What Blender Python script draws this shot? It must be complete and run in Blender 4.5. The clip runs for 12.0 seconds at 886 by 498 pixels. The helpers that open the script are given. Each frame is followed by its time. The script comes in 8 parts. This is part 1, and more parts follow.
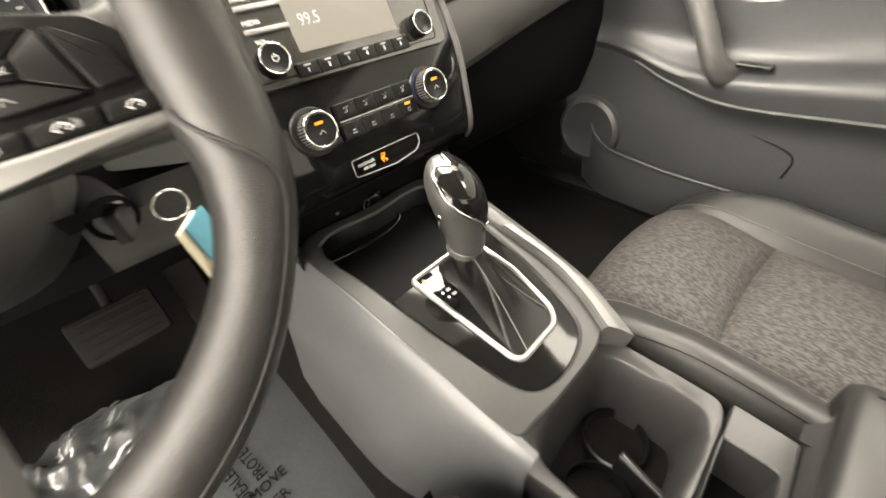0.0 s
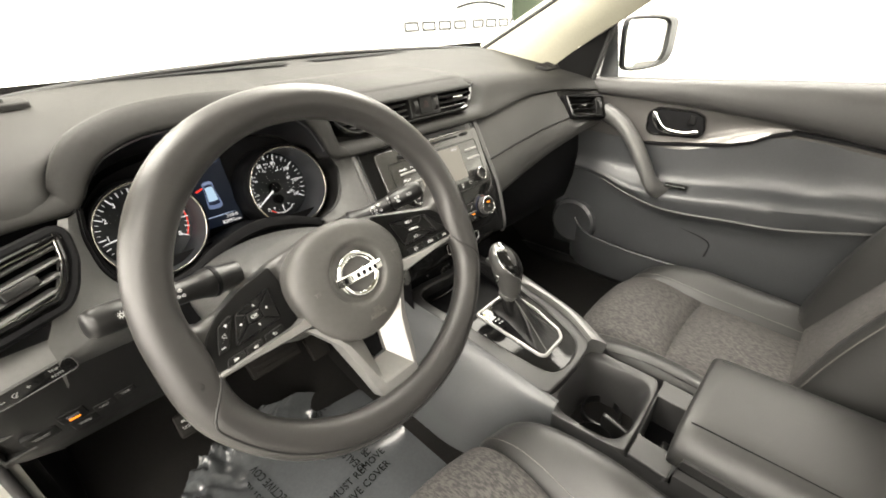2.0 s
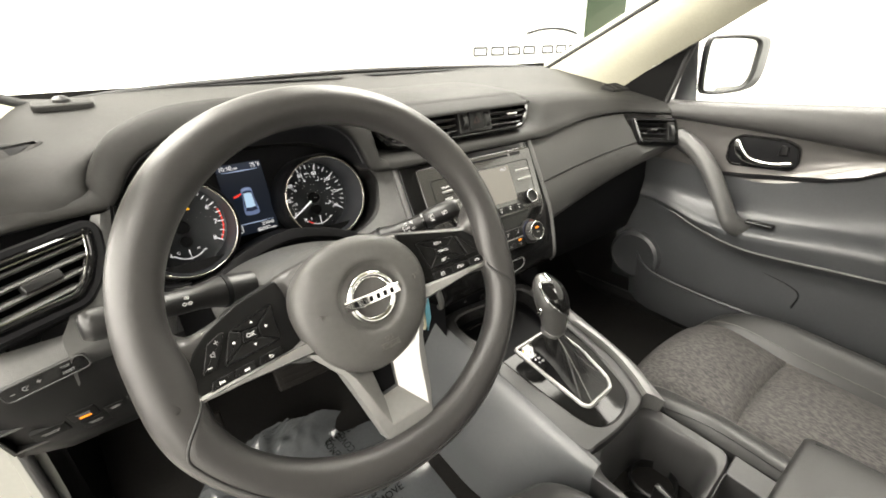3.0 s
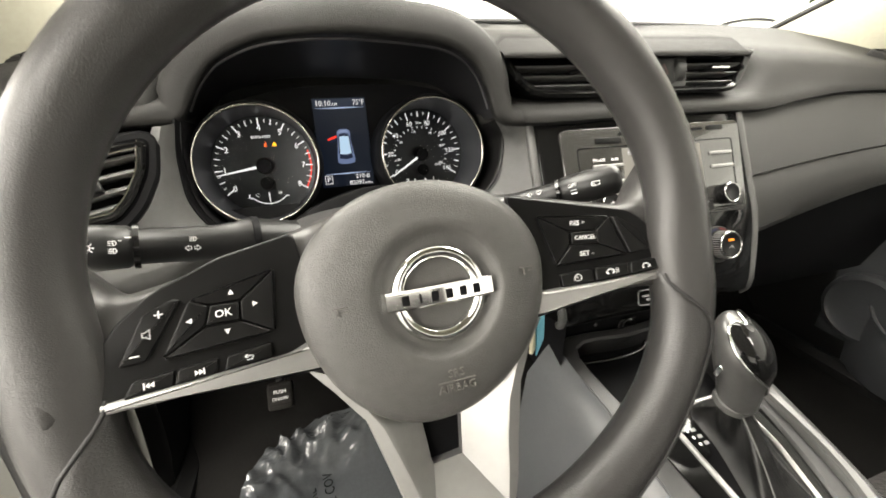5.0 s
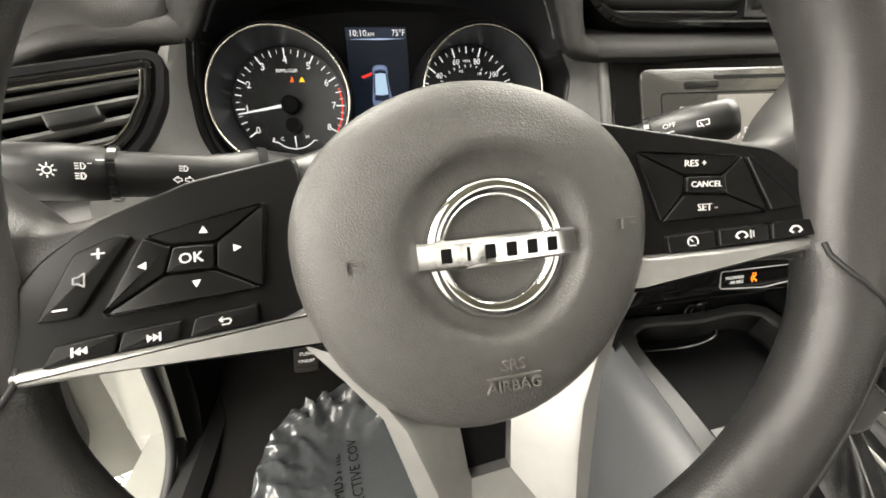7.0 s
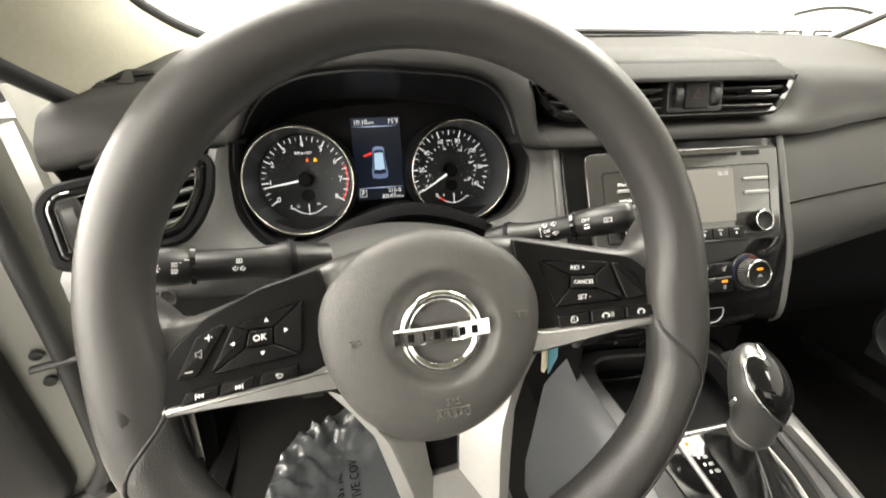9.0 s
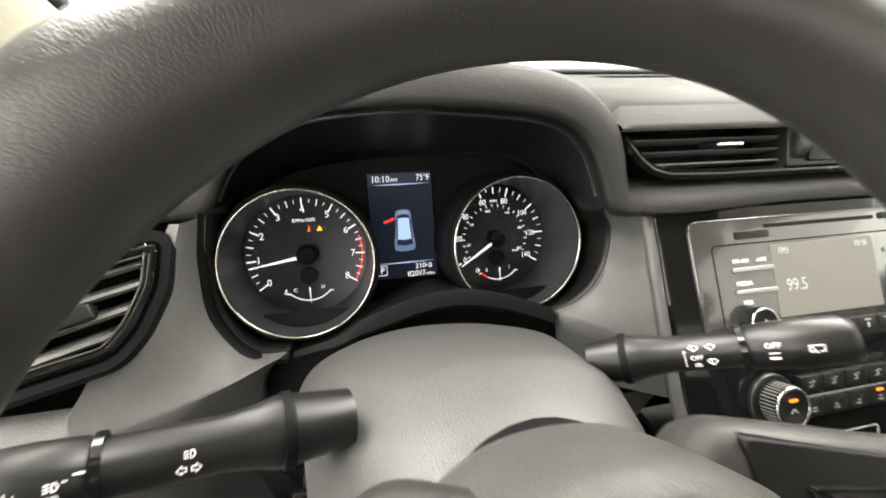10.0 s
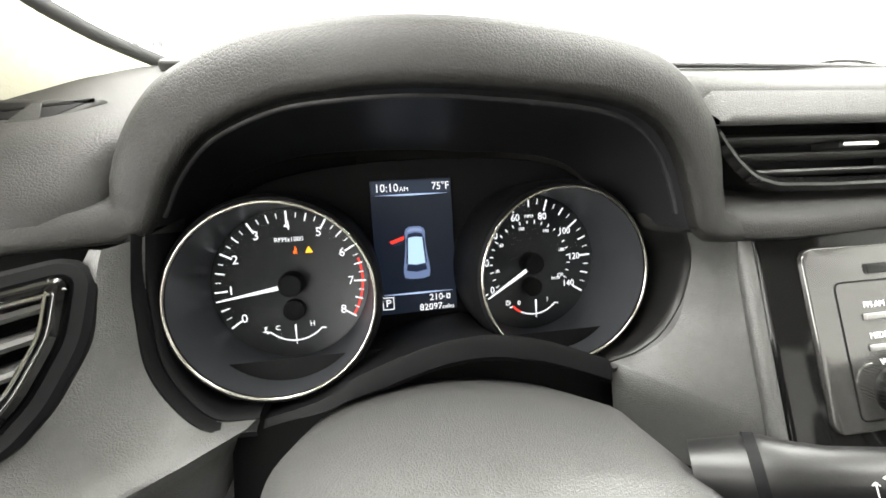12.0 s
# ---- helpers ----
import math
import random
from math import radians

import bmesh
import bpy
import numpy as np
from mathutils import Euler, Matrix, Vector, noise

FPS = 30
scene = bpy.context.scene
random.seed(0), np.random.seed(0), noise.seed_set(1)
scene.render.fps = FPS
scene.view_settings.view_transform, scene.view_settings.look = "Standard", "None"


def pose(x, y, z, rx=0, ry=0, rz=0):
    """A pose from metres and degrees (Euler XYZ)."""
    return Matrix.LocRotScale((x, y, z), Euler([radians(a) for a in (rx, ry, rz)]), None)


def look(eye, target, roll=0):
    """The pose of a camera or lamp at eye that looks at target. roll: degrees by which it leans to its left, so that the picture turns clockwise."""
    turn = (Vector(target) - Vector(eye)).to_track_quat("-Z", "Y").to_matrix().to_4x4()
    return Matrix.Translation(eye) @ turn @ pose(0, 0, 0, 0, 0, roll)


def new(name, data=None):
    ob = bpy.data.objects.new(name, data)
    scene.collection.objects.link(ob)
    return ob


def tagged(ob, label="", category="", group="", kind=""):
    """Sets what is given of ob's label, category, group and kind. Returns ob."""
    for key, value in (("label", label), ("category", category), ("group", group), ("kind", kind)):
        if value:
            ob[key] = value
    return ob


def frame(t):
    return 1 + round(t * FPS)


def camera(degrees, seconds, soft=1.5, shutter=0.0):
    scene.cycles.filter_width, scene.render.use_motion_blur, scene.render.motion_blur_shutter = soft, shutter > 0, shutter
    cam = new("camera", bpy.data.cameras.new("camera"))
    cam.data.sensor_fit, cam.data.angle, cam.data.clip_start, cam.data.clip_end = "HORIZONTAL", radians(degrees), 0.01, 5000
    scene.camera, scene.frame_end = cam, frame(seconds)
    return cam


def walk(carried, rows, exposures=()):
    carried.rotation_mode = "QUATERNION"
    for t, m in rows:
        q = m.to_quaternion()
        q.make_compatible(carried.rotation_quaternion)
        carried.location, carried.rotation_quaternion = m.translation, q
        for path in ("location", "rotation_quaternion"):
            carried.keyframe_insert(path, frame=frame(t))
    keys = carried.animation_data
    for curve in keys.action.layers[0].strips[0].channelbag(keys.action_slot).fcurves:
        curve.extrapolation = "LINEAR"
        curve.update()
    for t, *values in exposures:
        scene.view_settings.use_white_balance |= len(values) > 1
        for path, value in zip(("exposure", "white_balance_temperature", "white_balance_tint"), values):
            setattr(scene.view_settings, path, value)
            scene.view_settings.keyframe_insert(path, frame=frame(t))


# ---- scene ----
cam = camera(95.1, 12.0, soft=1.7, shutter=0.35)
PATH = [
    (0, (-0.244, -0.201, 1.042), (0.783, 0.975, -0.207), -5.5),
    (0.5, (-0.346, -0.287, 1.112), (0.754, 0.866, -0.096), -4.5),
    (1, (-0.427, -0.351, 1.166), (0.749, 0.819, 0.049), -4.2),
    (1.5, (-0.509, -0.369, 1.211), (0.714, 0.835, 0.184), -4.0),
    (2, (-0.545, -0.343, 1.224), (0.68, 0.928, 0.283), -3.8),
    (2.5, (-0.524, -0.323, 1.209), (0.64, 1.047, 0.333), -3.4),
    (3, (-0.491, -0.322, 1.202), (0.569, 1.154, 0.366), -2.9),
    (5, (-0.404, -0.19, 1.113), (0.105, 1.557, 0.282), -0.8),
    (5.5, (-0.395, -0.157, 1.091), (0.03, 1.596, 0.227), -0.4),
    (6, (-0.394, -0.138, 1.079), (-0.027, 1.607, 0.173), -0.2),
    (6.5, (-0.395, -0.129, 1.073), (-0.061, 1.601, 0.128), -0.1),
    (8.5, (-0.4, -0.195, 1.11), (-0.089, 1.531, 0.149), -0.4),
    (9, (-0.389, -0.206, 1.152), (-0.067, 1.566, 0.283), -0.6),
    (9.5, (-0.396, -0.135, 1.161), (-0.061, 1.675, 0.379), -0.7),
    (10, (-0.417, -0.049, 1.145), (-0.038, 1.79, 0.455), -0.7),
    (10.5, (-0.419, 0.003, 1.132), (-0.04, 1.86, 0.492), -0.6),
    (11, (-0.413, 0.033, 1.131), (-0.06, 1.893, 0.489), -0.8),
    (11.5, (-0.408, 0.041, 1.131), (-0.082, 1.905, 0.481), -0.9),
    (12, (-0.405, 0.041, 1.131), (-0.093, 1.902, 0.469), -0.7),
]
EXPOSE = [(0, 0.33, 7200, 13), (1, 0.15, 7250, 13), (2.5, -0.1, 6800, 11), (5, -0.12, 6800, 11), (6.5, -0.08, 6800, 11), (8.5, -0.14, 6900, 11), (9.5, -0.05, 6800, 11), (10, 0.02, 6650, 11), (10.5, 0.22, 6500, 10), (12, 0.3, 6400, 10)]
walk(cam, [(t, look(eye, target, roll)) for t, eye, target, roll in PATH], EXPOSE)

# ---- light: white photo booth round the parked car; walls and ceiling glow themselves ----
world = bpy.data.worlds.new("booth_air")
world.use_nodes = True
world.node_tree.nodes["Background"].inputs[0].default_value = (1.0, 0.97, 0.9, 1)
world.node_tree.nodes["Background"].inputs[1].default_value = 0.3
scene.world = world
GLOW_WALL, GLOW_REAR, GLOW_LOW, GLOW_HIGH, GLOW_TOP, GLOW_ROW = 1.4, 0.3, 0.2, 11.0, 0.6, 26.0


# ---- materials ----
def mat(name, colour, rough=0.5, metal=0.0, grain=None, spots=0.0, spec=0.5, coat=0.0, wear=None):
    """grain: (kind, size in metres, depth); spots: variation of colour at a larger scale."""
    m = bpy.data.materials.new(name)
    m.use_nodes = True
    t, n = m.node_tree, m.node_tree.nodes
    b = n["Principled BSDF"]
    b.inputs["Base Color"].default_value = (*colour, 1)
    b.inputs["Roughness"].default_value, b.inputs["Metallic"].default_value = rough, metal
    b.inputs["Specular IOR Level"].default_value = spec
    b.inputs["Coat Weight"].default_value = coat
    b.inputs["Coat Roughness"].default_value = 0.05
    co = n.new("ShaderNodeTexCoord")
    if spots or wear:
        big = n.new("ShaderNodeTexNoise")
        big.inputs["Scale"].default_value, big.inputs["Detail"].default_value = 9.0, 6.0
        t.links.new(co.outputs["Object"], big.inputs["Vector"])
        fine = n.new("ShaderNodeTexNoise")
        fine.inputs["Scale"].default_value, fine.inputs["Detail"].default_value = 180.0, 3.0
        t.links.new(co.outputs["Object"], fine.inputs["Vector"])
        both = n.new("ShaderNodeMath")
        both.operation = "ADD"
        t.links.new(big.outputs[0], both.inputs[0])
        t.links.new(fine.outputs[0], both.inputs[1])
        ramp = n.new("ShaderNodeMapRange")
        ramp.inputs["From Min"].default_value, ramp.inputs["From Max"].default_value = 0.65, 1.35
        ramp.inputs["To Min"].default_value, ramp.inputs["To Max"].default_value = 1 - spots, 1 + spots
        t.links.new(both.outputs[0], ramp.inputs["Value"])
        mul = n.new("ShaderNodeVectorMath")
        mul.operation = "SCALE"
        mul.inputs[0].default_value = colour
        t.links.new(ramp.outputs[0], mul.inputs["Scale"])
        t.links.new(mul.outputs[0], b.inputs["Base Color"])
        rr = n.new("ShaderNodeMapRange")
        rr.inputs["From Min"].default_value, rr.inputs["From Max"].default_value = 0.65, 1.35
        rr.inputs["To Min"].default_value, rr.inputs["To Max"].default_value = max(rough - 0.12 * spots, 0.02), min(rough + 0.12 * spots, 1)
        t.links.new(both.outputs[0], rr.inputs["Value"])
        t.links.new(rr.outputs[0], b.inputs["Roughness"])
    if grain:
        kind, size, depth = grain
        if kind == "leather":
            tex = n.new("ShaderNodeTexVoronoi")
            tex.feature = "DISTANCE_TO_EDGE"
            warp = n.new("ShaderNodeTexNoise")
            warp.inputs["Scale"].default_value = 0.35 / size
            add = n.new("ShaderNodeVectorMath")
            add.operation = "MULTIPLY_ADD"
            add.inputs[1].default_value = (size * 1.4,) * 3
            t.links.new(co.outputs["Object"], warp.inputs["Vector"])
            t.links.new(warp.outputs["Color"], add.inputs[0])
            t.links.new(co.outputs["Object"], add.inputs[2])
            t.links.new(add.outputs[0], tex.inputs["Vector"])
            tex.inputs["Scale"].default_value = 1 / size
            lim = n.new("ShaderNodeMapRange")
            lim.interpolation_type = "SMOOTHSTEP"
            lim.inputs["From Min"].default_value, lim.inputs["From Max"].default_value = 0.0, 0.22
            lim.inputs["To Min"].default_value, lim.inputs["To Max"].default_value = 0.0, 1.0
            t.links.new(tex.outputs["Distance"], lim.inputs["Value"])
            height = lim.outputs[0]
        elif kind == "weave":
            tex = n.new("ShaderNodeTexBrick")
            tex.inputs["Scale"].default_value = 1 / size
            tex.inputs["Mortar Size"].default_value = 0.12
            tex.inputs["Color1"].default_value, tex.inputs["Color2"].default_value = (1, 1, 1, 1), (0.5, 0.5, 0.5, 1)
            t.links.new(co.outputs["Object"], tex.inputs["Vector"])
            height = tex.outputs["Color"]
        else:
            tex = n.new("ShaderNodeTexNoise")
            tex.inputs["Scale"].default_value, tex.inputs["Detail"].default_value = 1 / size, 4.0
            t.links.new(co.outputs["Object"], tex.inputs["Vector"])
            height = tex.outputs[0]
        bump = n.new("ShaderNodeBump")
        bump.inputs["Distance"].default_value, bump.inputs["Strength"].default_value = depth, 0.6
        t.links.new(height, bump.inputs["Height"])
        t.links.new(bump.outputs[0], b.inputs["Normal"])
    return m


def glow(name, colour, strength):
    m = bpy.data.materials.new(name)
    m.use_nodes = True
    b = m.node_tree.nodes["Principled BSDF"]
    b.inputs["Base Color"].default_value = (0.02, 0.02, 0.02, 1)
    b.inputs["Emission Color"].default_value = (*colour, 1)
    b.inputs["Emission Strength"].default_value = strength
    b.inputs["Specular IOR Level"].default_value = 0.12
    return m


def clear(name, tint=(1, 1, 1), gloss=0.06, rough=0.0, edge=0.6):
    m = bpy.data.materials.new(name)
    m.use_nodes = True
    t, n = m.node_tree, m.node_tree.nodes
    n.remove(n["Principled BSDF"])
    a, g, f, x = n.new("ShaderNodeBsdfTransparent"), n.new("ShaderNodeBsdfGlossy"), n.new("ShaderNodeLayerWeight"), n.new("ShaderNodeMixShader")
    f.inputs["Blend"].default_value = 0.5
    pw, ma = n.new("ShaderNodeMath"), n.new("ShaderNodeMath")
    pw.operation, ma.operation = "POWER", "MULTIPLY_ADD"
    pw.inputs[1].default_value, ma.inputs[1].default_value, ma.inputs[2].default_value = 5.0, edge, gloss
    a.inputs[0].default_value = (*tint, 1)
    g.inputs["Roughness"].default_value = rough
    t.links.new(f.outputs["Facing"], pw.inputs[0])
    t.links.new(pw.outputs[0], ma.inputs[0])
    t.links.new(ma.outputs[0], x.inputs[0])
    t.links.new(a.outputs[0], x.inputs[1])
    t.links.new(g.outputs[0], x.inputs[2])
    t.links.new(x.outputs[0], n["Material Output"].inputs[0])
    return m


M_PAD = mat("soft_grey_vinyl", (0.0215, 0.0212, 0.0202), 0.52, grain=("leather", 0.0020, 0.00018), spots=0.1, spec=0.14)
M_PANEL = mat("dark_grey_vinyl", (0.070, 0.070, 0.068), 0.36, grain=("leather", 0.0018, 0.00020), spots=0.1)
M_STITCH = mat("stitched_vinyl", (0.034, 0.0338, 0.0325), 0.42, grain=("leather", 0.0019, 0.00016), spots=0.1, spec=0.3)
M_LEDGE = mat("ledge_vinyl", (0.036, 0.0355, 0.0345), 0.42, grain=("leather", 0.0018, 0.00015), spots=0.1, spec=0.35)
M_RIM = mat("wheel_skin", (0.029, 0.028, 0.027), 0.34, grain=("leather", 0.0012, 0.00006), spots=0.08)
M_INLAY = mat("wheel_inlay", (0.026, 0.0252, 0.0245), 0.34, grain=("leather", 0.0016, 0.0001), spots=0.08)
M_HUB = mat("airbag_skin", (0.060, 0.0588, 0.0558), 0.38, grain=("leather", 0.0014, 0.00013), spots=0.12)
M_PLASTIC = mat("charcoal_plastic", (0.007, 0.007, 0.007), 0.38, grain=("noise", 0.0012, 0.00008), spots=0.12, spec=0.4)
# for black plastic parts, and near-black enough to carry the shade of recesses
M_SHADE = mat("black_plastic_and_shade", (0.0035, 0.0035, 0.004), 0.6, grain=("noise", 0.001, 0.0001), spots=0.1, spec=0.12)
M_GLOSS = mat("piano_black", (0.006, 0.006, 0.006), 0.05, spec=0.5)
# near-black with little sheen, carrying the shade on the knee panel
M_KNEE = mat("shaded_black_plastic", (0.005, 0.005, 0.005), 0.5, grain=("noise", 0.0012, 0.0001), spots=0.12, spec=0.1)
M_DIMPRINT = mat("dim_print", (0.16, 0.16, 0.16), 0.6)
M_LINING = mat("hood_lining", (0.012, 0.012, 0.0135), 0.36, grain=("noise", 0.001, 0.00004), spots=0.06)
M_GLOSSLOW = mat("dark_gloss_panel", (0.005, 0.005, 0.005), 0.08, spec=0.22)
M_SLAT = mat("vent_slat", (0.085, 0.0845, 0.0825), 0.34, spots=0.08, spec=0.5)
M_KEY = mat("button_black", (0.006, 0.006, 0.006), 0.32, spots=0.1, spec=0.2)
M_SILVER = mat("satin_silver", (0.29, 0.287, 0.28), 0.40, 0.65, spots=0.06)
M_CHROME = mat("chrome", (0.75, 0.75, 0.74), 0.1, 1.0)
M_DULLCHROME = mat("dull_chrome", (0.42, 0.40, 0.36), 0.22, 1.0)
M_VINYL = mat("seat_vinyl", (0.017, 0.017, 0.0165), 0.43, grain=("leather", 0.002, 0.00012), spots=0.12)
M_DOOR = mat("door_plastic", (0.046, 0.048, 0.0505), 0.32, grain=("leather", 0.0018, 0.0001), spots=0.1)
M_CONS = mat("console_plastic", (0.030, 0.030, 0.030), 0.40, grain=("noise", 0.0012, 0.00006), spots=0.1, spec=0.36)
M_SHROUD = mat("column_plastic", (0.050, 0.050, 0.0485), 0.38, grain=("leather", 0.0016, 0.00016), spots=0.1)
M_EMBOSS = mat("worn_print", (0.10, 0.095, 0.088), 0.6, spots=0.3)
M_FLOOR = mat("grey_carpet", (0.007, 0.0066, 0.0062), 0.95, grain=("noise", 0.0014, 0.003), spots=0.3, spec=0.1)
M_BEIGE = mat("pillar_fabric", (0.32, 0.308, 0.242), 0.9, grain=("noise", 0.0012, 0.0003), spots=0.06)
M_BODY = mat("white_paint", (0.19, 0.19, 0.172), 0.3, coat=0.4, spots=0.04)
M_RUBBER = mat("rubber", (0.012, 0.012, 0.012), 0.6, spots=0.2)
M_WHITE = glow("white_print_lit", (1, 1, 1), 0.9)
M_PRINT = mat("white_print", (0.75, 0.75, 0.75), 0.5)
M_GREYPRINT = mat("grey_print", (0.35, 0.35, 0.35), 0.5)
M_ORANGE = glow("amber_light", (1.0, 0.28, 0.01), 2.2)
M_RED = glow("red_light", (1.0, 0.05, 0.03), 1.2)
M_BLUEBAR = glow("pale_blue_light", (0.55, 0.7, 1.0), 0.9)
M_GLASS = clear("window_glass", (0.97, 0.99, 0.97), 0.03)


def fabric():
    """Dark woven seat cloth with a pattern of short wavy dashes."""
    m = mat("seat_cloth", (0.07, 0.064, 0.058), 0.85)
    t, n = m.node_tree, m.node_tree.nodes
    b = n["Principled BSDF"]
    co = n.new("ShaderNodeTexCoord")
    mp = n.new("ShaderNodeMapping")
    mp.inputs["Scale"].default_value = (320, 110, 110)
    t.links.new(co.outputs["Object"], mp.inputs["Vector"])
    no = n.new("ShaderNodeTexNoise")
    no.inputs["Scale"].default_value, no.inputs["Detail"].default_value = 1.0, 2.0
    t.links.new(mp.outputs[0], no.inputs["Vector"])
    ramp = n.new("ShaderNodeValToRGB")
    ramp.color_ramp.elements[0].position, ramp.color_ramp.elements[0].color = 0.40, (0.017, 0.0165, 0.016, 1)
    ramp.color_ramp.elements[1].position, ramp.color_ramp.elements[1].color = 0.6, (0.052, 0.048, 0.045, 1)
    t.links.new(no.outputs[0], ramp.inputs[0])
    t.links.new(ramp.outputs[0], b.inputs["Base Color"])
    bump = n.new("ShaderNodeBump")
    bump.inputs["Distance"].default_value, bump.inputs["Strength"].default_value = 0.001, 0.5
    t.links.new(no.outputs[0], bump.inputs["Height"])
    t.links.new(bump.outputs[0], b.inputs["Normal"])
    return m


M_CLOTH = fabric()


# ---- building helpers ----
def basis(c, tilt=0.0, yaw=0.0, roll=0.0):
    """A frame with x to the right, y up and z towards the driver; tilt leans its top forwards."""
    a, b, g = radians(tilt), radians(yaw), radians(roll)
    w = Vector((math.sin(b) * math.cos(a), -math.cos(b) * math.cos(a), math.sin(a)))
    u = Vector((math.cos(b), math.sin(b), 0))
    v = w.cross(u)
    u2, v2 = math.cos(g) * u + math.sin(g) * v, math.cos(g) * v - math.sin(g) * u
    return Matrix(((u2.x, v2.x, w.x, c[0]), (u2.y, v2.y, w.y, c[1]), (u2.z, v2.z, w.z, c[2]), (0, 0, 0, 1)))


def link(name, verts, faces, material, parent=None, label="", sharp=35.0):
    me = bpy.data.meshes.new(name)
    me.from_pydata([tuple(v) for v in verts], [], faces)
    me.validate()
    bm = bmesh.new()
    bm.from_mesh(me)
    bmesh.ops.recalc_face_normals(bm, faces=bm.faces)
    bm.to_mesh(me)
    bm.free()
    me.materials.append(material)
    me.polygons.foreach_set("use_smooth", [True] * len(me.polygons))
    me.set_sharp_from_angle(angle=radians(sharp))
    ob = new(name, me)
    ob.parent = parent
    if label:
        ob["label"] = label
    return ob


def thing(name, label, category, m=Matrix(), group="", kind=""):
    ob = new(name)
    ob.empty_display_size = 0.02
    ob.matrix_world = m
    return tagged(ob, label, category, group, kind)


def spline(pts, n=8, closed=False):
    pts = [Vector(p) for p in pts]
    out, k = [], len(pts)
    for i in range(k if closed else k - 1):
        p0 = pts[(i - 1) % k] if closed or i else pts[0] * 2 - pts[1]
        p1, p2 = pts[i], pts[(i + 1) % k]
        p3 = pts[(i + 2) % k] if closed or i + 2 < k else p2 * 2 - p1
        for j in range(n):
            s = j / n
            out.append(0.5 * (2 * p1 + (p2 - p0) * s + (2 * p0 - 5 * p1 + 4 * p2 - p3) * s * s + (3 * p1 - p0 - 3 * p2 + p3) * s**3))
    if not closed:
        out.append(pts[-1])
    return out


def rounded(poly, r, n=4):
    """A polygon with its corners rounded by about r."""
    out, k = [], len(poly)
    for i in range(k):
        a, b, c = Vector(poly[i - 1]), Vector(poly[i]), Vector(poly[(i + 1) % k])
        d, e = a - b, c - b
        q = min(r, 0.45 * d.length, 0.45 * e.length)
        p0, p2 = b + d.normalized() * q, b + e.normalized() * q
        for j in range(n + 1):
            s = j / n
            out.append((1 - s) ** 2 * p0 + 2 * s * (1 - s) * b + s * s * p2)
    return out


def box2(x0, y0, x1, y1, r=0.0, n=4):
    p = [(x0, y0), (x1, y0), (x1, y1), (x0, y1)]
    return rounded(p, r, n) if r else [Vector(q) for q in p]


def inset(poly, d):
    k, out = len(poly), []
    area = sum(poly[i - 1][0] * poly[i][1] - poly[i][0] * poly[i - 1][1] for i in range(k))
    sgn = 1 if area > 0 else -1
    for i in range(k):
        a, b, c = Vector(poly[i - 1]), Vector(poly[i]), Vector(poly[(i + 1) % k])
        t1, t2 = (b - a), (c - b)
        if t1.length < 1e-9:
            t1 = t2
        if t2.length < 1e-9:
            t2 = t1
        t1, t2 = t1.normalized(), t2.normalized()
        nrm = Vector((-t1.y - t2.y, t1.x + t2.x))
        if nrm.length < 1e-6:
            nrm = Vector((-t1.y, t1.x))
        nrm.normalize()
        cosh = max(0.5, nrm.dot(Vector((-t1.y, t1.x))))
        out.append(b + nrm * sgn * d / cosh)
    return out


def rows_mesh(rows, closed_u=False, closed_v=False, cap0=False, cap1=False):
    """Vertices and faces of a grid of points."""
    m = len(rows[0])
    verts = [p for r in rows for p in r]
    faces = []
    for i in range(len(rows) if closed_v else len(rows) - 1):
        i2 = (i + 1) % len(rows)
        for j in range(m if closed_u else m - 1):
            j2 = (j + 1) % m
            faces.append((i * m + j, i * m + j2, i2 * m + j2, i2 * m + j))
    if cap0:
        faces.append(tuple(range(m))[::-1])
    if cap1:
        faces.append(tuple((len(rows) - 1) * m + j for j in range(m)))
    return verts, faces


def loft(name, rows, material, parent=None, label="", sharp=35.0, **k):
    return link(name, *rows_mesh([[Vector(p) for p in r] for r in rows], **k), material, parent, label, sharp)


def plate(name, poly, w0, w1, material, parent=None, bev=0.001, label="", dome=0.0, sharp=35.0, m=None):
    """A polygon raised from w0 to w1 with a rounded edge; dome lifts the middle."""
    rows = [[(p[0], p[1], w0) for p in poly], [(p[0], p[1], w1 - bev) for p in poly]]
    for s in (0.3, 0.7, 1.0):
        rows.append([(p[0], p[1], w1 - bev + bev * math.sin(s * math.pi / 2)) for p in inset(poly, bev * (1 - math.cos(s * math.pi / 2)))])
    if dome:
        c = sum((Vector(p) for p in poly), Vector((0, 0))) / len(poly)
        last = rows[-1]
        for s in (0.75, 0.5, 0.25):
            rows.append([(c.x + (p[0] - c.x) * s, c.y + (p[1] - c.y) * s, w1 + dome * (1 - s * s)) for p in last])
    ob = loft(name, rows, material, parent, label, sharp, closed_u=True, cap0=True, cap1=True)
    if m is not None:
        ob.matrix_world = m
    return ob


def frame_ring(name, outer, inner, w0, w1, material, parent=None, bev=0.001, label="", win=None):
    """A flat ring between two outlines with as many points."""
    win = w0 if win is None else win
    rows = [[(p[0], p[1], w0) for p in outer], [(p[0], p[1], w1 - bev) for p in outer], [(p[0], p[1], w1) for p in inset(outer, bev)],
            [(p[0], p[1], w1) for p in inset(inner, -bev)], [(p[0], p[1], w1 - bev) for p in inner], [(p[0], p[1], win) for p in inner]]
    return loft(name, rows, material, parent, label, closed_u=True)


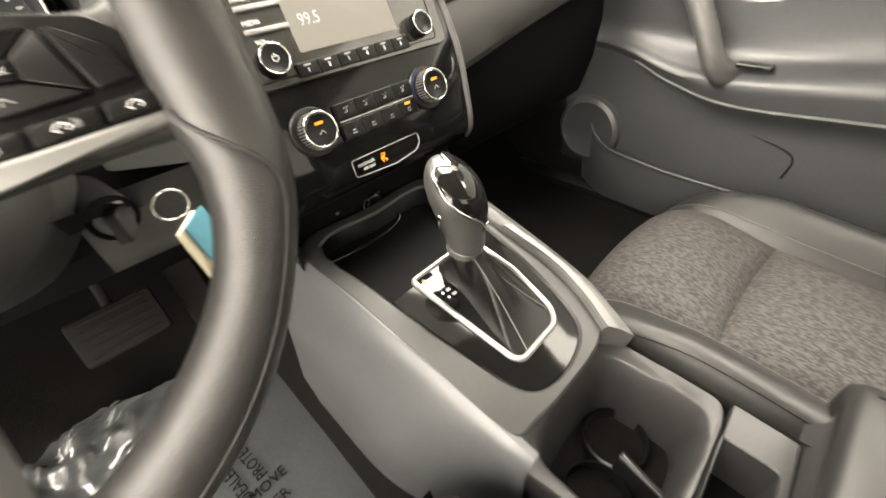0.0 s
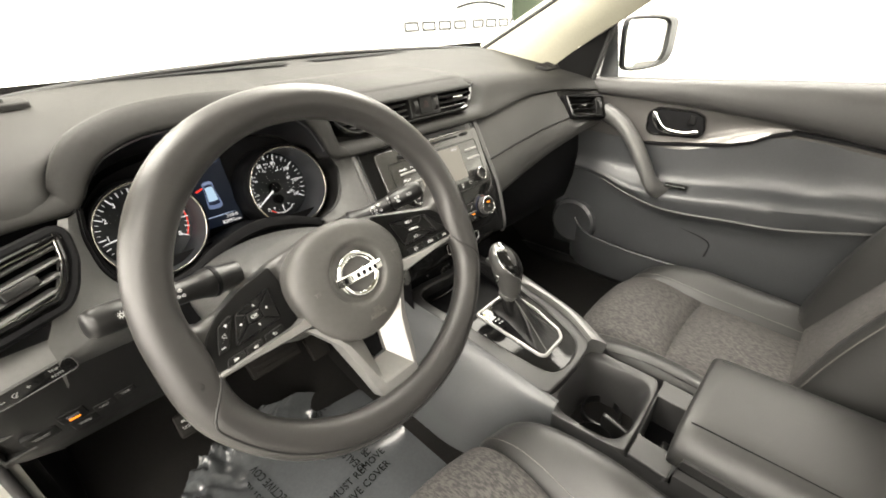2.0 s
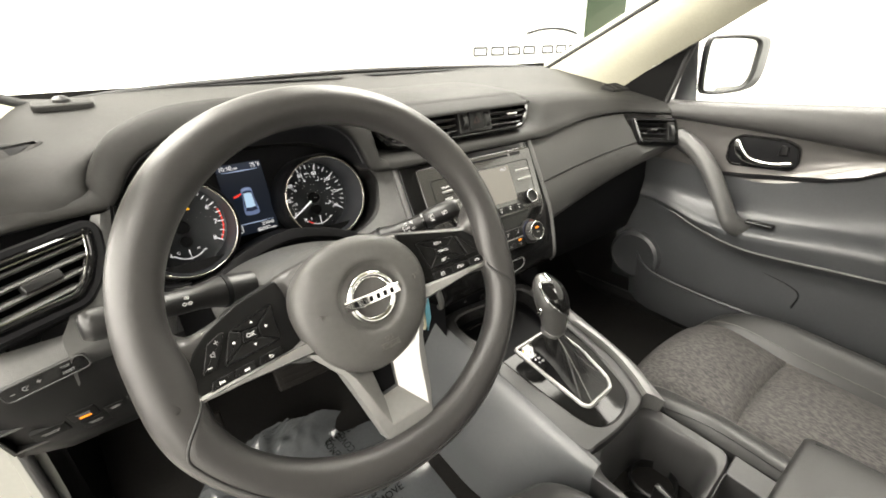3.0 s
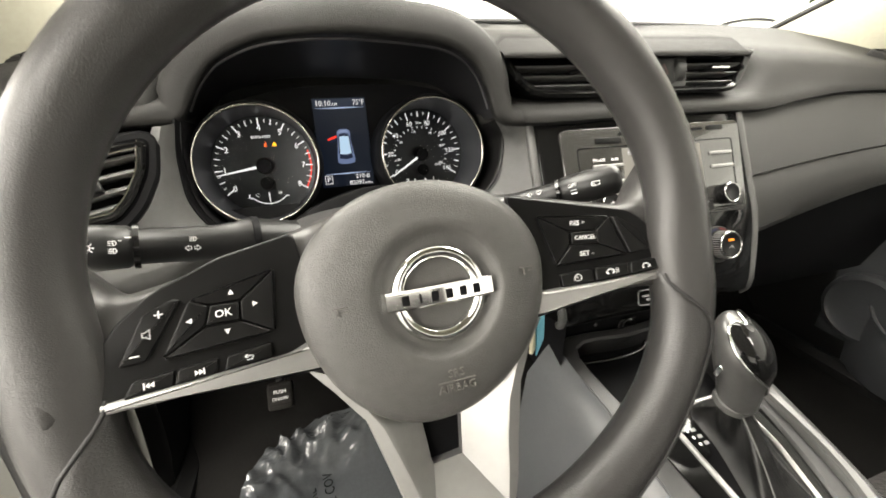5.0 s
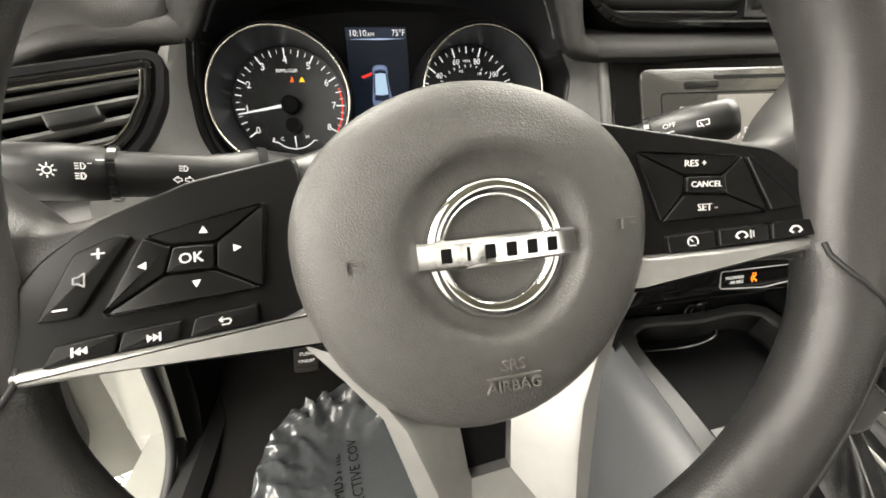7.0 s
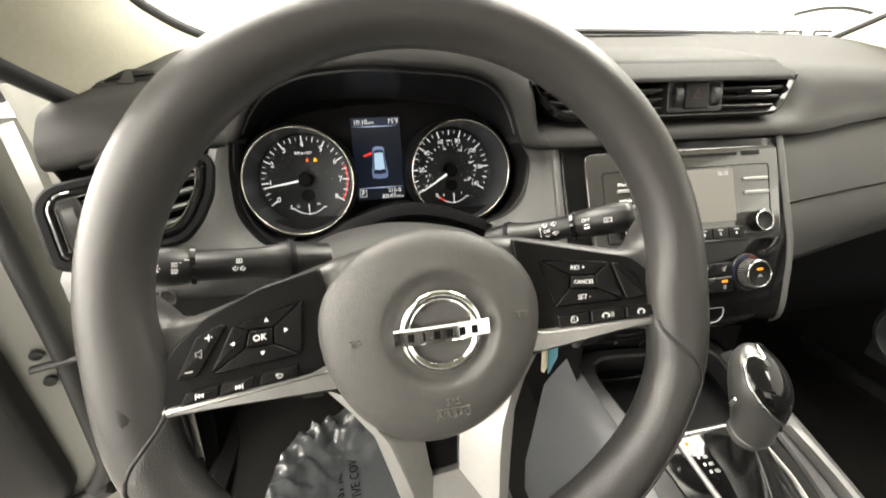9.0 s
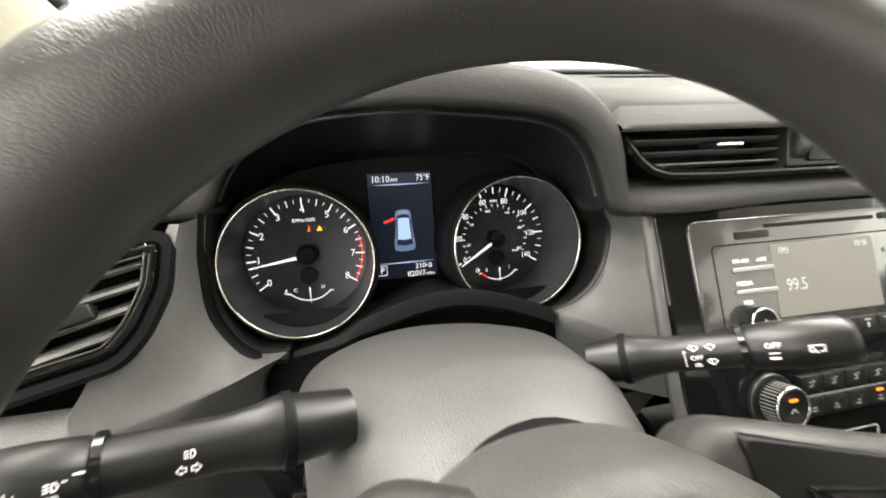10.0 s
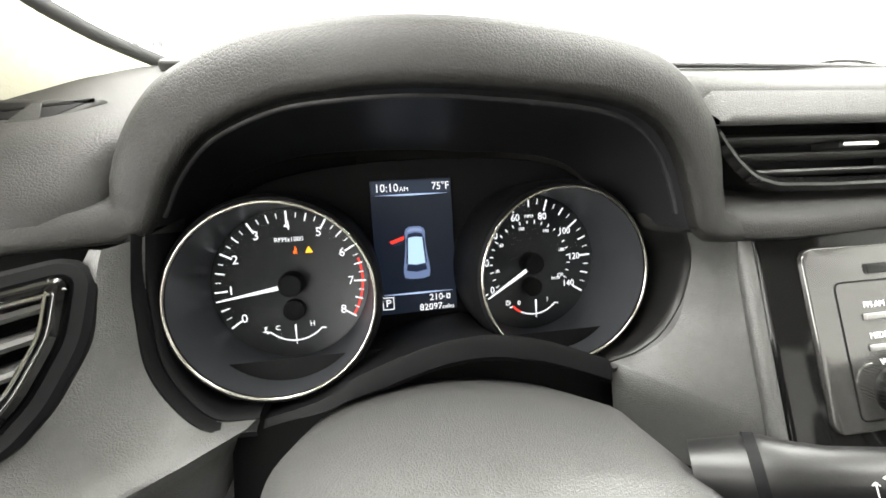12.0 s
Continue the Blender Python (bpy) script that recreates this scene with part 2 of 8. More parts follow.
def tube(name, path, radius, material, parent=None, n=12, closed=False, label="", flat=1.0, caps=True, up=None):
    """A round bar along a path; radius is a number or one for each point; flat squashes it along its second axis."""
    path = [Vector(p) for p in path]
    k = len(path)
    rad = radius if hasattr(radius, "__len__") else [radius] * k
    rows, last = [], None
    for i, p in enumerate(path):
        a = path[i - 1] if closed or i else path[0]
        b = path[(i + 1) % k] if closed or i < k - 1 else path[-1]
        t = (b - a).normalized()
        ref = Vector(up) if up else (last if last else (Vector((0, 0, 1)) if abs(t.z) < 0.9 else Vector((1, 0, 0))))
        s = (ref - t * ref.dot(t)).normalized()
        q = t.cross(s)
        last = s
        rows.append([p + rad[i] * (math.cos(2 * math.pi * j / n) * q + flat * math.sin(2 * math.pi * j / n) * s) for j in range(n)])
    return loft(name, rows, material, parent, label, 60, closed_u=True, closed_v=closed, cap0=caps and not closed, cap1=caps and not closed)


def lathe(name, profile, material, parent=None, n=40, label="", c=(0, 0), squash=1.0, sharp=35.0):
    """Turns (radius, height) pairs round the local z axis."""
    rows = [[(c[0] + r * math.cos(2 * math.pi * j / n), c[1] + squash * r * math.sin(2 * math.pi * j / n), w) for j in range(n)] for r, w in profile]
    return loft(name, rows, material, parent, label, sharp, closed_u=True)


def text(s, size, material, parent, at, name="lettering", turn=0.0, depth=0.0002, squeeze=1.0, m=None):
    data = bpy.data.curves.new(name, "FONT")
    data.body, data.size, data.align_x, data.align_y, data.extrude, data.resolution_u = s, size, "CENTER", "CENTER", depth, 2
    ob = bpy.data.objects.new(name, data)
    scene.collection.objects.link(ob)
    bpy.context.view_layer.update()
    me = bpy.data.meshes.new_from_object(ob)
    bpy.data.objects.remove(ob)
    me.materials.clear()
    me.materials.append(material)
    out = new(name, me)
    out.parent = parent
    out.matrix_basis = (m or Matrix()) @ pose(*at, 0, 0, turn) @ Matrix.Diagonal((squeeze, 1, 1, 1))
    return out


def strokes(name, lines, width, material, parent, at=(0, 0, 0), size=1.0, m=None, depth=0.0003):
    """A little symbol of straight strokes, each a flat bar between two points."""
    verts, faces = [], []
    for a, b in lines:
        a, b = Vector(a) * size, Vector(b) * size
        d = b - a
        s = Vector((-d.y, d.x)).normalized() * width / 2 if d.length else Vector((width / 2, 0))
        e = d.normalized() * width * 0.3 if d.length else Vector((0, width / 2))
        k = len(verts)
        for w in (0, depth):
            verts += [(*(a - e + s), w), (*(a - e - s), w), (*(b + e - s), w), (*(b + e + s), w)]
        faces += [(k, k + 1, k + 2, k + 3), (k + 4, k + 5, k + 6, k + 7), (k, k + 1, k + 5, k + 4), (k + 1, k + 2, k + 6, k + 5), (k + 2, k + 3, k + 7, k + 6), (k + 3, k, k + 4, k + 7)]
    ob = link(name, verts, faces, material, parent)
    ob.matrix_basis = (m or Matrix()) @ pose(*at)
    return ob


def arc(c, r, a0, a1, n=12, squash=1.0):
    return [(c[0] + r * math.cos(radians(a0 + (a1 - a0) * i / n)), c[1] + squash * r * math.sin(radians(a0 + (a1 - a0) * i / n))) for i in range(n + 1)]


def chain(pts):
    return list(zip(pts[:-1], pts[1:]))


def smooth(a, b, x):
    s = min(max((x - a) / (b - a), 0), 1)
    return s * s * (3 - 2 * s)


def mix(a, b, s):
    return a + (b - a) * s



def warp(root, f):
    """Moves every vertex under a part by f, in the frame of the part's thing."""
    for ob in (root, *root.children_recursive):
        m = ob.matrix_basis.copy()
        for v in ob.data.vertices:
            v.co = f(m @ v.co)
        ob.matrix_basis = Matrix()


# ---- the booth ----
def booth_wall(name, corners, strength):
    # the wall's brightness is emission, set separately for each side
    ob = link(name, corners, [(0, 1, 2, 3)], glowing_wall(strength))
    return tagged(ob, "plain white booth wall with its brightness put in as glow", "wall", kind="structure")


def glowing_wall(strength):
    m = mat("glowing_white_wall", (0.85, 0.85, 0.83), 0.8, spots=0.02)
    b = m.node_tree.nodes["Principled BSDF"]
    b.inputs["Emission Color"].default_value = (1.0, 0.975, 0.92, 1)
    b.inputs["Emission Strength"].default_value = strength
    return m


M_GROUND = mat("pale_resin_floor", (0.16, 0.157, 0.15), 0.5, spots=0.12)
BX0, BX1, BY0, BY1, BZ = -5.0, 9.0, -6.0, 5.4, 3.6
tagged(link("ground", [(BX0, BY0, 0), (BX1, BY0, 0), (BX1, BY1, 0), (BX0, BY1, 0)], [(0, 1, 2, 3)], M_GROUND), "pale grey smooth booth floor", "floor", kind="structure")
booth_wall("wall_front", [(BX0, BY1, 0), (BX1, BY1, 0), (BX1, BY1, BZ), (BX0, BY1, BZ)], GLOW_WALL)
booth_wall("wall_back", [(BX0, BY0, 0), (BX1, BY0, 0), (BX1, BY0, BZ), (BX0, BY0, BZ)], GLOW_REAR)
# left wall in two: dim below, strong glow added above for the rim's highlight
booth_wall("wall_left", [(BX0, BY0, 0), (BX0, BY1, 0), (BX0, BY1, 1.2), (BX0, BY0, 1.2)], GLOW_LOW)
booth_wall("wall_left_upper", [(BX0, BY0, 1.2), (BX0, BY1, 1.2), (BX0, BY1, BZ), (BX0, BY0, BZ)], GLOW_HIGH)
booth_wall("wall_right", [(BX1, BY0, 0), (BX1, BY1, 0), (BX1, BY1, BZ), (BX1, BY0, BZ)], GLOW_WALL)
tagged(link("ceiling", [(BX0, BY0, BZ), (BX1, BY0, BZ), (BX1, BY1, BZ), (BX0, BY1, BZ)], [(0, 1, 2, 3)], glowing_wall(GLOW_TOP)), "white booth ceiling with a faint glow put in", "ceiling", kind="structure")
for nm, x0, x1 in (("ceiling_left_row", -3.0, -0.9), ("ceiling_right_row", 0.9, 3.0)):
    tagged(link(nm, [(x, y, BZ - 0.02) for x, y in ((x0, -2.0), (x1, -2.0), (x1, 2.8), (x0, 2.8))], [(0, 1, 2, 3)], glowing_wall(GLOW_ROW)), "row of bright booth ceiling lights beside the car", "ceiling", kind="structure")

# ---- the car's shell ----
FLOOR = 0.42


def slab(name, pts, thick, material, label, category, axis=(0, 0, 1), parent=None, kind="structure"):
    """A polygon in space given some thickness along an axis."""
    a = Vector(axis) * thick
    top, low = [Vector(p) for p in pts], [Vector(p) + a for p in pts]
    n = len(pts)
    faces = [tuple(range(n)), tuple(range(2 * n - 1, n - 1, -1))] + [(i, (i + 1) % n, n + (i + 1) % n, n + i) for i in range(n)]
    return tagged(link(name, top + low, faces, material, parent, sharp=20), label, category, kind=kind)


def car_floor():
    rows = []
    for y, z in ((-1.3, 0.42), (0.36, FLOOR), (0.5, 0.45), (0.62, 0.56), (0.72, 0.72), (0.73, 1.185)):
        row = []
        for x in (-0.76, -0.7, -0.3, -0.19, -0.15, -0.11, 0.11, 0.15, 0.19, 0.3, 0.7, 0.76):
            hump = 0.13 * (1 - smooth(0.09, 0.2, abs(x)))
            row.append((x, y, z + (hump if z < 0.6 else 0)))
        rows.append(row)
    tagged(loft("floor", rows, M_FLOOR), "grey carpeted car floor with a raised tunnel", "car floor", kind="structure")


car_floor()

# black boards added under and beside the dashboard to keep light out of the footwell
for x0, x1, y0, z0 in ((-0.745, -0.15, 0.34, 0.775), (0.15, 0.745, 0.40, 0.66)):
    slab("dash_underside", [(x0, y0, z0), (x1, y0, z0), (x1, 0.73, z0 + 0.02), (x0, 0.73, z0 + 0.02)], 0.004, M_SHADE, "black board added below the dashboard to block light", "trim")
for x in (-0.742, 0.742):
    slab("cowl_side", [(x, 0.40, 0.93), (x, 0.73, 0.93), (x, 0.73, 1.17), (x, 0.50, 1.14), (x, 0.40, 1.095)], 0.004, M_SHADE, "black board added beside the dashboard to block light", "trim", (1, 0, 0))

# sills, rear closure and roof lining
for s, nm in ((-1, "left"), (1, "right")):
    prof = [(0.70, 0.38), (0.715, 0.415), (0.735, 0.432), (0.80, 0.432), (0.84, 0.415), (0.86, 0.36), (0.86, 0.2)]
    ob = loft("door_sill_" + nm, [[(s * x, y, z) for x, z in prof] for y in (-1.3, -0.3, 0.3, 0.5, 0.6)], M_BODY)
    tagged(ob, "white painted door sill", "sill", kind="structure")
    cap = [(0.695, 0.40), (0.70, 0.438), (0.722, 0.450), (0.752, 0.446), (0.762, 0.432)]
    tagged(loft("trim_" + nm, [[(s * x, y, z) for x, z in cap] for y in (-1.2, 0.0, 0.4, 0.62)], M_PLASTIC), "black plastic sill trim", "trim", kind="structure")
slab("wall_rear", [(-0.76, -1.3, 0.4), (0.76, -1.3, 0.4), (0.66, -1.3, 1.1), (-0.66, -1.3, 1.1)], 0.05, M_PLASTIC, "dark rear cabin wall", "wall", (0, -1, 0))
roof = []
for y, z, h in ((-1.3, 1.50, 0.58), (-0.6, 1.56, 0.6), (-0.2, 1.55, 0.6), (0.0, 1.50, 0.58)):
    roof.append([(x * h, y, z - 0.03 * abs(x) ** 3) for x in (-1, -0.8, -0.4, 0, 0.4, 0.8, 1)])
tagged(loft("roof_lining", roof, M_BEIGE), "beige fabric roof lining", "roof lining", kind="structure")
tagged(loft("roof", [[(p[0] * 1.12, p[1], p[2] + 0.03) for p in r] for r in roof], M_BODY), "white painted car roof", "roof", kind="structure")


def pillar(s, nm):
    if s > 0:
        inner = spline([(0.565, 0.56, 1.165), (0.59, 0.42, 1.235), (0.60, 0.27, 1.305), (0.595, 0.0, 1.42), (0.58, -0.12, 1.49)], 6)
        outer = spline([(0.645, 0.375, 1.105), (0.663, 0.29, 1.163), (0.668, 0.19, 1.219), (0.668, 0.0, 1.325), (0.64, -0.22, 1.46)], 6)
    else:
        inner = spline([(0.598, 0.545, 1.163), (0.640, 0.46, 1.193), (0.655, 0.37, 1.235), (0.64, 0.10, 1.37), (0.60, -0.12, 1.49)], 6)
        outer = spline([(0.700, 0.360, 1.105), (0.722, 0.29, 1.150), (0.725, 0.20, 1.200), (0.705, 0.0, 1.315), (0.65, -0.22, 1.46)], 6)
    rows = []
    for a, b in zip(inner, outer):
        mid = (a + b) / 2
        out = Vector((0.05, 0.06, 0.02))
        rows.append([a + out * 0.9, a + Vector((0.004, 0.012, 0.0)), a, a * 0.75 + b * 0.25 + Vector((-0.014, -0.012, 0)), mid + Vector((-0.016, -0.016, 0)), a * 0.25 + b * 0.75 + Vector((-0.010, -0.010, 0)), b, b + Vector((0.004, 0.012, 0)), b + out * 0.9])
    rows = [[Vector((s * p.x, p.y, p.z)) for p in r] for r in rows]
    tagged(loft("pillar_trim_" + nm, rows, M_BEIGE, sharp=60), "beige fabric windscreen pillar trim", "pillar trim", kind="structure")
    if s < 0:
        tagged(tube("pillar_seal", [Vector((-p.x - 0.012, p.y, p.z)) for p in outer], 0.013, M_RUBBER, n=10), "dark rubber seal along the open door's pillar", "seal", kind="structure")
    # dark outer pillar and glass seal
    seal = [Vector((s * (p.x + 0.006), p.y + 0.012, p.z + 0.006)) for p in inner]
    tagged(tube("window_seal_" + nm, seal, 0.006 if s > 0 else 0.010, M_RUBBER, n=8), "black rubber windscreen edge", "seal", kind="structure")


pillar(1, "right")
pillar(-1, "left")


def windscreen():
    low = spline([(-0.625, 0.505, 1.165), (-0.585, 0.575, 1.168), (-0.4, 0.65, 1.182), (0, 0.71, 1.19), (0.4, 0.65, 1.182), (0.60, 0.56, 1.165)], 6)
    top = spline([(-0.60, -0.13, 1.485), (-0.57, -0.11, 1.49), (-0.3, -0.02, 1.51), (0, 0.0, 1.515), (0.3, -0.02, 1.51), (0.585, -0.12, 1.49)], 6)
    rows = [[a.lerp(b, s) + Vector((0, 0.015, 0.02)) * math.sin(math.pi * s) for a, b in zip(low, top)] for s in (0, 0.25, 0.5, 0.75, 1)]
    ob = tagged(loft("window_1", rows, M_GLASS), "clear curved windscreen", "windscreen", kind="structure")
    ob.visible_shadow = False
    tagged(tube("cowl_seal", [p + Vector((0, -0.004, 0.002)) for p in low], 0.006, M_RUBBER, n=8), "black rubber seal along the windscreen base", "seal", kind="structure")


windscreen()


# ---- dashboard ----
dash = thing("dashboard", "grey and black moulded dashboard of soft grained vinyl", "dashboard")

# profile of the upper pad at some stations across the car: cowl, top, shoulder, ridge, brow, recess, band
PAD = {
    -0.728: [(0.5, 1.165), (0.42, 1.135), (0.34, 1.108), (0.311, 1.098), (0.298, 1.085), (0.289, 1.073), (0.285, 1.062), (0.287, 1.043), (0.323, 1.036)],
    -0.66: [(0.56, 1.184), (0.44, 1.155), (0.35, 1.122), (0.316, 1.11), (0.3, 1.097), (0.289, 1.086), (0.283, 1.074), (0.283, 1.054), (0.323, 1.048)],
    -0.56: [(0.575, 1.177), (0.45, 1.158), (0.36, 1.135), (0.322, 1.122), (0.302, 1.110), (0.289, 1.096), (0.281, 1.083), (0.281, 1.066), (0.323, 1.058)],
    -0.50: [(0.61, 1.180), (0.48, 1.164), (0.39, 1.150), (0.34, 1.139), (0.345, 1.130), (0.40, 1.112), (0.415, 1.09), (0.415, 1.07), (0.43, 1.06)],
    -0.37: [(0.67, 1.185), (0.53, 1.168), (0.44, 1.160), (0.36, 1.157), (0.40, 1.140), (0.445, 1.105), (0.445, 1.09), (0.445, 1.07), (0.46, 1.06)],
    -0.23: [(0.70, 1.187), (0.53, 1.165), (0.44, 1.153), (0.37, 1.147), (0.38, 1.132), (0.395, 1.105), (0.39, 1.085), (0.39, 1.06), (0.41, 1.05)],
    -0.19: [(0.705, 1.188), (0.53, 1.163), (0.41, 1.145), (0.335, 1.138), (0.325, 1.130), (0.322, 1.082), (0.272, 1.068), (0.258, 1.050), (0.29, 1.038)],
    0.0: [(0.71, 1.188), (0.53, 1.163), (0.41, 1.145), (0.335, 1.137), (0.325, 1.130), (0.322, 1.080), (0.272, 1.068), (0.258, 1.050), (0.29, 1.038)],
    0.155: [(0.70, 1.188), (0.53, 1.163), (0.41, 1.145), (0.335, 1.137), (0.325, 1.130), (0.322, 1.080), (0.272, 1.068), (0.258, 1.050), (0.29, 1.038)],
    0.215: [(0.69, 1.187), (0.52, 1.162), (0.40, 1.143), (0.335, 1.133), (0.310, 1.120), (0.296, 1.100), (0.276, 1.073), (0.262, 1.050), (0.29, 1.041)],
    0.30: [(0.66, 1.185), (0.50, 1.160), (0.39, 1.140), (0.335, 1.129), (0.310, 1.115), (0.298, 1.098), (0.287, 1.080), (0.273, 1.059), (0.30, 1.052)],
    0.42: [(0.60, 1.181), (0.47, 1.155), (0.38, 1.133), (0.333, 1.121), (0.313, 1.108), (0.303, 1.096), (0.294, 1.083), (0.286, 1.066), (0.31, 1.060)],
    0.55: [(0.54, 1.172), (0.45, 1.148), (0.37, 1.121), (0.328, 1.106), (0.308, 1.096), (0.297, 1.086), (0.289, 1.077), (0.281, 1.063), (0.305, 1.057)],
    0.64: [(0.47, 1.145), (0.41, 1.130), (0.345, 1.108), (0.303, 1.094), (0.283, 1.084), (0.271, 1.075), (0.262, 1.066), (0.254, 1.053), (0.28, 1.048)],
    0.715: [(0.40, 1.11), (0.36, 1.10), (0.31, 1.09), (0.272, 1.08), (0.255, 1.072), (0.245, 1.064), (0.237, 1.057), (0.228, 1.046), (0.25, 1.042)],
}


def upper_pad():
    xs = sorted(PAD)
    rows = []
    for i in range(len(PAD[xs[0]])):
        rows.append(spline([(x, *PAD[x][i]) for x in xs], 6))
    fine = []
    for j in range(len(rows[0])):
        fine.append(spline([r[j] for r in rows], 3))
    return loft("upper_pad", fine, M_PAD, dash, "soft grey grained vinyl upper pad", sharp=50)


upper_pad()

# raised slab over the centre vents
rows = []
for x, d in ((-0.2, 0.0), (-0.19, 1.0), (0.0, 1.0), (0.12, 1.0), (0.147, 0.9), (0.153, 0.3)):
    h = 0.012 * d
    rows.append([(x, y, z + k * h) for y, z, k in ((0.325, 1.118, 0), (0.262, 1.1185, 0), (0.2615, 1.121, 0), (0.264, 1.1225, 0.2), (0.284, 1.130, 0.72), (0.2862, 1.1290, 0.66), (0.2885, 1.131, 0.80), (0.297, 1.1325, 1), (0.36, 1.141, 1), (0.44, 1.150, 0.7), (0.50, 1.157, 0.1), (0.51, 1.155, 0))])
loft("centre_slab", rows, M_PAD, dash, "raised grey slab over the centre vents", sharp=50, cap1=True)

# sunken grilles at the windscreen and round sensor
for x0, x1, yc in ((-0.42, -0.05, 0.655), (0.0, 0.33, 0.66)):
    z = 1.181
    loft("defrost_slot", [[(x0, yc + 0.012, z + 0.004), (x1, yc + 0.004, z + 0.004)], [(x0 + 0.02, yc - 0.02, z + 0.001), (x1 - 0.02, yc - 0.025, z + 0.001)]], M_SHADE, dash, "long dark defrost slot")


def side_defroster(s, base):
    m = basis(base, 62, 10 * s)
    outer = rounded([(-0.075, -0.02), (0.055, -0.012), (0.075, 0.022), (-0.055, 0.022)], 0.008)
    if s > 0:
        outer = [Vector((-p.x, p.y)) for p in outer][::-1]
    t = plate("side_defroster", outer, -0.012, 0.0035, M_PAD, dash, 0.003, "side window defroster grille")
    t.matrix_basis = m
    hole = inset(outer, 0.007)
    h = plate("slot", hole, 0.0, 0.0041, M_SHADE, t, 0.0003)
    for i in range(3):
        x = -0.045 + 0.036 * i
        plate("vane", [(x, -0.012), (x + 0.022, -0.012), (x + 0.007, 0.013), (x, 0.013)], 0.002, 0.0047, M_PAD, t, 0.0005)


side_defroster(-1, (-0.655, 0.366, 1.1265))
side_defroster(1, (0.625, 0.355, 1.1155))

sensor = plate("light_sensor", rounded([(-0.035, -0.020), (0.035, -0.020), (0.035, 0.020), (-0.035, 0.020)], 0.014), -0.004, 0.004, M_PAD, dash, 0.003, "small raised light sensor base")
sensor.matrix_basis = basis((-0.560, 0.500, 1.1725), 80, 8)
lathe("dome", [(0.011, 0.003), (0.010, 0.008), (0.006, 0.011), (0.0, 0.012)], M_PLASTIC, sensor, 20)

# ---- instrument binnacle ----
CL = basis((-0.474, 0.350, 1.0012), 13, 1.5)
# rim of the hood in the cluster's own plane: right, up, and how far towards the driver
LIP = spline([(-0.225, 0.028, 0.060), (-0.160, 0.0395, 0.090), (-0.110, 0.0430, 0.093), (-0.083, 0.0440, 0.089), (-0.068, 0.0450, 0.084), (-0.0595, 0.0500, 0.083), (-0.0513, 0.0605, 0.086), (-0.0433, 0.0735, 0.091), (-0.0315, 0.0872, 0.097), (-0.0147, 0.1000, 0.104), (0.0180, 0.1110, 0.116), (0.0526, 0.1140, 0.126), (0.0905, 0.1142, 0.134),
              (0.1330, 0.1115, 0.137), (0.1905, 0.1060, 0.134), (0.2205, 0.0970, 0.130), (0.2400, 0.0800, 0.126), (0.2510, 0.0560, 0.1235), (0.2580, 0.0340, 0.1220), (0.2680, 0.0245, 0.1210), (0.2850, 0.0215, 0.117), (0.3146, 0.0205, 0.108), (0.36, 0.0210, 0.104), (0.42, 0.0220, 0.103), (0.50, 0.0240, 0.102), (0.58, 0.0270, 0.101), (0.645, 0.0300, 0.088)], 5)
LIP_FIRST, LIP_LAST = 26, 92
CEN = Vector((0.100, 0.03))


def binnacle():
    n = len(LIP)
    out = []
    for i in range(n):
        t = LIP[min(i + 1, n - 1)] - LIP[max(i - 1, 0)]
        out.append(Vector((-t.y, t.x)).normalized())
    soft = [sum((out[min(max(j, 0), n - 1)] for j in range(i - 9, i + 10)), Vector((0, 0))).normalized() for i in range(n)]
    rows = []
    for i, p in enumerate(LIP):
        o = soft[i]
        core = smooth(22, 44, i) * smooth(96, 80, i)
        th = 0.0215 + 0.0165 * core + 0.002 * core * smooth(0.0, 0.12, abs(p.x - 0.10))
        th += 0.010 * math.exp(-((i - 93) / 5.0) ** 2) + 0.0125 * math.exp(-((i - 25) / 8.5) ** 2)
        face = Vector((CEN.x + (p.x - CEN.x) * 1.03, CEN.y + (p.y - CEN.y) * 0.84 - 0.002, 0.012))
        q = lambda d, w: Vector((p.x + o.x * d, p.y + o.y * d, w))
        back = -0.07 * core
        rows.append([face, face.lerp(p, 0.5) + Vector((o.x, o.y, 0)) * 0.004, q(-0.0005, p.z - 0.010), q(0.0, p.z - 0.003), q(0.0015, p.z), q(0.006, p.z + 0.0012), q(th * 0.5, p.z - 0.0005),
                     q(th * 0.78, p.z - 0.005), q(th * 0.95, p.z - 0.013), q(th, p.z - 0.024), q(th + 0.002, p.z - 0.050), q(th + 0.001, 0.02 + back), q(th - 0.004, -0.03 + back)])
    shade = loft("hood_lining", [r[:4] for r in rows[LIP_FIRST:LIP_LAST]], M_LINING, dash, "matt black lining of the instrument hood", sharp=60)
    step = [r[1].lerp(r[2], 0.80) + Vector((0, 0, 0.001)) for r in rows[LIP_FIRST + 3:LIP_LAST - 3]]
    tube("lining_edge", step, 0.0022, M_LINING, dash, 8, label="raised edge in the hood lining").matrix_basis = CL
    skin = loft("instrument_hood", [r[2:] for r in rows], M_PAD, dash, "arched grained vinyl instrument hood", sharp=60)
    for ob in (shade, skin):
        ob.matrix_basis = CL


binnacle()
loft("filler", [[(-0.70, 0.335, z), (-0.60, 0.335, z), (-0.50, 0.40, z), (-0.42, 0.42, z)] for z in (0.93, 1.0, 1.09)], M_SHADE, dash)

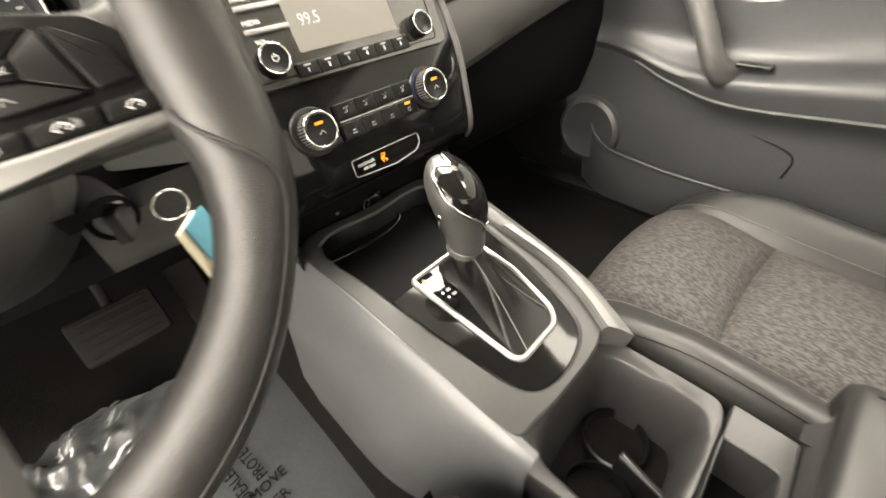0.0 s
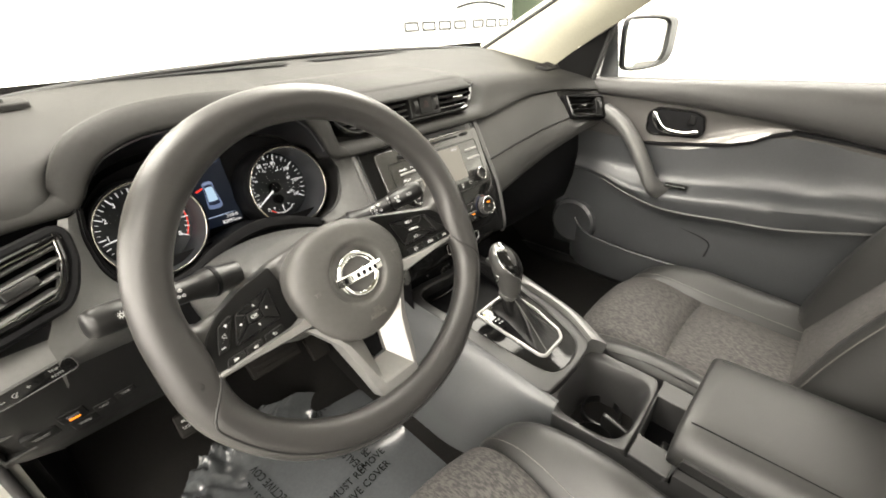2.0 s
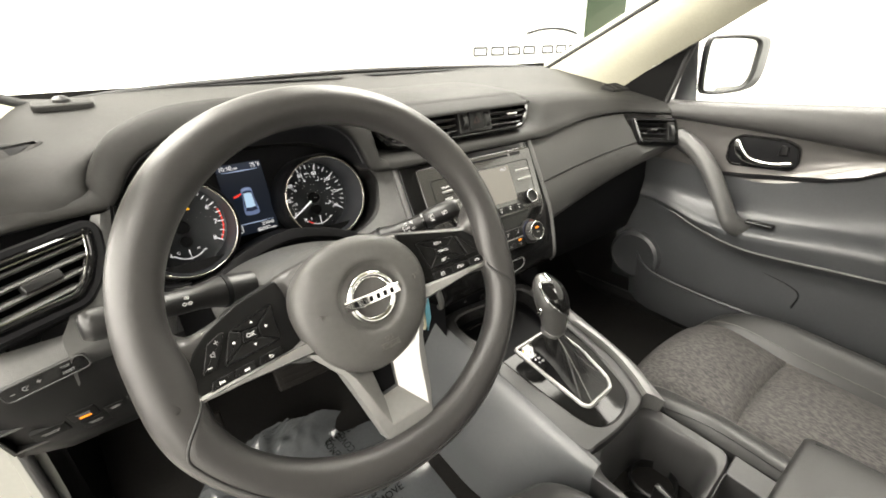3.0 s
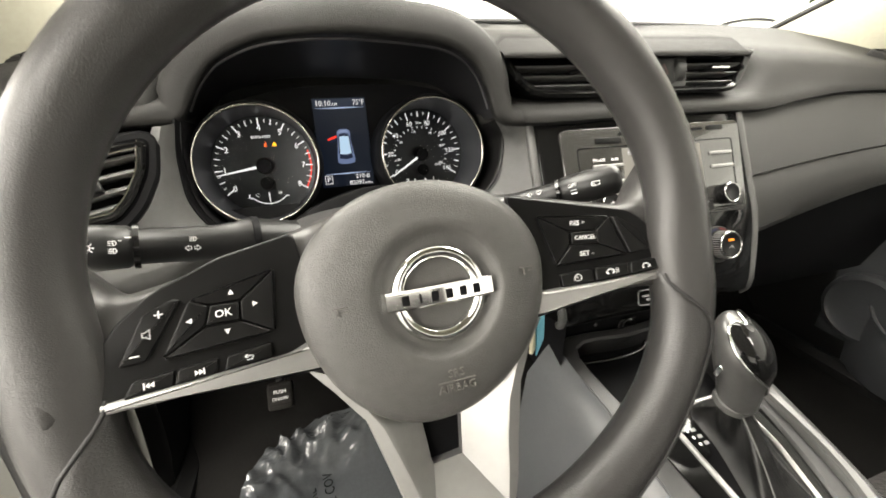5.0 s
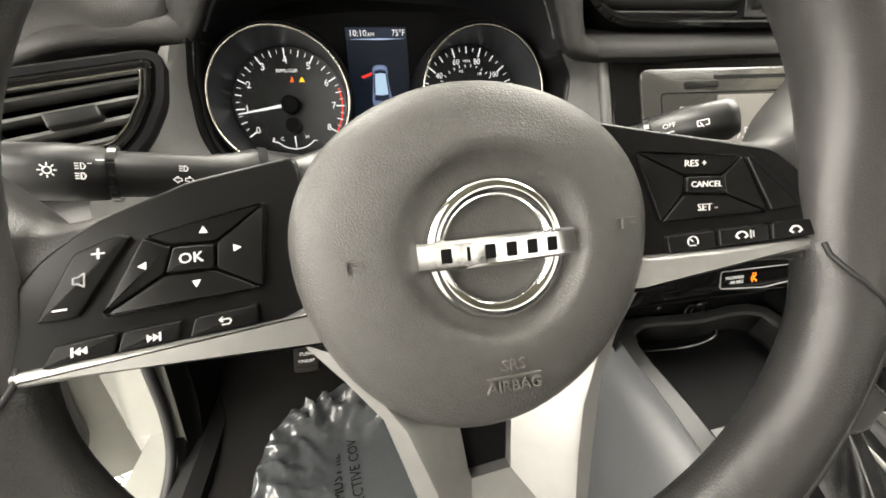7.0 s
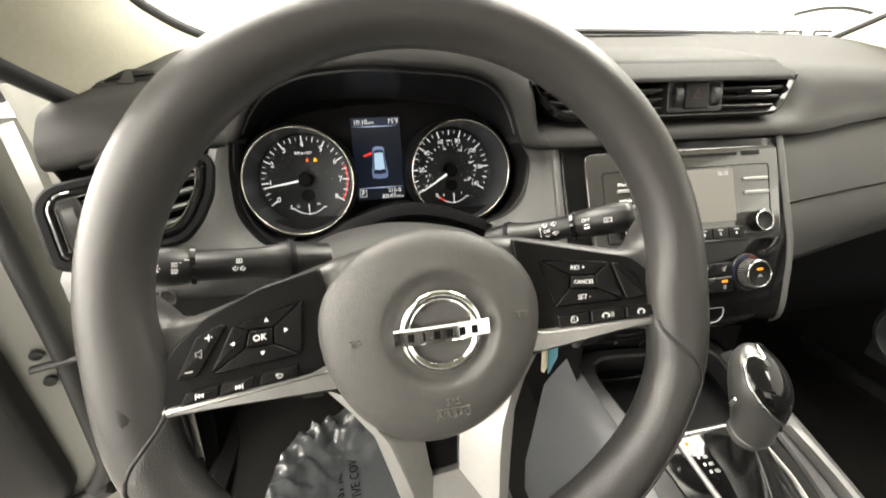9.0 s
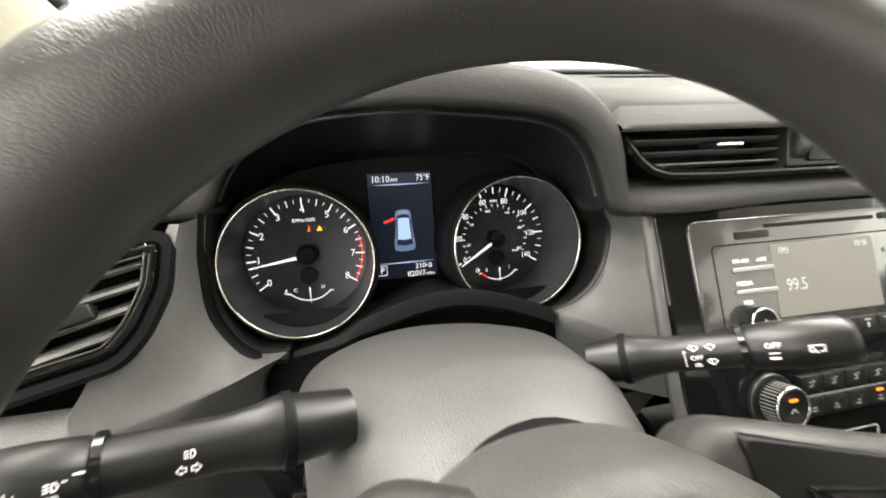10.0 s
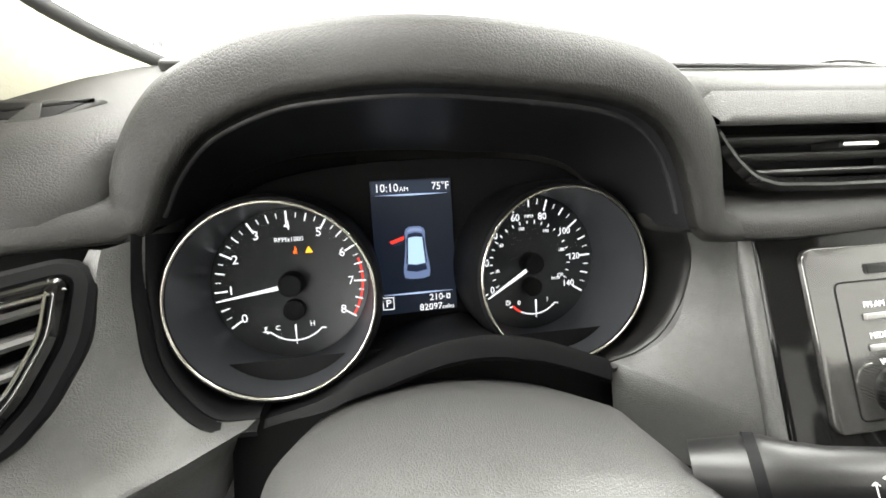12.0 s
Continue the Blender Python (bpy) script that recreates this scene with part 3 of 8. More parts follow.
# lower surround of the dials, from the left end of the hood round below to its right end
UND = spline([(-0.0600, 0.048, 0.084), (-0.0655, 0.021, 0.079), (-0.0660, 0.002, 0.078), (-0.0640, -0.027, 0.079), (-0.0535, -0.050, 0.080), (-0.0370, -0.0665, 0.082), (-0.0130, -0.0690, 0.083)], 5)
UNR = spline([(0.2640, 0.030, 0.110), (0.2790, 0.012, 0.097), (0.2800, -0.010, 0.092), (0.2755, -0.030, 0.088), (0.2640, -0.048, 0.085), (0.2480, -0.0600, 0.081), (0.2290, -0.0665, 0.077)], 5)
for curve, sgn in ((UND, -1), (UNR, 1)):
    rows = []
    low = 0.004 if sgn > 0 else 0.0
    for i, p in enumerate(curve):
        a, b = curve[max(i - 1, 0)], curve[min(i + 1, len(curve) - 1)]
        t = b - a
        o = Vector((t.y, -t.x)).normalized() * (1 if sgn < 0 else -1)
        q = lambda d, w: Vector((p.x + o.x * d, p.y + o.y * d, w))
        rows.append([q(-0.004, 0.012), q(-0.0035, p.z - 0.03), q(-0.002, p.z - 0.012), q(-0.001, p.z - 0.008), q(0.0005, p.z - 0.0065), q(0.002, p.z - 0.007), q(0.0035, p.z - 0.001 - low), q(0.005, p.z + 0.001 - low), q(0.009, p.z - 0.001 - low)])
    ob = loft("dial_surround", rows, M_SHADE if sgn < 0 else M_PLASTIC, dash, "stepped black surround of the dials", sharp=50)
    ob.matrix_basis = CL
# curved bar below the dials
low = spline([(-0.012, -0.0735, 0.073), (0.0227, -0.0655, 0.075), (0.0446, -0.0530, 0.077), (0.074, -0.0425, 0.078), (0.104, -0.0355, 0.078), (0.135, -0.0340, 0.078), (0.167, -0.0400, 0.078), (0.192, -0.0485, 0.078), (0.227, -0.0640, 0.076)], 5)
rows = []
for p in low:
    tall = smooth(0.0, 0.07, p.x)
    deep = p.y - 0.004
    for cu in (0.0, 0.199):
        if abs(p.x - cu) < 0.0705:
            deep = min(deep, -math.sqrt(0.0705 ** 2 - (p.x - cu) ** 2))
    rows.append([(p.x, deep, 0.0), (p.x, deep + 0.001, p.z - 0.045), (p.x, min(deep + 0.004, p.y), p.z - 0.012), (p.x, p.y, p.z - 0.002), (p.x, p.y - 0.003, p.z), (p.x, p.y - 0.004 - 0.010 * tall, p.z + 0.002), (p.x, p.y - 0.005 - 0.013 * tall, p.z - 0.002), (p.x, p.y - 0.006 - 0.016 * tall, p.z - 0.05)])
ob = loft("dial_brow", rows, M_SHADE, dash, "curved black bar below the dials", sharp=50)
ob.matrix_basis = CL


def at_cl(u, v, w):
    return CL @ Vector((u, v, w))


# left face panel between vent and dials
edge = [at_cl(p.x - 0.006, p.y - 0.003, p.z + 0.0) for p in UND]
side = spline([(-0.556, 0.272, 1.062), (-0.566, 0.262, 1.042), (-0.580, 0.240, 1.010), (-0.590, 0.222, 0.995), (-0.602, 0.209, 0.972), (-0.612, 0.202, 0.955), (-0.612, 0.196, 0.935)], 5)
edge += [Vector((-0.510, 0.255, 0.930)), Vector((-0.520, 0.250, 0.905)), Vector((-0.526, 0.247, 0.88))]
side += [Vector((-0.616, 0.1985, 0.920)), Vector((-0.618, 0.202, 0.900)), Vector((-0.620, 0.208, 0.88))]
rows = []
for a, b in zip(edge, side):
    rows.append([a + Vector((0.008, 0.05, 0.0)), a + Vector((0.004, 0.008, 0.0)), a, a * 0.75 + b * 0.25 + Vector((0, -0.006, 0)), (a + b) / 2 + Vector((0, -0.008, 0)), a * 0.25 + b * 0.75 + Vector((0, -0.004, 0)), b])
loft("face_panel", rows, M_PANEL, dash, "dark grey grained panel beside the dials", sharp=60)
# right face panel between dials and centre stack
edge = [at_cl(p.x + 0.006, p.y - 0.003, p.z) for p in UNR]
side = spline([(-0.161, 0.268, 1.052), (-0.159, 0.256, 1.03), (-0.156, 0.245, 1.01), (-0.153, 0.236, 0.995), (-0.151, 0.224, 0.97), (-0.149, 0.212, 0.95), (-0.146, 0.200, 0.928)], 5)
edge += [Vector((-0.232, 0.262, 0.932)), Vector((-0.232, 0.256, 0.915)), Vector((-0.232, 0.25, 0.89))]
side += [Vector((-0.146, 0.198, 0.92)), Vector((-0.146, 0.197, 0.905)), Vector((-0.146, 0.20, 0.885))]
rows = [[a + Vector((-0.006, 0.01, 0)), a, (a * 0.66 + b * 0.34), (a * 0.33 + b * 0.67), b] for a, b in zip(edge, side)]
loft("face_panel", rows, M_PANEL, dash, "dark grey grained panel beside the dials", sharp=60)

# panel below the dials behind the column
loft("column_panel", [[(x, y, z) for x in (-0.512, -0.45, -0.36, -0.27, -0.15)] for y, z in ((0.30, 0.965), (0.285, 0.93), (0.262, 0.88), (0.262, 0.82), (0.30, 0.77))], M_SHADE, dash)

# knee panel on the driver's side
KNEE = [(0.262, 0.958), (0.215, 0.955), (0.202, 0.945), (0.200, 0.92), (0.205, 0.885), (0.220, 0.85), (0.235, 0.815), (0.25, 0.79), (0.285, 0.775), (0.36, 0.77)]
# two tones for light: face part lightened, shaded knee part darkened
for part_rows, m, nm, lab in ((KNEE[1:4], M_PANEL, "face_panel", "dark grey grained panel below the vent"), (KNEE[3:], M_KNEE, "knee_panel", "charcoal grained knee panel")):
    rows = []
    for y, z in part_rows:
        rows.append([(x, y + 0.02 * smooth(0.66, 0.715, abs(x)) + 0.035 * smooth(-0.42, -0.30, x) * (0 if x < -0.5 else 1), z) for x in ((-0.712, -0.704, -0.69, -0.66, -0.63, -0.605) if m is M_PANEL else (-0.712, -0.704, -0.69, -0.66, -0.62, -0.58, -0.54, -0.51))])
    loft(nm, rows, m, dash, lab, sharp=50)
rows = [[(x, y + 0.015, z) for y, z in KNEE[4:]] for x in (-0.28, -0.22, -0.17, -0.15)]
loft("knee_panel", rows, M_PANEL, dash, sharp=50)
# end of the dashboard at the door opening
loft("end_cap", [[(x, y, z) for x, y, z in ((-0.729, 0.46, 1.12), (-0.730, 0.34, 1.10), (-0.729, 0.29, 1.06), (-0.722, 0.295, 1.03), (-0.714, 0.232, 0.95), (-0.713, 0.226, 0.88), (-0.713, 0.262, 0.80), (-0.713, 0.30, 0.775))],
                 [(-0.735, 0.5, z) for z in (1.12, 1.10, 1.06, 1.03, 0.95, 0.88, 0.80, 0.775)]], M_PLASTIC, dash, "black end cap of the dashboard", sharp=50)

# passenger side: stitched panel and glove box
rows = []
for i in range(25):
    s = i / 24
    x = mix(0.158, 0.70, s)
    top = spline([(0.16, 0.285, 1.047), (0.30, 0.295, 1.054), (0.42, 0.303, 1.061), (0.55, 0.296, 1.058), (0.64, 0.27, 1.048), (0.70, 0.246, 1.042)], 8)
    tp = min(top, key=lambda p: abs(p.x - x))
    zs, zb = mix(0.962, 1.0, s), mix(0.886, 0.963, s ** 1.15)
    ys, yb = mix(0.222, 0.222, s) + 0.02 * math.sin(math.pi * s), mix(0.196, 0.208, s) + 0.022 * math.sin(math.pi * s)
    pit = 0.035 if 0.56 < x < 0.665 else 0.0
    rows.append([(x, tp.y + 0.01, tp.z + 0.004), (x, tp.y - 0.012, tp.z), (x, mix(tp.y, ys, 0.6) - 0.006 + pit, mix(tp.z, zs, 0.5)), (x, ys - 0.002 + pit, zs + 0.004), (x, ys + 0.001 + pit * 0.8, zs), (x, ys - 0.004 + pit * 0.3, zs - 0.006),
                 (x, mix(ys, yb, 0.6) - 0.006, mix(zs, zb, 0.55)), (x, yb, zb + 0.006), (x, yb + 0.004, zb - 0.004), (x, yb + 0.03, zb - 0.016), (x, 0.30, mix(0.84, 0.90, s))])
# panel underside and glove box: shade put into the near-black colour
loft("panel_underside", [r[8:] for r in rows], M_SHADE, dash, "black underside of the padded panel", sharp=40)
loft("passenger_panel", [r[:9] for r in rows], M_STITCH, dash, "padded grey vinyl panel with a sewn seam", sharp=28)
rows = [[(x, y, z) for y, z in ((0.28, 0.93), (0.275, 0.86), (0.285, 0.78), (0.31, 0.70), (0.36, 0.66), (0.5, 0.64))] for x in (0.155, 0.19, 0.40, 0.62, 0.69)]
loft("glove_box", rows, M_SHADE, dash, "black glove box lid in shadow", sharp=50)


# ---- air vents ----
def vent(name, outline, m, label, slats, tabs, wheel=None, depth=0.035, frame_w=0.007, trim=M_GLOSS, slat_tilt=0.0, chrome=True, group="dashboard vents", proud=0.006, split=(), housing=0.0, fat=1.0):
    t = thing(name, label, "air vent", m, group)
    outer = rounded(outline, 0.007, 5)
    inner = inset(outer, frame_w)
    frame_ring("frame", outer, inner, -depth, proud, trim, t, min(0.004, frame_w * 0.4), "gloss black frame", win=-depth)
    if chrome:
        a = inset(inner, 0.0005)
        frame_ring("bright_edge", a, inset(a, 0.0018), proud - 0.006, proud - 0.0012, M_CHROME, t, 0.0004, "thin bright inner edge", win=proud - 0.007)
    if housing:
        ho = inset(outer, -housing)
        frame_ring("housing", ho, inset(outer, 0.0004), -depth, proud - 0.005, M_SHADE, t, 0.003, "matt black vent housing", win=-depth)
    plate("back", inner, -depth - 0.003, -depth, M_SHADE, t, 0.0002)
    us, vs = [p[0] for p in inner], [p[1] for p in inner]
    v0, v1 = min(vs), max(vs)
    for i in range(slats):
        v = v0 + (v1 - v0) * (i + 0.5) / slats
        cut = []
        for j in range(len(inner)):
            a, b = inner[j - 1], inner[j]
            if (a[1] - v) * (b[1] - v) <= 0 and abs(a[1] - b[1]) > 1e-9:
                cut.append(a[0] + (b[0] - a[0]) * (v - a[1]) / (b[1] - a[1]))
        if len(cut) < 2:
            continue
        spans = [(min(cut), max(cut))]
        for s0, s1 in split:
            spans = [q for a, b in spans for q in ((a, min(b, s0)), (max(a, s1), b)) if q[1] - q[0] > 0.004]
        for u0, u1 in spans:
            prof = [(v - 0.0022 * fat, -0.024), (v - 0.0016 * fat, -0.004 - 0.002 * (fat - 1)), (v - 0.0004, -0.0015), (v + 0.001 * fat, -0.0025), (v + 0.0016 * fat, -0.010), (v + 0.0014 * fat, -0.024)]
            rows = [[(u, a + slat_tilt * (b + 0.004), b + proud - 0.006) for a, b in prof] for u in (u0, u1)]
            loft("slat", rows, M_SLAT if fat > 1 else M_PLASTIC, t, closed_u=True, cap0=True, cap1=True)
    for u, v, w, h, metal in tabs:
        p = plate("tab", rounded([(u - w / 2, v - h / 2), (u + w / 2, v - h / 2), (u + w / 2, v + h / 2), (u - w / 2, v + h / 2)], 0.0025), -0.012, proud + 0.001, M_PLASTIC, t, 0.0018, "slider on the slats")
        if metal:
            plate("bright_bar", rounded([(u - w / 2 + 0.001, v - 0.0016), (u + w / 2 - 0.001, v - 0.0016), (u + w / 2 - 0.001, v + 0.0016), (u - w / 2 + 0.001, v + 0.0016)], 0.001), proud, proud + 0.0022, M_CHROME, p, 0.0006)
    if wheel:
        u, v, w, h = wheel
        cheek = plate("cheek", rounded([(u - w, v - h * 0.72), (u + w, v - h * 0.72), (u + w, v + h * 0.72), (u - w, v + h * 0.72)], 0.004), -0.02, proud - 0.002, M_PLASTIC, t, 0.001)
        rows = []
        for k in range(13):
            a = math.pi * k / 12
            rows.append([(u - w * 0.45, v - h / 2 * math.cos(a), proud - 0.006 + 0.011 * math.sin(a)), (u + w * 0.45, v - h / 2 * math.cos(a), proud - 0.006 + 0.011 * math.sin(a))])
        loft("thumb_wheel", rows, M_RUBBER, t, "ribbed thumb wheel")
    return t


vent("centre_vent", [(-0.203, 0.0235), (-0.190, 0.004), (-0.177, -0.012), (-0.163, -0.0235), (-0.145, -0.0290), (-0.10, -0.0305), (0.125, -0.0305), (0.146, -0.0285), (0.158, -0.018), (0.178, 0.0225)], basis((0.0, 0.276, 1.1030), 14, 0), "wide centre air vents in a gloss black frame",
     4, [(-0.083, 0.0, 0.03, 0.006, True), (0.117, 0.0, 0.03, 0.006, True)], frame_w=0.0092, split=[(-0.018, 0.062)], chrome=False, fat=1.15)
vent("driver_side_vent", [(-0.050, -0.024), (0.042, -0.030), (0.059, -0.018), (0.078, 0.005), (0.090, 0.034), (-0.036, 0.036), (-0.046, 0.026)], basis((-0.632, 0.2105, 1.011), 28, 21, 8), "driver side air vent with gloss black frame",
     4, [(0.026, 0.002, 0.034, 0.011, False)], wheel=(-0.031, 0.005, 0.010, 0.034), depth=0.05, frame_w=0.0055, housing=0.011, chrome=True, trim=M_GLOSS, fat=1.9, slat_tilt=-0.25)
vent("passenger_side_vent", [(-0.052, -0.031), (0.068, -0.034), (0.064, 0.030), (-0.072, 0.030)], basis((0.614, 0.2265, 1.013), 22, -20, -6), "passenger side air vent in a black frame",
     4, [(-0.01, 0.0, 0.02, 0.006, False)], wheel=(0.046, -0.002, 0.011, 0.034), frame_w=0.006, chrome=False, housing=0.004)

# square button and thumb wheels between the centre vents
cv = thing("hazard_button", "square black hazard button between thumb wheels on the dashboard", "button", basis((0.022, 0.276, 1.1030), 14, 0))
plate("housing", rounded([(-0.039, -0.023), (0.039, -0.023), (0.039, 0.018), (-0.039, 0.018)], 0.003), -0.03, 0.0065, M_PLASTIC, cv, 0.001)
plate("button_cap", rounded([(-0.017, -0.019), (0.017, -0.019), (0.016, 0.014), (-0.016, 0.014)], 0.003), 0.004, 0.010, M_KEY, cv, 0.001)
strokes("triangle", chain([(-0.006, -0.007), (0.006, -0.007), (0, 0.004), (-0.006, -0.007)]), 0.0008, mat("red_print", (0.05, 0.012, 0.010), 0.5), cv, (0, 0, 0.0101))
for s in (-1, 1):
    rows = [[(s * (0.027 + d), 0.014 * math.sin(a) - 0.003, 0.003 + 0.0105 * math.cos(a)) for d in (-0.005, 0.005)] for a in [radians(-80 + 16 * k) for k in range(11)]]
    loft("thumb_wheel", rows, M_RUBBER, cv, "small thumb wheel")

# ---- steering wheel ----
WHEEL = basis((-0.362, -0.0028, 1.0159), 23.0, 0.13, 1.5) @ Matrix.Scale(0.9723, 4)
wheel = thing("steering_wheel", "dark grey leather-grained steering wheel with flat bottom and silver spokes", "steering wheel", WHEEL)


def shoulder(deg):
    return math.exp(-((deg - 50) / 24) ** 2) + 1.9 * math.exp(-((deg - 130) / 26) ** 2)


def rim_radius(a):
    """Radius of the rim's middle line: slightly flat on top, wider towards the flattened bottom."""
    deg = math.degrees(a) % 360
    return 0.1735 + 0.0007 * shoulder(deg) - 0.0010 * math.exp(-((deg - 90) / 20) ** 2) + 0.0075 * smooth(0.0, -0.45, math.sin(a)) - 0.0025 * math.exp(-((deg - 270) / 22) ** 2)


def rim_point(a, out=0.0, w=0.0):
    r = rim_radius(a) + out
    return Vector((0.0012 + r * math.cos(a), 0.0018 + r * math.sin(a), w))


def rim_section(a, b, skin=1.0):
    """A point of the rim: a round the wheel, b round the section from the outer side over the front."""
    deg = math.degrees(a) % 360
    grip = math.exp(-((deg - 190) / 15) ** 2) + math.exp(-(((deg + 180) % 360 - 180 + 10) / 15) ** 2)
    low = smooth(-0.55, -0.9, math.sin(a))
    top = smooth(-0.2, 0.5, math.sin(a))
    ru, rw = 0.0168 + 0.0022 * low + 0.0009 * top + 0.0012 * shoulder(deg), 0.0168 + 0.0012 * top
    c = math.cos(b)
    inner = (0.0075 * grip + 0.0006 * low) * max(0.0, -c)
    return rim_point(a, skin * ru * c - inner, skin * rw * math.sin(b))


def rim():
    n = 120
    rows = [[rim_section(2 * math.pi * i / n, 2 * math.pi * j / 24) for j in range(24)] for i in range(n)]
    loft("rim", rows, M_RIM, wheel, "grained dark grey rim", 70, closed_u=True, closed_v=True)
    # inlay over the inner half of the lower rim, its seam running out along the front from both spokes
    rows, edge = [], []
    for i in range(91):
        s = i / 90
        a = radians(mix(193.5, 348.0, s))
        run = smooth(0.0, 0.075, s) * smooth(1.0, 0.925, s)
        b0 = radians(mix(158, 62, run))
        rows.append([rim_section(a, mix(b0, radians(262), k / 14), 1.045 if 0 < k < 14 else 0.99) for k in range(15)])
        edge.append(rim_section(a, b0, 1.012))
    loft("lower_inlay", rows, M_INLAY, wheel, "smooth dark grey inlay along the lower rim", 60)
    tube("seam", edge, 0.0011, M_RUBBER, wheel, 8, label="dark parting line of the inlay")


rim()


def pad_depth(sgn, u, v):
    """The key pads lean back towards the hub and towards their upper edge."""
    if sgn < 0:
        return -0.0166 - 0.2426 * (v + 0.007) - 0.252 * (u + 0.102)
    return -0.0172 - 0.2426 * (v + 0.0003) + 0.130 * (u - 0.109)


def hollow(sgn):
    def f(p):
        k = smooth(0.180, 0.158, abs(p.x)) * smooth(0.02, 0.06, abs(p.x))
        t = (p.y + 0.031) / 0.044
        du, dv = (0.0079 * t, 0.0025) if sgn > 0 else (-0.001, -0.001)
        return Vector((p.x + du * k, p.y + dv * k, p.z + k * pad_depth(sgn, p.x, max(p.y, -0.042))))
    return f


def web(sgn):
    if sgn < 0:
        hi = [(0.03, 0.040), (0.056, 0.0335), (0.087, 0.0250), (0.117, 0.0160), (0.132, 0.0120), (0.146, 0.0110), (0.156, 0.0210), (0.176, 0.044)]
    else:
        hi = [(0.03, 0.038), (0.060, 0.0320), (0.092, 0.0250), (0.122, 0.0180), (0.142, 0.0150), (0.152, 0.0210), (0.160, 0.0340), (0.176, 0.056)]
    hi = spline(hi, 6)
    lo = spline([(0.03, -0.042), (0.06, -0.041), (0.09, -0.0405), (0.12, -0.0405), (0.140, -0.0410), (0.150, -0.0415), (0.157, -0.0425), (0.166, -0.0435)], 6)
    f = hollow(sgn)
    rows = []
    for a, b in zip(lo, hi):
        rise = 0.0100 * smooth(0.148, 0.172, 0.5 * (a.x + b.x))
        row = [(a.x, a.y + 0.006, -0.026), (a.x, a.y + 0.001, -0.016), (a.x, a.y, -0.008), (a.x, a.y + 0.002, 0.0 + rise)]
        row += [(mix(a.x, b.x, k / 9), mix(a.y, b.y, k / 9), 0.0035 + rise) for k in range(1, 9)]
        row += [(b.x, b.y - 0.003, 0.001 + rise), (b.x, b.y, -0.006 + rise), (b.x, b.y - 0.001, -0.016), (b.x, b.y - 0.006, -0.026)]
        rows.append([f(Vector((sgn * x, y, z))) for x, y, z in row])
    loft("spoke", rows, M_RIM, wheel, "grained spoke", 70)


web(-1)
web(1)
plate("hub_back", spline([(0.004 + 0.05 * math.cos(a), -0.015 + 0.055 * math.sin(a)) for a in [2 * math.pi * k / 16 for k in range(16)]], 2, True), -0.06, -0.012, M_SHADE, wheel, 0.004)


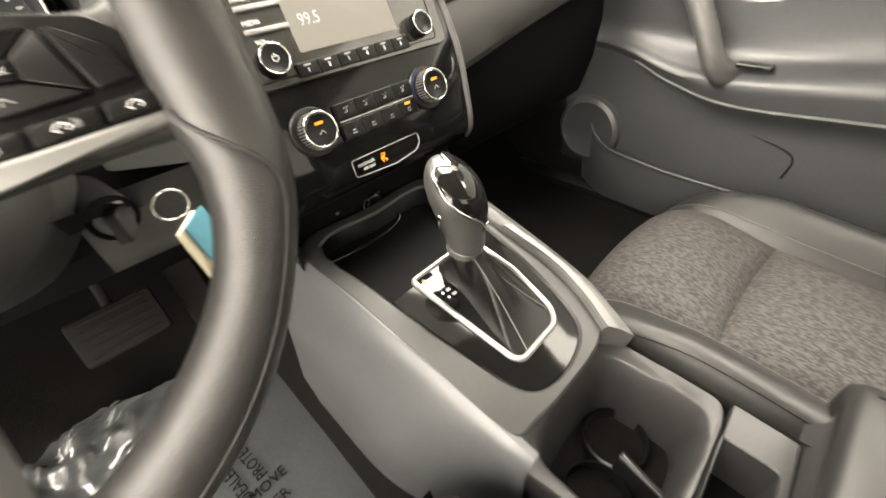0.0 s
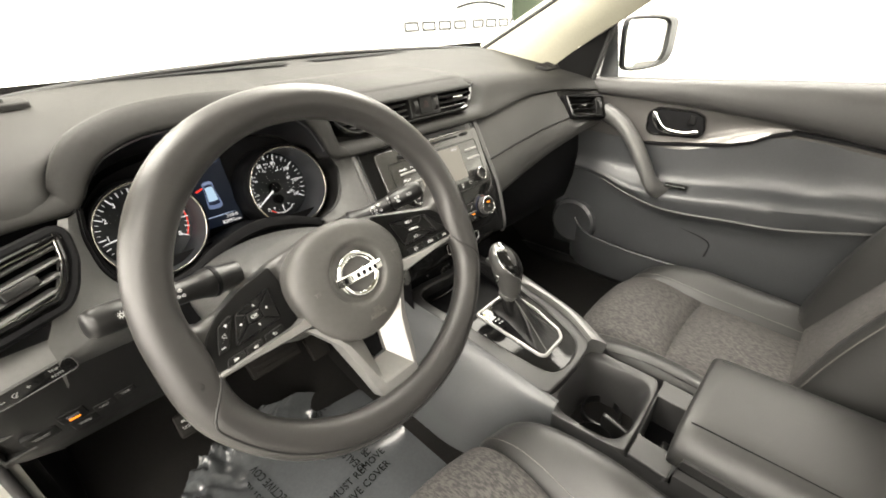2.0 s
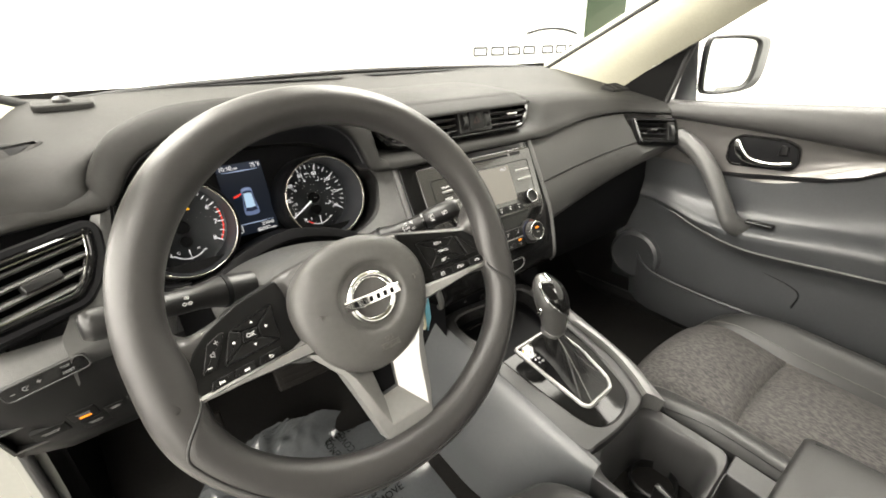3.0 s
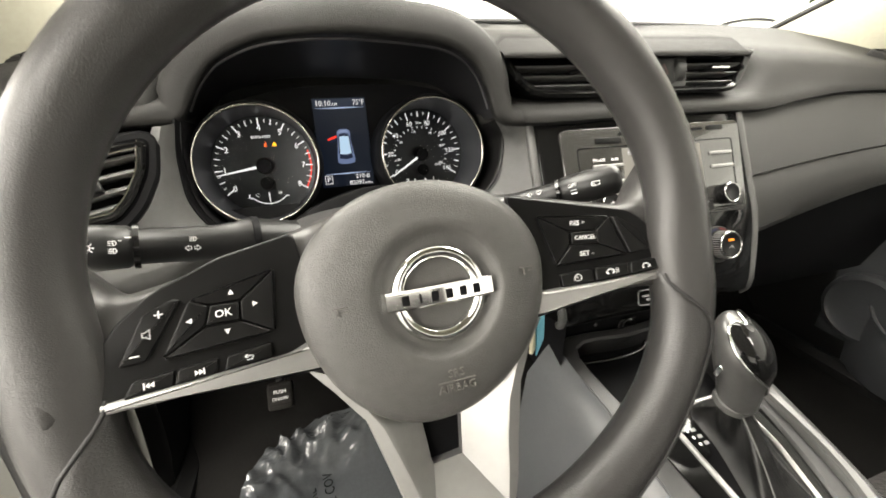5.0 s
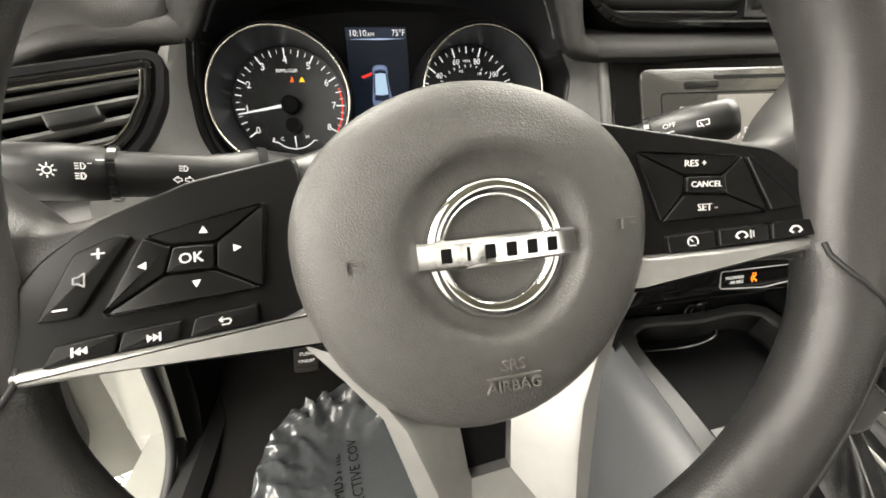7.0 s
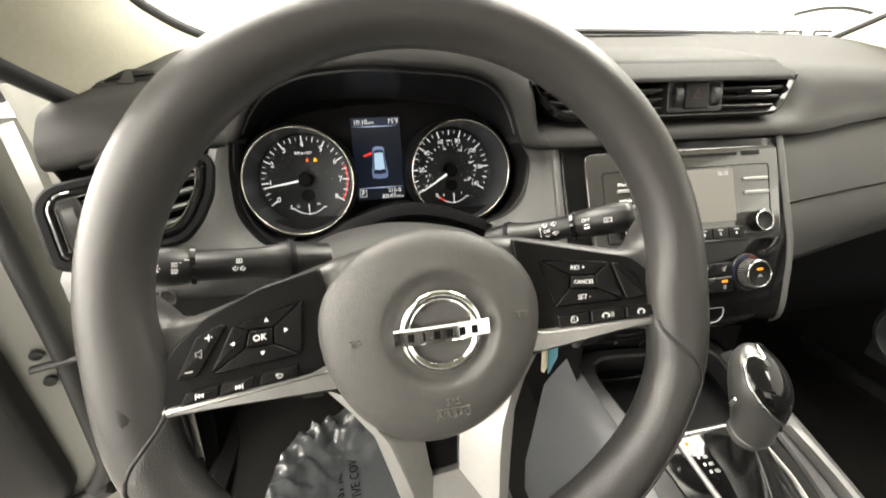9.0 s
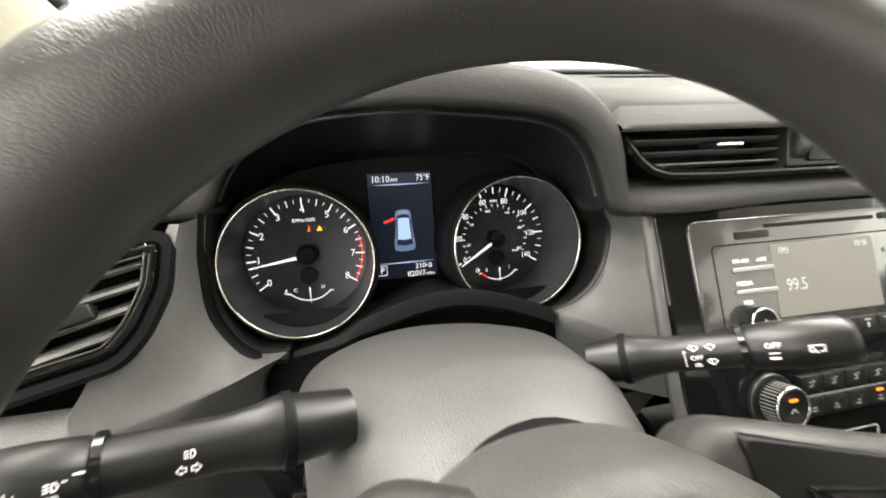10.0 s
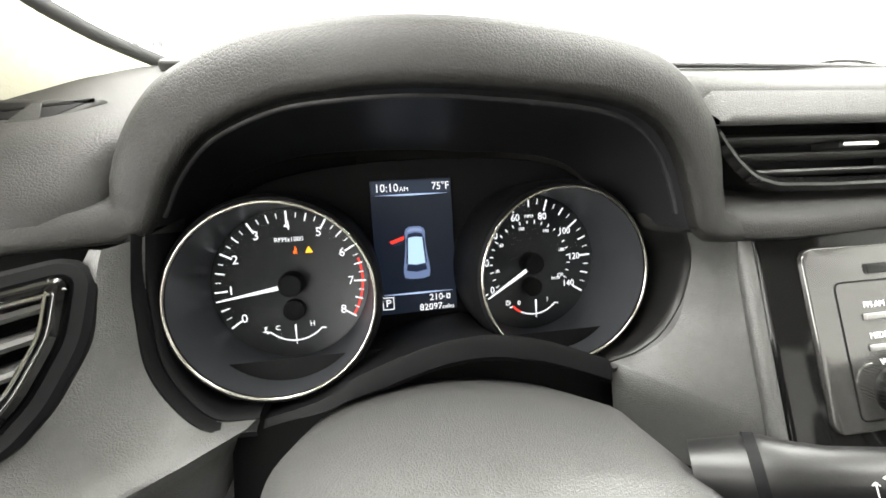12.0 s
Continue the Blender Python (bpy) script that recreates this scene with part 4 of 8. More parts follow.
def hub():
    prof = [(0.55, -0.066), (0.86, -0.056), (0.95, -0.042), (0.985, -0.026), (1.0, -0.012), (1.004, -0.004), (0.995, 0.0005), (0.975, 0.0036), (0.94, 0.0062), (0.88, 0.0086), (0.80, 0.0104), (0.70, 0.0119), (0.60, 0.0128), (0.535, 0.0132), (0.505, 0.0128), (0.485, 0.0118), (0.455, 0.0094), (0.42, 0.0084), (0.30, 0.0080), (0.0, 0.0080)]
    n = 72
    rows = []
    for r, w in prof:
        row = []
        for j in range(n):
            a = 2 * math.pi * j / n
            low = max(0.0, -math.sin(a))
            ru = 0.0693 * (1 - 0.07 * low ** 3 * abs(math.cos(a)))
            rv = mix(0.0560 if math.sin(a) > 0 else 0.0765, 0.0693, smooth(0.72, 0.52, r))
            cx, cy = mix(0.0058, 0.0025, smooth(0.45, 1.0, r)), mix(-0.0142, -0.0095, smooth(0.45, 1.0, r))
            row.append((cx + ru * r * math.cos(a) + 0.010 * low ** 2 * smooth(0.6, 1, r) * math.sin(a) * 0.4, cy + rv * r * math.sin(a), w))
        rows.append(row)
    loft("airbag_cover", rows, M_HUB, wheel, "domed grained airbag cover with faint brown scuffs", 60, closed_u=True)
    # emblem: a chrome ring with a plain bar across it
    c = (0.0058, -0.0150)
    rows = []
    for k in range(56):
        q = 2 * math.pi * k / 56
        d = Vector((math.cos(q), math.sin(q), 0))
        rows.append([Vector((c[0], c[1], 0)) + d * r + Vector((0, 0, w)) for r, w in ((0.0184, 0.0075), (0.0185, 0.0104), (0.0193, 0.0118), (0.0208, 0.0127), (0.0224, 0.0131), (0.0240, 0.0126), (0.0253, 0.0114), (0.0259, 0.0098), (0.0260, 0.0075))])
    loft("emblem_ring", rows, M_CHROME, wheel, "chrome emblem ring", 50, closed_v=True)
    rows = []
    for k in range(13):
        u = -1 + k / 6
        h = 0.0050
        bow = 0.0022 * (1 - u * u)
        rows.append([(c[0] + 0.0286 * u, c[1] + v, 0.0108 + bow + dz) for v, dz in ((-h, -0.004), (-h, 0.0022), (-h + 0.0011, 0.0034), (h - 0.0011, 0.0034), (h, 0.0022), (h, -0.004))])
    bar = loft("emblem_bar", rows, M_CHROME, wheel, "plain chrome emblem bar", 30, cap0=True, cap1=True)
    for k in range(6):
        u = -0.0190 + 0.0076 * k
        w = 0.0142 + 0.0022 * (1 - (u / 0.0286) ** 2)
        hw = 0.0006 if k == 1 else 0.0019
        plate("dark_mark", box2(c[0] + u - hw, c[1] - 0.0025, c[0] + u + hw, c[1] + 0.0025, 0.0004, 2), w - 0.0012, w + 0.0002, M_SHADE, bar, 0.0001)
    text("SRS", 0.0060, M_EMBOSS, wheel, (0.0077, -0.0576, 0.0130), depth=0.0007)
    text("AIRBAG", 0.0060, M_EMBOSS, wheel, (0.0077, -0.0655, 0.0122), depth=0.0010)
    strokes("rule", [((-0.010, 0), (0.010, 0))], 0.0006, M_EMBOSS, wheel, (0.0077, -0.0616, 0.0126), depth=0.0008)
    for u, v in ((-0.0446, -0.0152), (0.0563, -0.0112)):
        strokes("horn_mark", [((-0.004, 0.002), (0.003, 0.002)), ((-0.002, 0.002), (-0.002, -0.002)), ((0.001, 0.0), (0.003, 0.0))], 0.0005, M_EMBOSS, wheel, (u, v, 0.0119), depth=0.0012)


hub()

# silver bracket: two strips and the fork below the hub
OUTER = [(-0.0678, -0.0422), (-0.0548, -0.0585), (-0.0415, -0.0770), (-0.0348, -0.1016), (-0.0291, -0.1232), (-0.0207, -0.1574), (0.0320, -0.1590), (0.0397, -0.1338), (0.0444, -0.1060), (0.0504, -0.0754), (0.0590, -0.0560), (0.0710, -0.0389)]
RIDGE = [(-0.056, -0.047), (-0.0430, -0.0635), (-0.0320, -0.0826), (-0.0236, -0.1080), (-0.0190, -0.1240), (-0.0125, -0.1430), (0.0300, -0.1430), (0.0325, -0.1250), (0.0350, -0.1050), (0.0385, -0.0860), (0.0470, -0.0640), (0.058, -0.044)]
INNER = [(-0.040, -0.055), (-0.0200, -0.0740), (-0.0105, -0.0880), (-0.0090, -0.1030), (-0.0080, -0.1150), (-0.0070, -0.1180), (0.0110, -0.1165), (0.0115, -0.1120), (0.0125, -0.1020), (0.0140, -0.0890), (0.0200, -0.0700), (0.040, -0.050)]
rows = []
for o, r, i in zip(OUTER, RIDGE, INNER):
    o, r, i = Vector(o), Vector(r), Vector(i)
    rows.append([(*o, -0.024), (*o, -0.0035), (*o.lerp(r, 0.12), -0.0008), (*o.lerp(r, 0.90), 0.0012), (*r, 0.0008), (*r.lerp(i, 0.12), -0.0012), (*i, -0.0150), (*i, -0.030)])
loft("fork", rows, M_SILVER, wheel, "satin silver lower spoke", 28)
plate("fork_web", rounded([(-0.036, -0.06), (0.024, -0.06), (0.016, -0.119), (-0.012, -0.119)], 0.003), -0.034, -0.022, M_SHADE, wheel, 0.001)


def raise_end(sgn, amount):
    return lambda p: Vector((p.x, p.y, p.z + amount * smooth(0.07, 0.152, abs(p.x))))


warp(plate("strip", rounded([(-0.1540, -0.0408), (-0.1535, -0.0355), (-0.110, -0.0352), (-0.074, -0.0345), (-0.058, -0.0290), (-0.056, -0.045), (-0.074, -0.0408), (-0.110, -0.0410)], 0.002), -0.016, 0.0010, M_SILVER, wheel, 0.002, "satin silver strip"), raise_end(-1, 0.0075))
warp(plate("strip", rounded([(0.1645, -0.0335), (0.1640, -0.0280), (0.110, -0.0290), (0.074, -0.0282), (0.057, -0.0235), (0.056, -0.044), (0.074, -0.0370), (0.110, -0.0352)], 0.002), -0.016, 0.0010, M_SILVER, wheel, 0.002, "satin silver strip"), raise_end(1, 0.0015))

# button pads
padl = plate("left_keypad", rounded([(-0.1550, -0.0370), (-0.1525, -0.0150), (-0.1440, -0.0020), (-0.1300, 0.0095), (-0.1015, 0.0220), (-0.0640, 0.0300), (-0.0590, 0.0), (-0.0640, -0.0362)], 0.004), -0.016, 0.0055, M_KEY, wheel, 0.0015, "black switch panel")
padr = plate("right_keypad", rounded([(0.0560, 0.0310), (0.0610, 0.0), (0.0660, -0.0333), (0.1610, -0.0300), (0.1590, -0.0160), (0.1530, -0.0030), (0.1390, 0.0100)], 0.004), -0.016, 0.0055, M_KEY, wheel, 0.0015, "black switch panel")


def keys(parent, shapes, w=0.0082):
    return [plate("button", rounded(s, 0.0012, 3), 0.004, w, M_KEY, parent, 0.0008) for s in shapes]


okc = [(-0.1062, -0.0012), (-0.0930, -0.0018), (-0.0935, -0.0112), (-0.1086, -0.0108)]
A, B, C, D = (-0.1150, 0.0032), (-0.0752, 0.0120), (-0.0780, -0.0208), (-0.1272, -0.0222)


def gap(poly, d=0.0004):
    return inset([Vector(p) for p in poly], d)


keys(padl, [gap([A, B, okc[1], okc[0]]), gap([B, C, okc[2], okc[1]]), gap([C, D, okc[3], okc[2]]), gap([D, A, okc[0], okc[3]])])
keys(padl, [gap(okc)], 0.0092)
keys(padl, [gap([(-0.1433, -0.0212), (-0.1325, -0.0212), (-0.1175, 0.0040), (-0.1215, 0.0052), (-0.1335, 0.0)])])
keys(padl, [gap([(-0.1422, -0.0352), (-0.1385, -0.0280), (-0.1222, -0.0272), (-0.1232, -0.0345)]), gap([(-0.1214, -0.0272), (-0.1232, -0.0345), (-0.1060, -0.0340), (-0.1042, -0.0268)]),
            gap([(-0.1012, -0.0268), (-0.1030, -0.0340), (-0.0808, -0.0335), (-0.0805, -0.0256)])])
text("OK", 0.0052, M_PRINT, padl, (-0.1003, -0.0062, 0.0093))
for u, v, d in ((-0.0965, 0.0035, (0, 1)), (-0.0995, -0.0155, (0, -1)), (-0.1150, -0.0070, (-1, 0)), (-0.0860, -0.0045, (1, 0))):
    t = Vector(d) * 0.0013
    s = Vector((-d[1], d[0])) * 0.0014
    link("arrow", [(u + t.x, v + t.y, 0.0084), (u - t.x + s.x, v - t.y + s.y, 0.0084), (u - t.x - s.x, v - t.y - s.y, 0.0084)], [(0, 1, 2)], M_PRINT, padl)
strokes("plus", [((-0.0016, 0), (0.0016, 0)), ((0, -0.0016), (0, 0.0016))], 0.0006, M_PRINT, padl, (-0.1265, -0.0010, 0.0083))
strokes("minus", [((-0.0016, 0), (0.0016, 0))], 0.0006, M_PRINT, padl, (-0.1365, -0.0175, 0.0083))
strokes("speaker", chain([(-0.0016, -0.001), (-0.0016, 0.001), (-0.0004, 0.001), (0.0012, 0.0022), (0.0012, -0.0022), (-0.0004, -0.001), (-0.0016, -0.001)]), 0.0004, M_GREYPRINT, padl, (-0.1315, -0.0090, 0.0083))
for u, d in ((-0.1315, -1), (-0.1130, 1)):
    for k in (0, 1):
        link("arrow", [(u + d * (0.0012 + 0.0017 * k - 0.001), -0.0311, 0.0084), (u + d * (-0.0005 + 0.0017 * k - 0.001), -0.0298, 0.0084), (u + d * (-0.0005 + 0.0017 * k - 0.001), -0.0324, 0.0084)], [(0, 1, 2)], M_PRINT, padl)
    strokes("stop", [((0, -0.0013), (0, 0.0013))], 0.0005, M_PRINT, padl, (u + d * 0.0022, -0.0311, 0.0083))
strokes("return", chain([(-0.0018, 0.0006), (0.0012, 0.0006), (0.0019, -0.0002), (0.0012, -0.0012), (-0.0010, -0.0012)]) + [((-0.0018, 0.0006), (-0.0008, 0.0014)), ((-0.0018, 0.0006), (-0.0008, -0.0002))], 0.0004, M_PRINT, padl, (-0.0915, -0.0299, 0.0083))

can = [(0.0955, 0.0016), (0.1125, 0.0004), (0.1130, -0.0080), (0.0945, -0.0062)]
A, B, C, D = (0.0735, 0.0148), (0.1225, 0.0086), (0.1320, -0.0178), (0.0836, -0.0180)
keys(padr, [gap([A, B, can[1], can[0]]), gap([B, C, can[2], can[1]]), gap([C, D, can[3], can[2]]), gap([D, A, can[0], can[3]])])
keys(padr, [gap(can)], 0.0092)
keys(padr, [gap([(0.1240, 0.0080), (0.1290, 0.0070), (0.1420, -0.0030), (0.1480, -0.0170), (0.1335, -0.0178)])], 0.0078)
keys(padr, [gap([(0.0855, -0.0230), (0.1075, -0.0225), (0.1078, -0.0308), (0.0865, -0.0315)]), gap([(0.1085, -0.0225), (0.1315, -0.0222), (0.1312, -0.0302), (0.1088, -0.0308)]), gap([(0.1325, -0.0222), (0.1525, -0.0222), (0.1528, -0.0298), (0.1322, -0.0302)])])
text("RES +", 0.0042, M_PRINT, padr, (0.1005, 0.0066, 0.0083), turn=-4)
text("CANCEL", 0.0036, M_PRINT, padr, (0.1040, -0.0030, 0.0093), turn=-4)
text("SET -", 0.0042, M_PRINT, padr, (0.1045, -0.0130, 0.0083), turn=-2)
strokes("dial_symbol", chain(arc((0, 0), 0.0022, -30, 210, 10)) + [((0, 0), (-0.001, 0.001)), ((-0.0012, -0.0016), (0.0012, -0.0016))], 0.0004, M_PRINT, padr, (0.0970, -0.0268, 0.0083))
for u in (0.1185, 0.1425):
    strokes("phone_symbol", chain(arc((0, -0.0012), 0.0026, 20, 160, 8)) + [((-0.0026, -0.0004), (-0.0014, -0.0012)), ((0.0026, -0.0004), (0.0014, -0.0012))], 0.0006, M_PRINT, padr, (u, -0.0262, 0.0083))
strokes("voice_symbol", [((0, -0.0016), (0, 0.0016)), ((0.0012, -0.0012), (0.0012, 0.0012))], 0.0005, M_GREYPRINT, padr, (0.1225, -0.0262, 0.0083))

warp(padl, hollow(-1))
warp(padr, hollow(1))

# ---- steering column with its stalks ----
col = thing("steering_column", "grey moulded steering column shroud with stalks and ignition lock", "steering column")
W3 = basis((-0.362, 0.13, 0.966), 23.6)
REAR = [(-0.112, -0.01), (-0.110, 0.014), (-0.095, 0.0325), (-0.065, 0.0445), (-0.030, 0.0500), (0.0, 0.0505), (0.040, 0.0455), (0.085, 0.0325), (0.104, 0.012), (0.106, -0.01), (0.090, -0.05), (0.045, -0.085), (-0.01, -0.09), (-0.065, -0.085), (-0.100, -0.05)]
CREASE = [(-0.096, -0.02), (-0.0895, -0.004), (-0.0765, 0.0128), (-0.0479, 0.0259), (-0.0180, 0.0330), (0.0067, 0.0362), (0.0454, 0.0333), (0.0786, 0.0230), (0.0950, 0.008), (0.098, -0.012), (0.085, -0.05), (0.042, -0.082), (-0.01, -0.087), (-0.060, -0.082), (-0.090, -0.05)]
rows = []
for w, s, k, drop in ((0.070, 1.0, 0.62, -0.018), (0.055, 1.0, 0.74, -0.013), (0.030, 1.0, 0.90, -0.008), (0.008, 1.0, 0.975, -0.003), (0.0, 1.0, 1.0, -0.0004), (-0.006, 0.94, 1.0, 0.0006), (-0.03, 0.66, 1.0, 0.0012), (-0.08, 0.0, 1.0, 0.0), (-0.12, 0.0, 0.98, -0.004), (-0.16, 0.0, 0.95, -0.008)):
    ring = spline([Vector(a).lerp(Vector(b), s) for a, b in zip(REAR, CREASE)], 4, True)
    rows.append([(p.x * k, p.y * k + drop, w) for p in ring])
loft("shroud", rows, M_SHROUD, col, "grey grained column shroud", 32, closed_u=True, cap0=True).matrix_basis = W3


def stalk(base, tip, r0, r1, name, label, brk, root):
    a, b = Vector(base), Vector(tip)
    d = b - a
    pts = [a - d * 0.1, a + d * (root - 0.02), a + d * (root + 0.02), a + d * (root + 0.08), a + d * (root + 0.18), a + d * brk, a + d * (brk + 0.02), a + d * 0.80, a + d * 0.95, a + d * 0.99, b]
    rad = [r0 * 1.2, r0 * 1.42, r0 * 1.42, r0 * 1.22, r0 * 1.04, r0, r1, r1 * 1.06, r1, r1 * 0.8, r1 * 0.3]
    t = tube(name, pts, rad, M_PLASTIC, col, 18, label=label)
    tube("collar", [a + d * (brk - 0.025), a + d * brk], r1 * 1.05, M_GLOSS, t, 18)
    tube("gaiter", [a + d * (root - 0.035), a + d * root], r0 * 1.52, M_SHADE, t, 18)
    return t, a, d


sl, la, ld = stalk((-0.445, 0.126, 0.990), (-0.573, 0.0866, 1.0155), 0.0120, 0.0140, "light_stalk", "black light stalk with white symbols", 0.665, 0.15)
sr, ra, rd = stalk((-0.264, 0.151, 0.982), (-0.1675, 0.086, 1.0255), 0.0105, 0.0128, "wiper_stalk", "black wiper stalk with white symbols", 0.60, 0.10)


def on_stalk(a, d, s, r, eye=(-0.41, -0.17, 1.11)):
    """A frame on the side of a stalk that faces the driver."""
    p = a + d * s
    x = d.normalized()
    n = (Vector(eye) - p)
    n = (n - x * n.dot(x)).normalized()
    if x.x < 0:
        x = -x
    y = n.cross(x)
    o = p + n * r
    return Matrix(((x.x, y.x, n.x, o.x), (x.y, y.y, n.y, o.y), (x.z, y.z, n.z, o.z), (0, 0, 0, 1)))


SUN = chain(arc((0, 0), 0.0016, 0, 360, 12)) + [((0.0024 * math.cos(a), 0.0024 * math.sin(a)), (0.0034 * math.cos(a), 0.0034 * math.sin(a))) for a in [math.pi / 4 * k for k in range(8)]]
LAMP = chain([(0, -0.0014), (0, 0.0014), (0.001, 0.0014), (0.0018, 0), (0.001, -0.0014), (0, -0.0014)]) + [((-0.0008, 0.0012 - 0.0012 * k), (-0.0022, 0.0012 - 0.0012 * k)) for k in range(3)]
m = on_stalk(la, ld, 0.825, 0.0153)
strokes("symbol", SUN, 0.0005, M_PRINT, col, m=m)
m = on_stalk(la, ld, 0.735, 0.0151)
strokes("symbol", LAMP + [((0.0028, 0.0014), (0.0042, 0.0014))], 0.0004, M_PRINT, col, (0, 0.0024, 0), m=m)
strokes("symbol", LAMP, 0.0005, M_PRINT, col, (0, -0.0024, 0), m=m)
strokes("symbol", [((0, 0.0016), (0.003, 0.0016))], 0.0006, M_PRINT, col, (0.006, 0.004, 0), m=m)
m = on_stalk(la, ld, 0.432, 0.0128)
strokes("symbol", LAMP, 0.0005, M_PRINT, col, (0.001, 0.003, 0), m=m)
strokes("symbol", chain([(-0.004, 0), (-0.002, 0.0018), (-0.002, 0.0008), (-0.0004, 0.0008), (-0.0004, -0.0008), (-0.002, -0.0008), (-0.002, -0.0018), (-0.004, 0)]) + chain([(0.005, 0), (0.003, 0.0018), (0.003, 0.0008), (0.0014, 0.0008), (0.0014, -0.0008), (0.003, -0.0008), (0.003, -0.0018), (0.005, 0)]), 0.0004, M_PRINT, col, (0, -0.003, 0), m=m)
m = on_stalk(ra, rd, 0.82, 0.0137)
strokes("symbol", chain([(-0.003, -0.0012), (-0.003, 0.002), (0.003, 0.002), (0.003, -0.0012), (0.001, -0.0012)]) + [((-0.001, -0.0012), (-0.003, -0.0012)), ((0, -0.002), (-0.0016, 0.001))], 0.0005, M_PRINT, col, (0.002, 0, 0), m=m)
m = on_stalk(ra, rd, 0.69, 0.0135)
text("OFF", 0.0042, M_PRINT, col, (0, 0.0035, 0), m=m)
strokes("symbol", [((-0.0022, -0.0005), (0.0022, -0.0005)), ((-0.0022, -0.0030), (0.0022, -0.0030)), ((-0.0022, -0.0036), (0.0022, -0.0036))], 0.0006, M_PRINT, col, m=m)
m = on_stalk(ra, rd, 0.40, 0.0108)
text("OFF", 0.0038, M_PRINT, col, (0, -0.0005, 0), m=m)
FAN = chain(arc((0, -0.002), 0.0034, 40, 140, 8)) + [((0, -0.002), (0.0026, 0.0002)), ((0, -0.002), (-0.0026, 0.0002)), ((0, -0.002), (-0.0006, 0.001))]
strokes("symbol", FAN, 0.0004, M_PRINT, col, (-0.001, 0.0055, 0), m=m)
strokes("symbol", FAN, 0.0004, M_PRINT, col, (0.0075, 0.0055, 0), m=m)
strokes("symbol", FAN, 0.0004, M_PRINT, col, (0.0075, -0.0030, 0), m=m)
strokes("symbol", [((-0.0018, -0.004), (0.0018, -0.004)), ((-0.0018, -0.0052), (0.0018, -0.0052)), ((-0.006, 0.004), (-0.006, -0.005)), ((-0.006, 0.004), (-0.007, 0.003)), ((-0.006, 0.004), (-0.005, 0.003))], 0.0004, M_PRINT, col, m=m)

# ignition lock, key and tag
tube("lock", [(-0.262, 0.235, 0.885), (-0.252, 0.150, 0.893)], 0.017, M_SHADE, col, 20, label="black ignition lock barrel")
tube("lock_ring", [(-0.2520, 0.151, 0.893), (-0.2516, 0.1475, 0.8932)], 0.0125, M_CHROME, col, 20)
loft("column_underside", [[(-0.43, 0.10, 0.925), (-0.25, 0.10, 0.925)], [(-0.44, 0.17, 0.88), (-0.23, 0.17, 0.885)], [(-0.44, 0.27, 0.84), (-0.23, 0.27, 0.845)]], M_SHADE, col)
keyt = thing("ignition_key", "car key in the ignition with blue and cream tags", "key")
plate("key_head", rounded([(-0.012, -0.013), (0.012, -0.013), (0.012, 0.012), (-0.012, 0.012)], 0.005), -0.004, 0.004, M_RUBBER, keyt, 0.002).matrix_basis = basis((-0.249, 0.130, 0.897), 0, 70)
tube("split_ring", [(-0.217 + 0.012 * math.cos(a), 0.134, 0.893 + 0.012 * math.sin(a)) for a in [2 * math.pi * k / 28 for k in range(28)]], 0.0011, M_CHROME, keyt, 8, closed=True, label="steel split ring")
M_BLUE = mat("blue_card", (0.10, 0.30, 0.38), 0.5, spots=0.08)
M_CREAM = mat("cream_card", (0.62, 0.58, 0.42), 0.6, spots=0.08)
tm = basis((-0.206, 0.126, 0.856), 0, 45, 14)
plate("tag", rounded([(-0.013, -0.034), (0.016, -0.036), (0.016, 0.026), (-0.012, 0.030)], 0.002), 0.0, 0.0012, M_BLUE, keyt, 0.0003, "pale blue key tag").matrix_basis = tm
plate("tag_back", rounded([(-0.022, -0.022), (0.004, -0.028), (0.009, 0.028), (-0.018, 0.030)], 0.002), -0.004, -0.0005, M_CREAM, keyt, 0.0003, "cream key tag").matrix_basis = tm

# ---- instrument cluster ----
clu = thing("instrument_cluster", "lit instrument cluster with two round dials and a colour screen", "instrument cluster", CL)
M_MARK = glow("dial_print_lit", (1, 1, 1), 1.15)
M_FACE = mat("dial_face", (0.009, 0.010, 0.012), 0.34, spots=0.1, spec=0.3)
M_WELL = mat("dial_well", (0.030, 0.032, 0.036), 0.40, spots=0.06, spec=0.5)
M_LENS = clear("dial_lens", (0.96, 0.97, 0.99), 0.003, edge=0.2)
plate("face", spline([(-0.060, 0.03), (-0.066, -0.02), (-0.045, -0.062), (0.0, -0.07), (0.1, -0.055), (0.2, -0.06), (0.25, -0.055), (0.272, -0.01), (0.268, 0.045), (0.22, 0.085), (0.1, 0.093), (0.0, 0.083), (-0.04, 0.06)], 5, True), -0.012, -0.002, M_SHADE, clu, 0.001)


def dial(cu, name):
    d = lathe(name, [(0.0, 0.0), (0.058, 0.0), (0.0595, 0.001)], M_FACE, clu, 56, c=(cu, 0))
    lathe("well", [(0.0590, 0.0), (0.0600, 0.004), (0.0612, 0.045), (0.0620, 0.066)], M_WELL, d, 56, c=(cu, 0), label="deep black well of the dial")
    ring = [Vector((cu + 0.0630 * math.cos(2 * math.pi * k / 64), 0.0630 * math.sin(2 * math.pi * k / 64), 0.0675)) for k in range(64)]
    tube("bezel", ring, 0.0012, M_DULLCHROME, d, 10, closed=True, label="thin chrome ring", up=(0, 0, 1))
    lathe("collar", [(0.0638, 0.067), (0.0660, 0.066), (0.0685, 0.060), (0.0690, 0.040), (0.0690, 0.0)], M_SHADE, d, 56, c=(cu, 0))
    return d


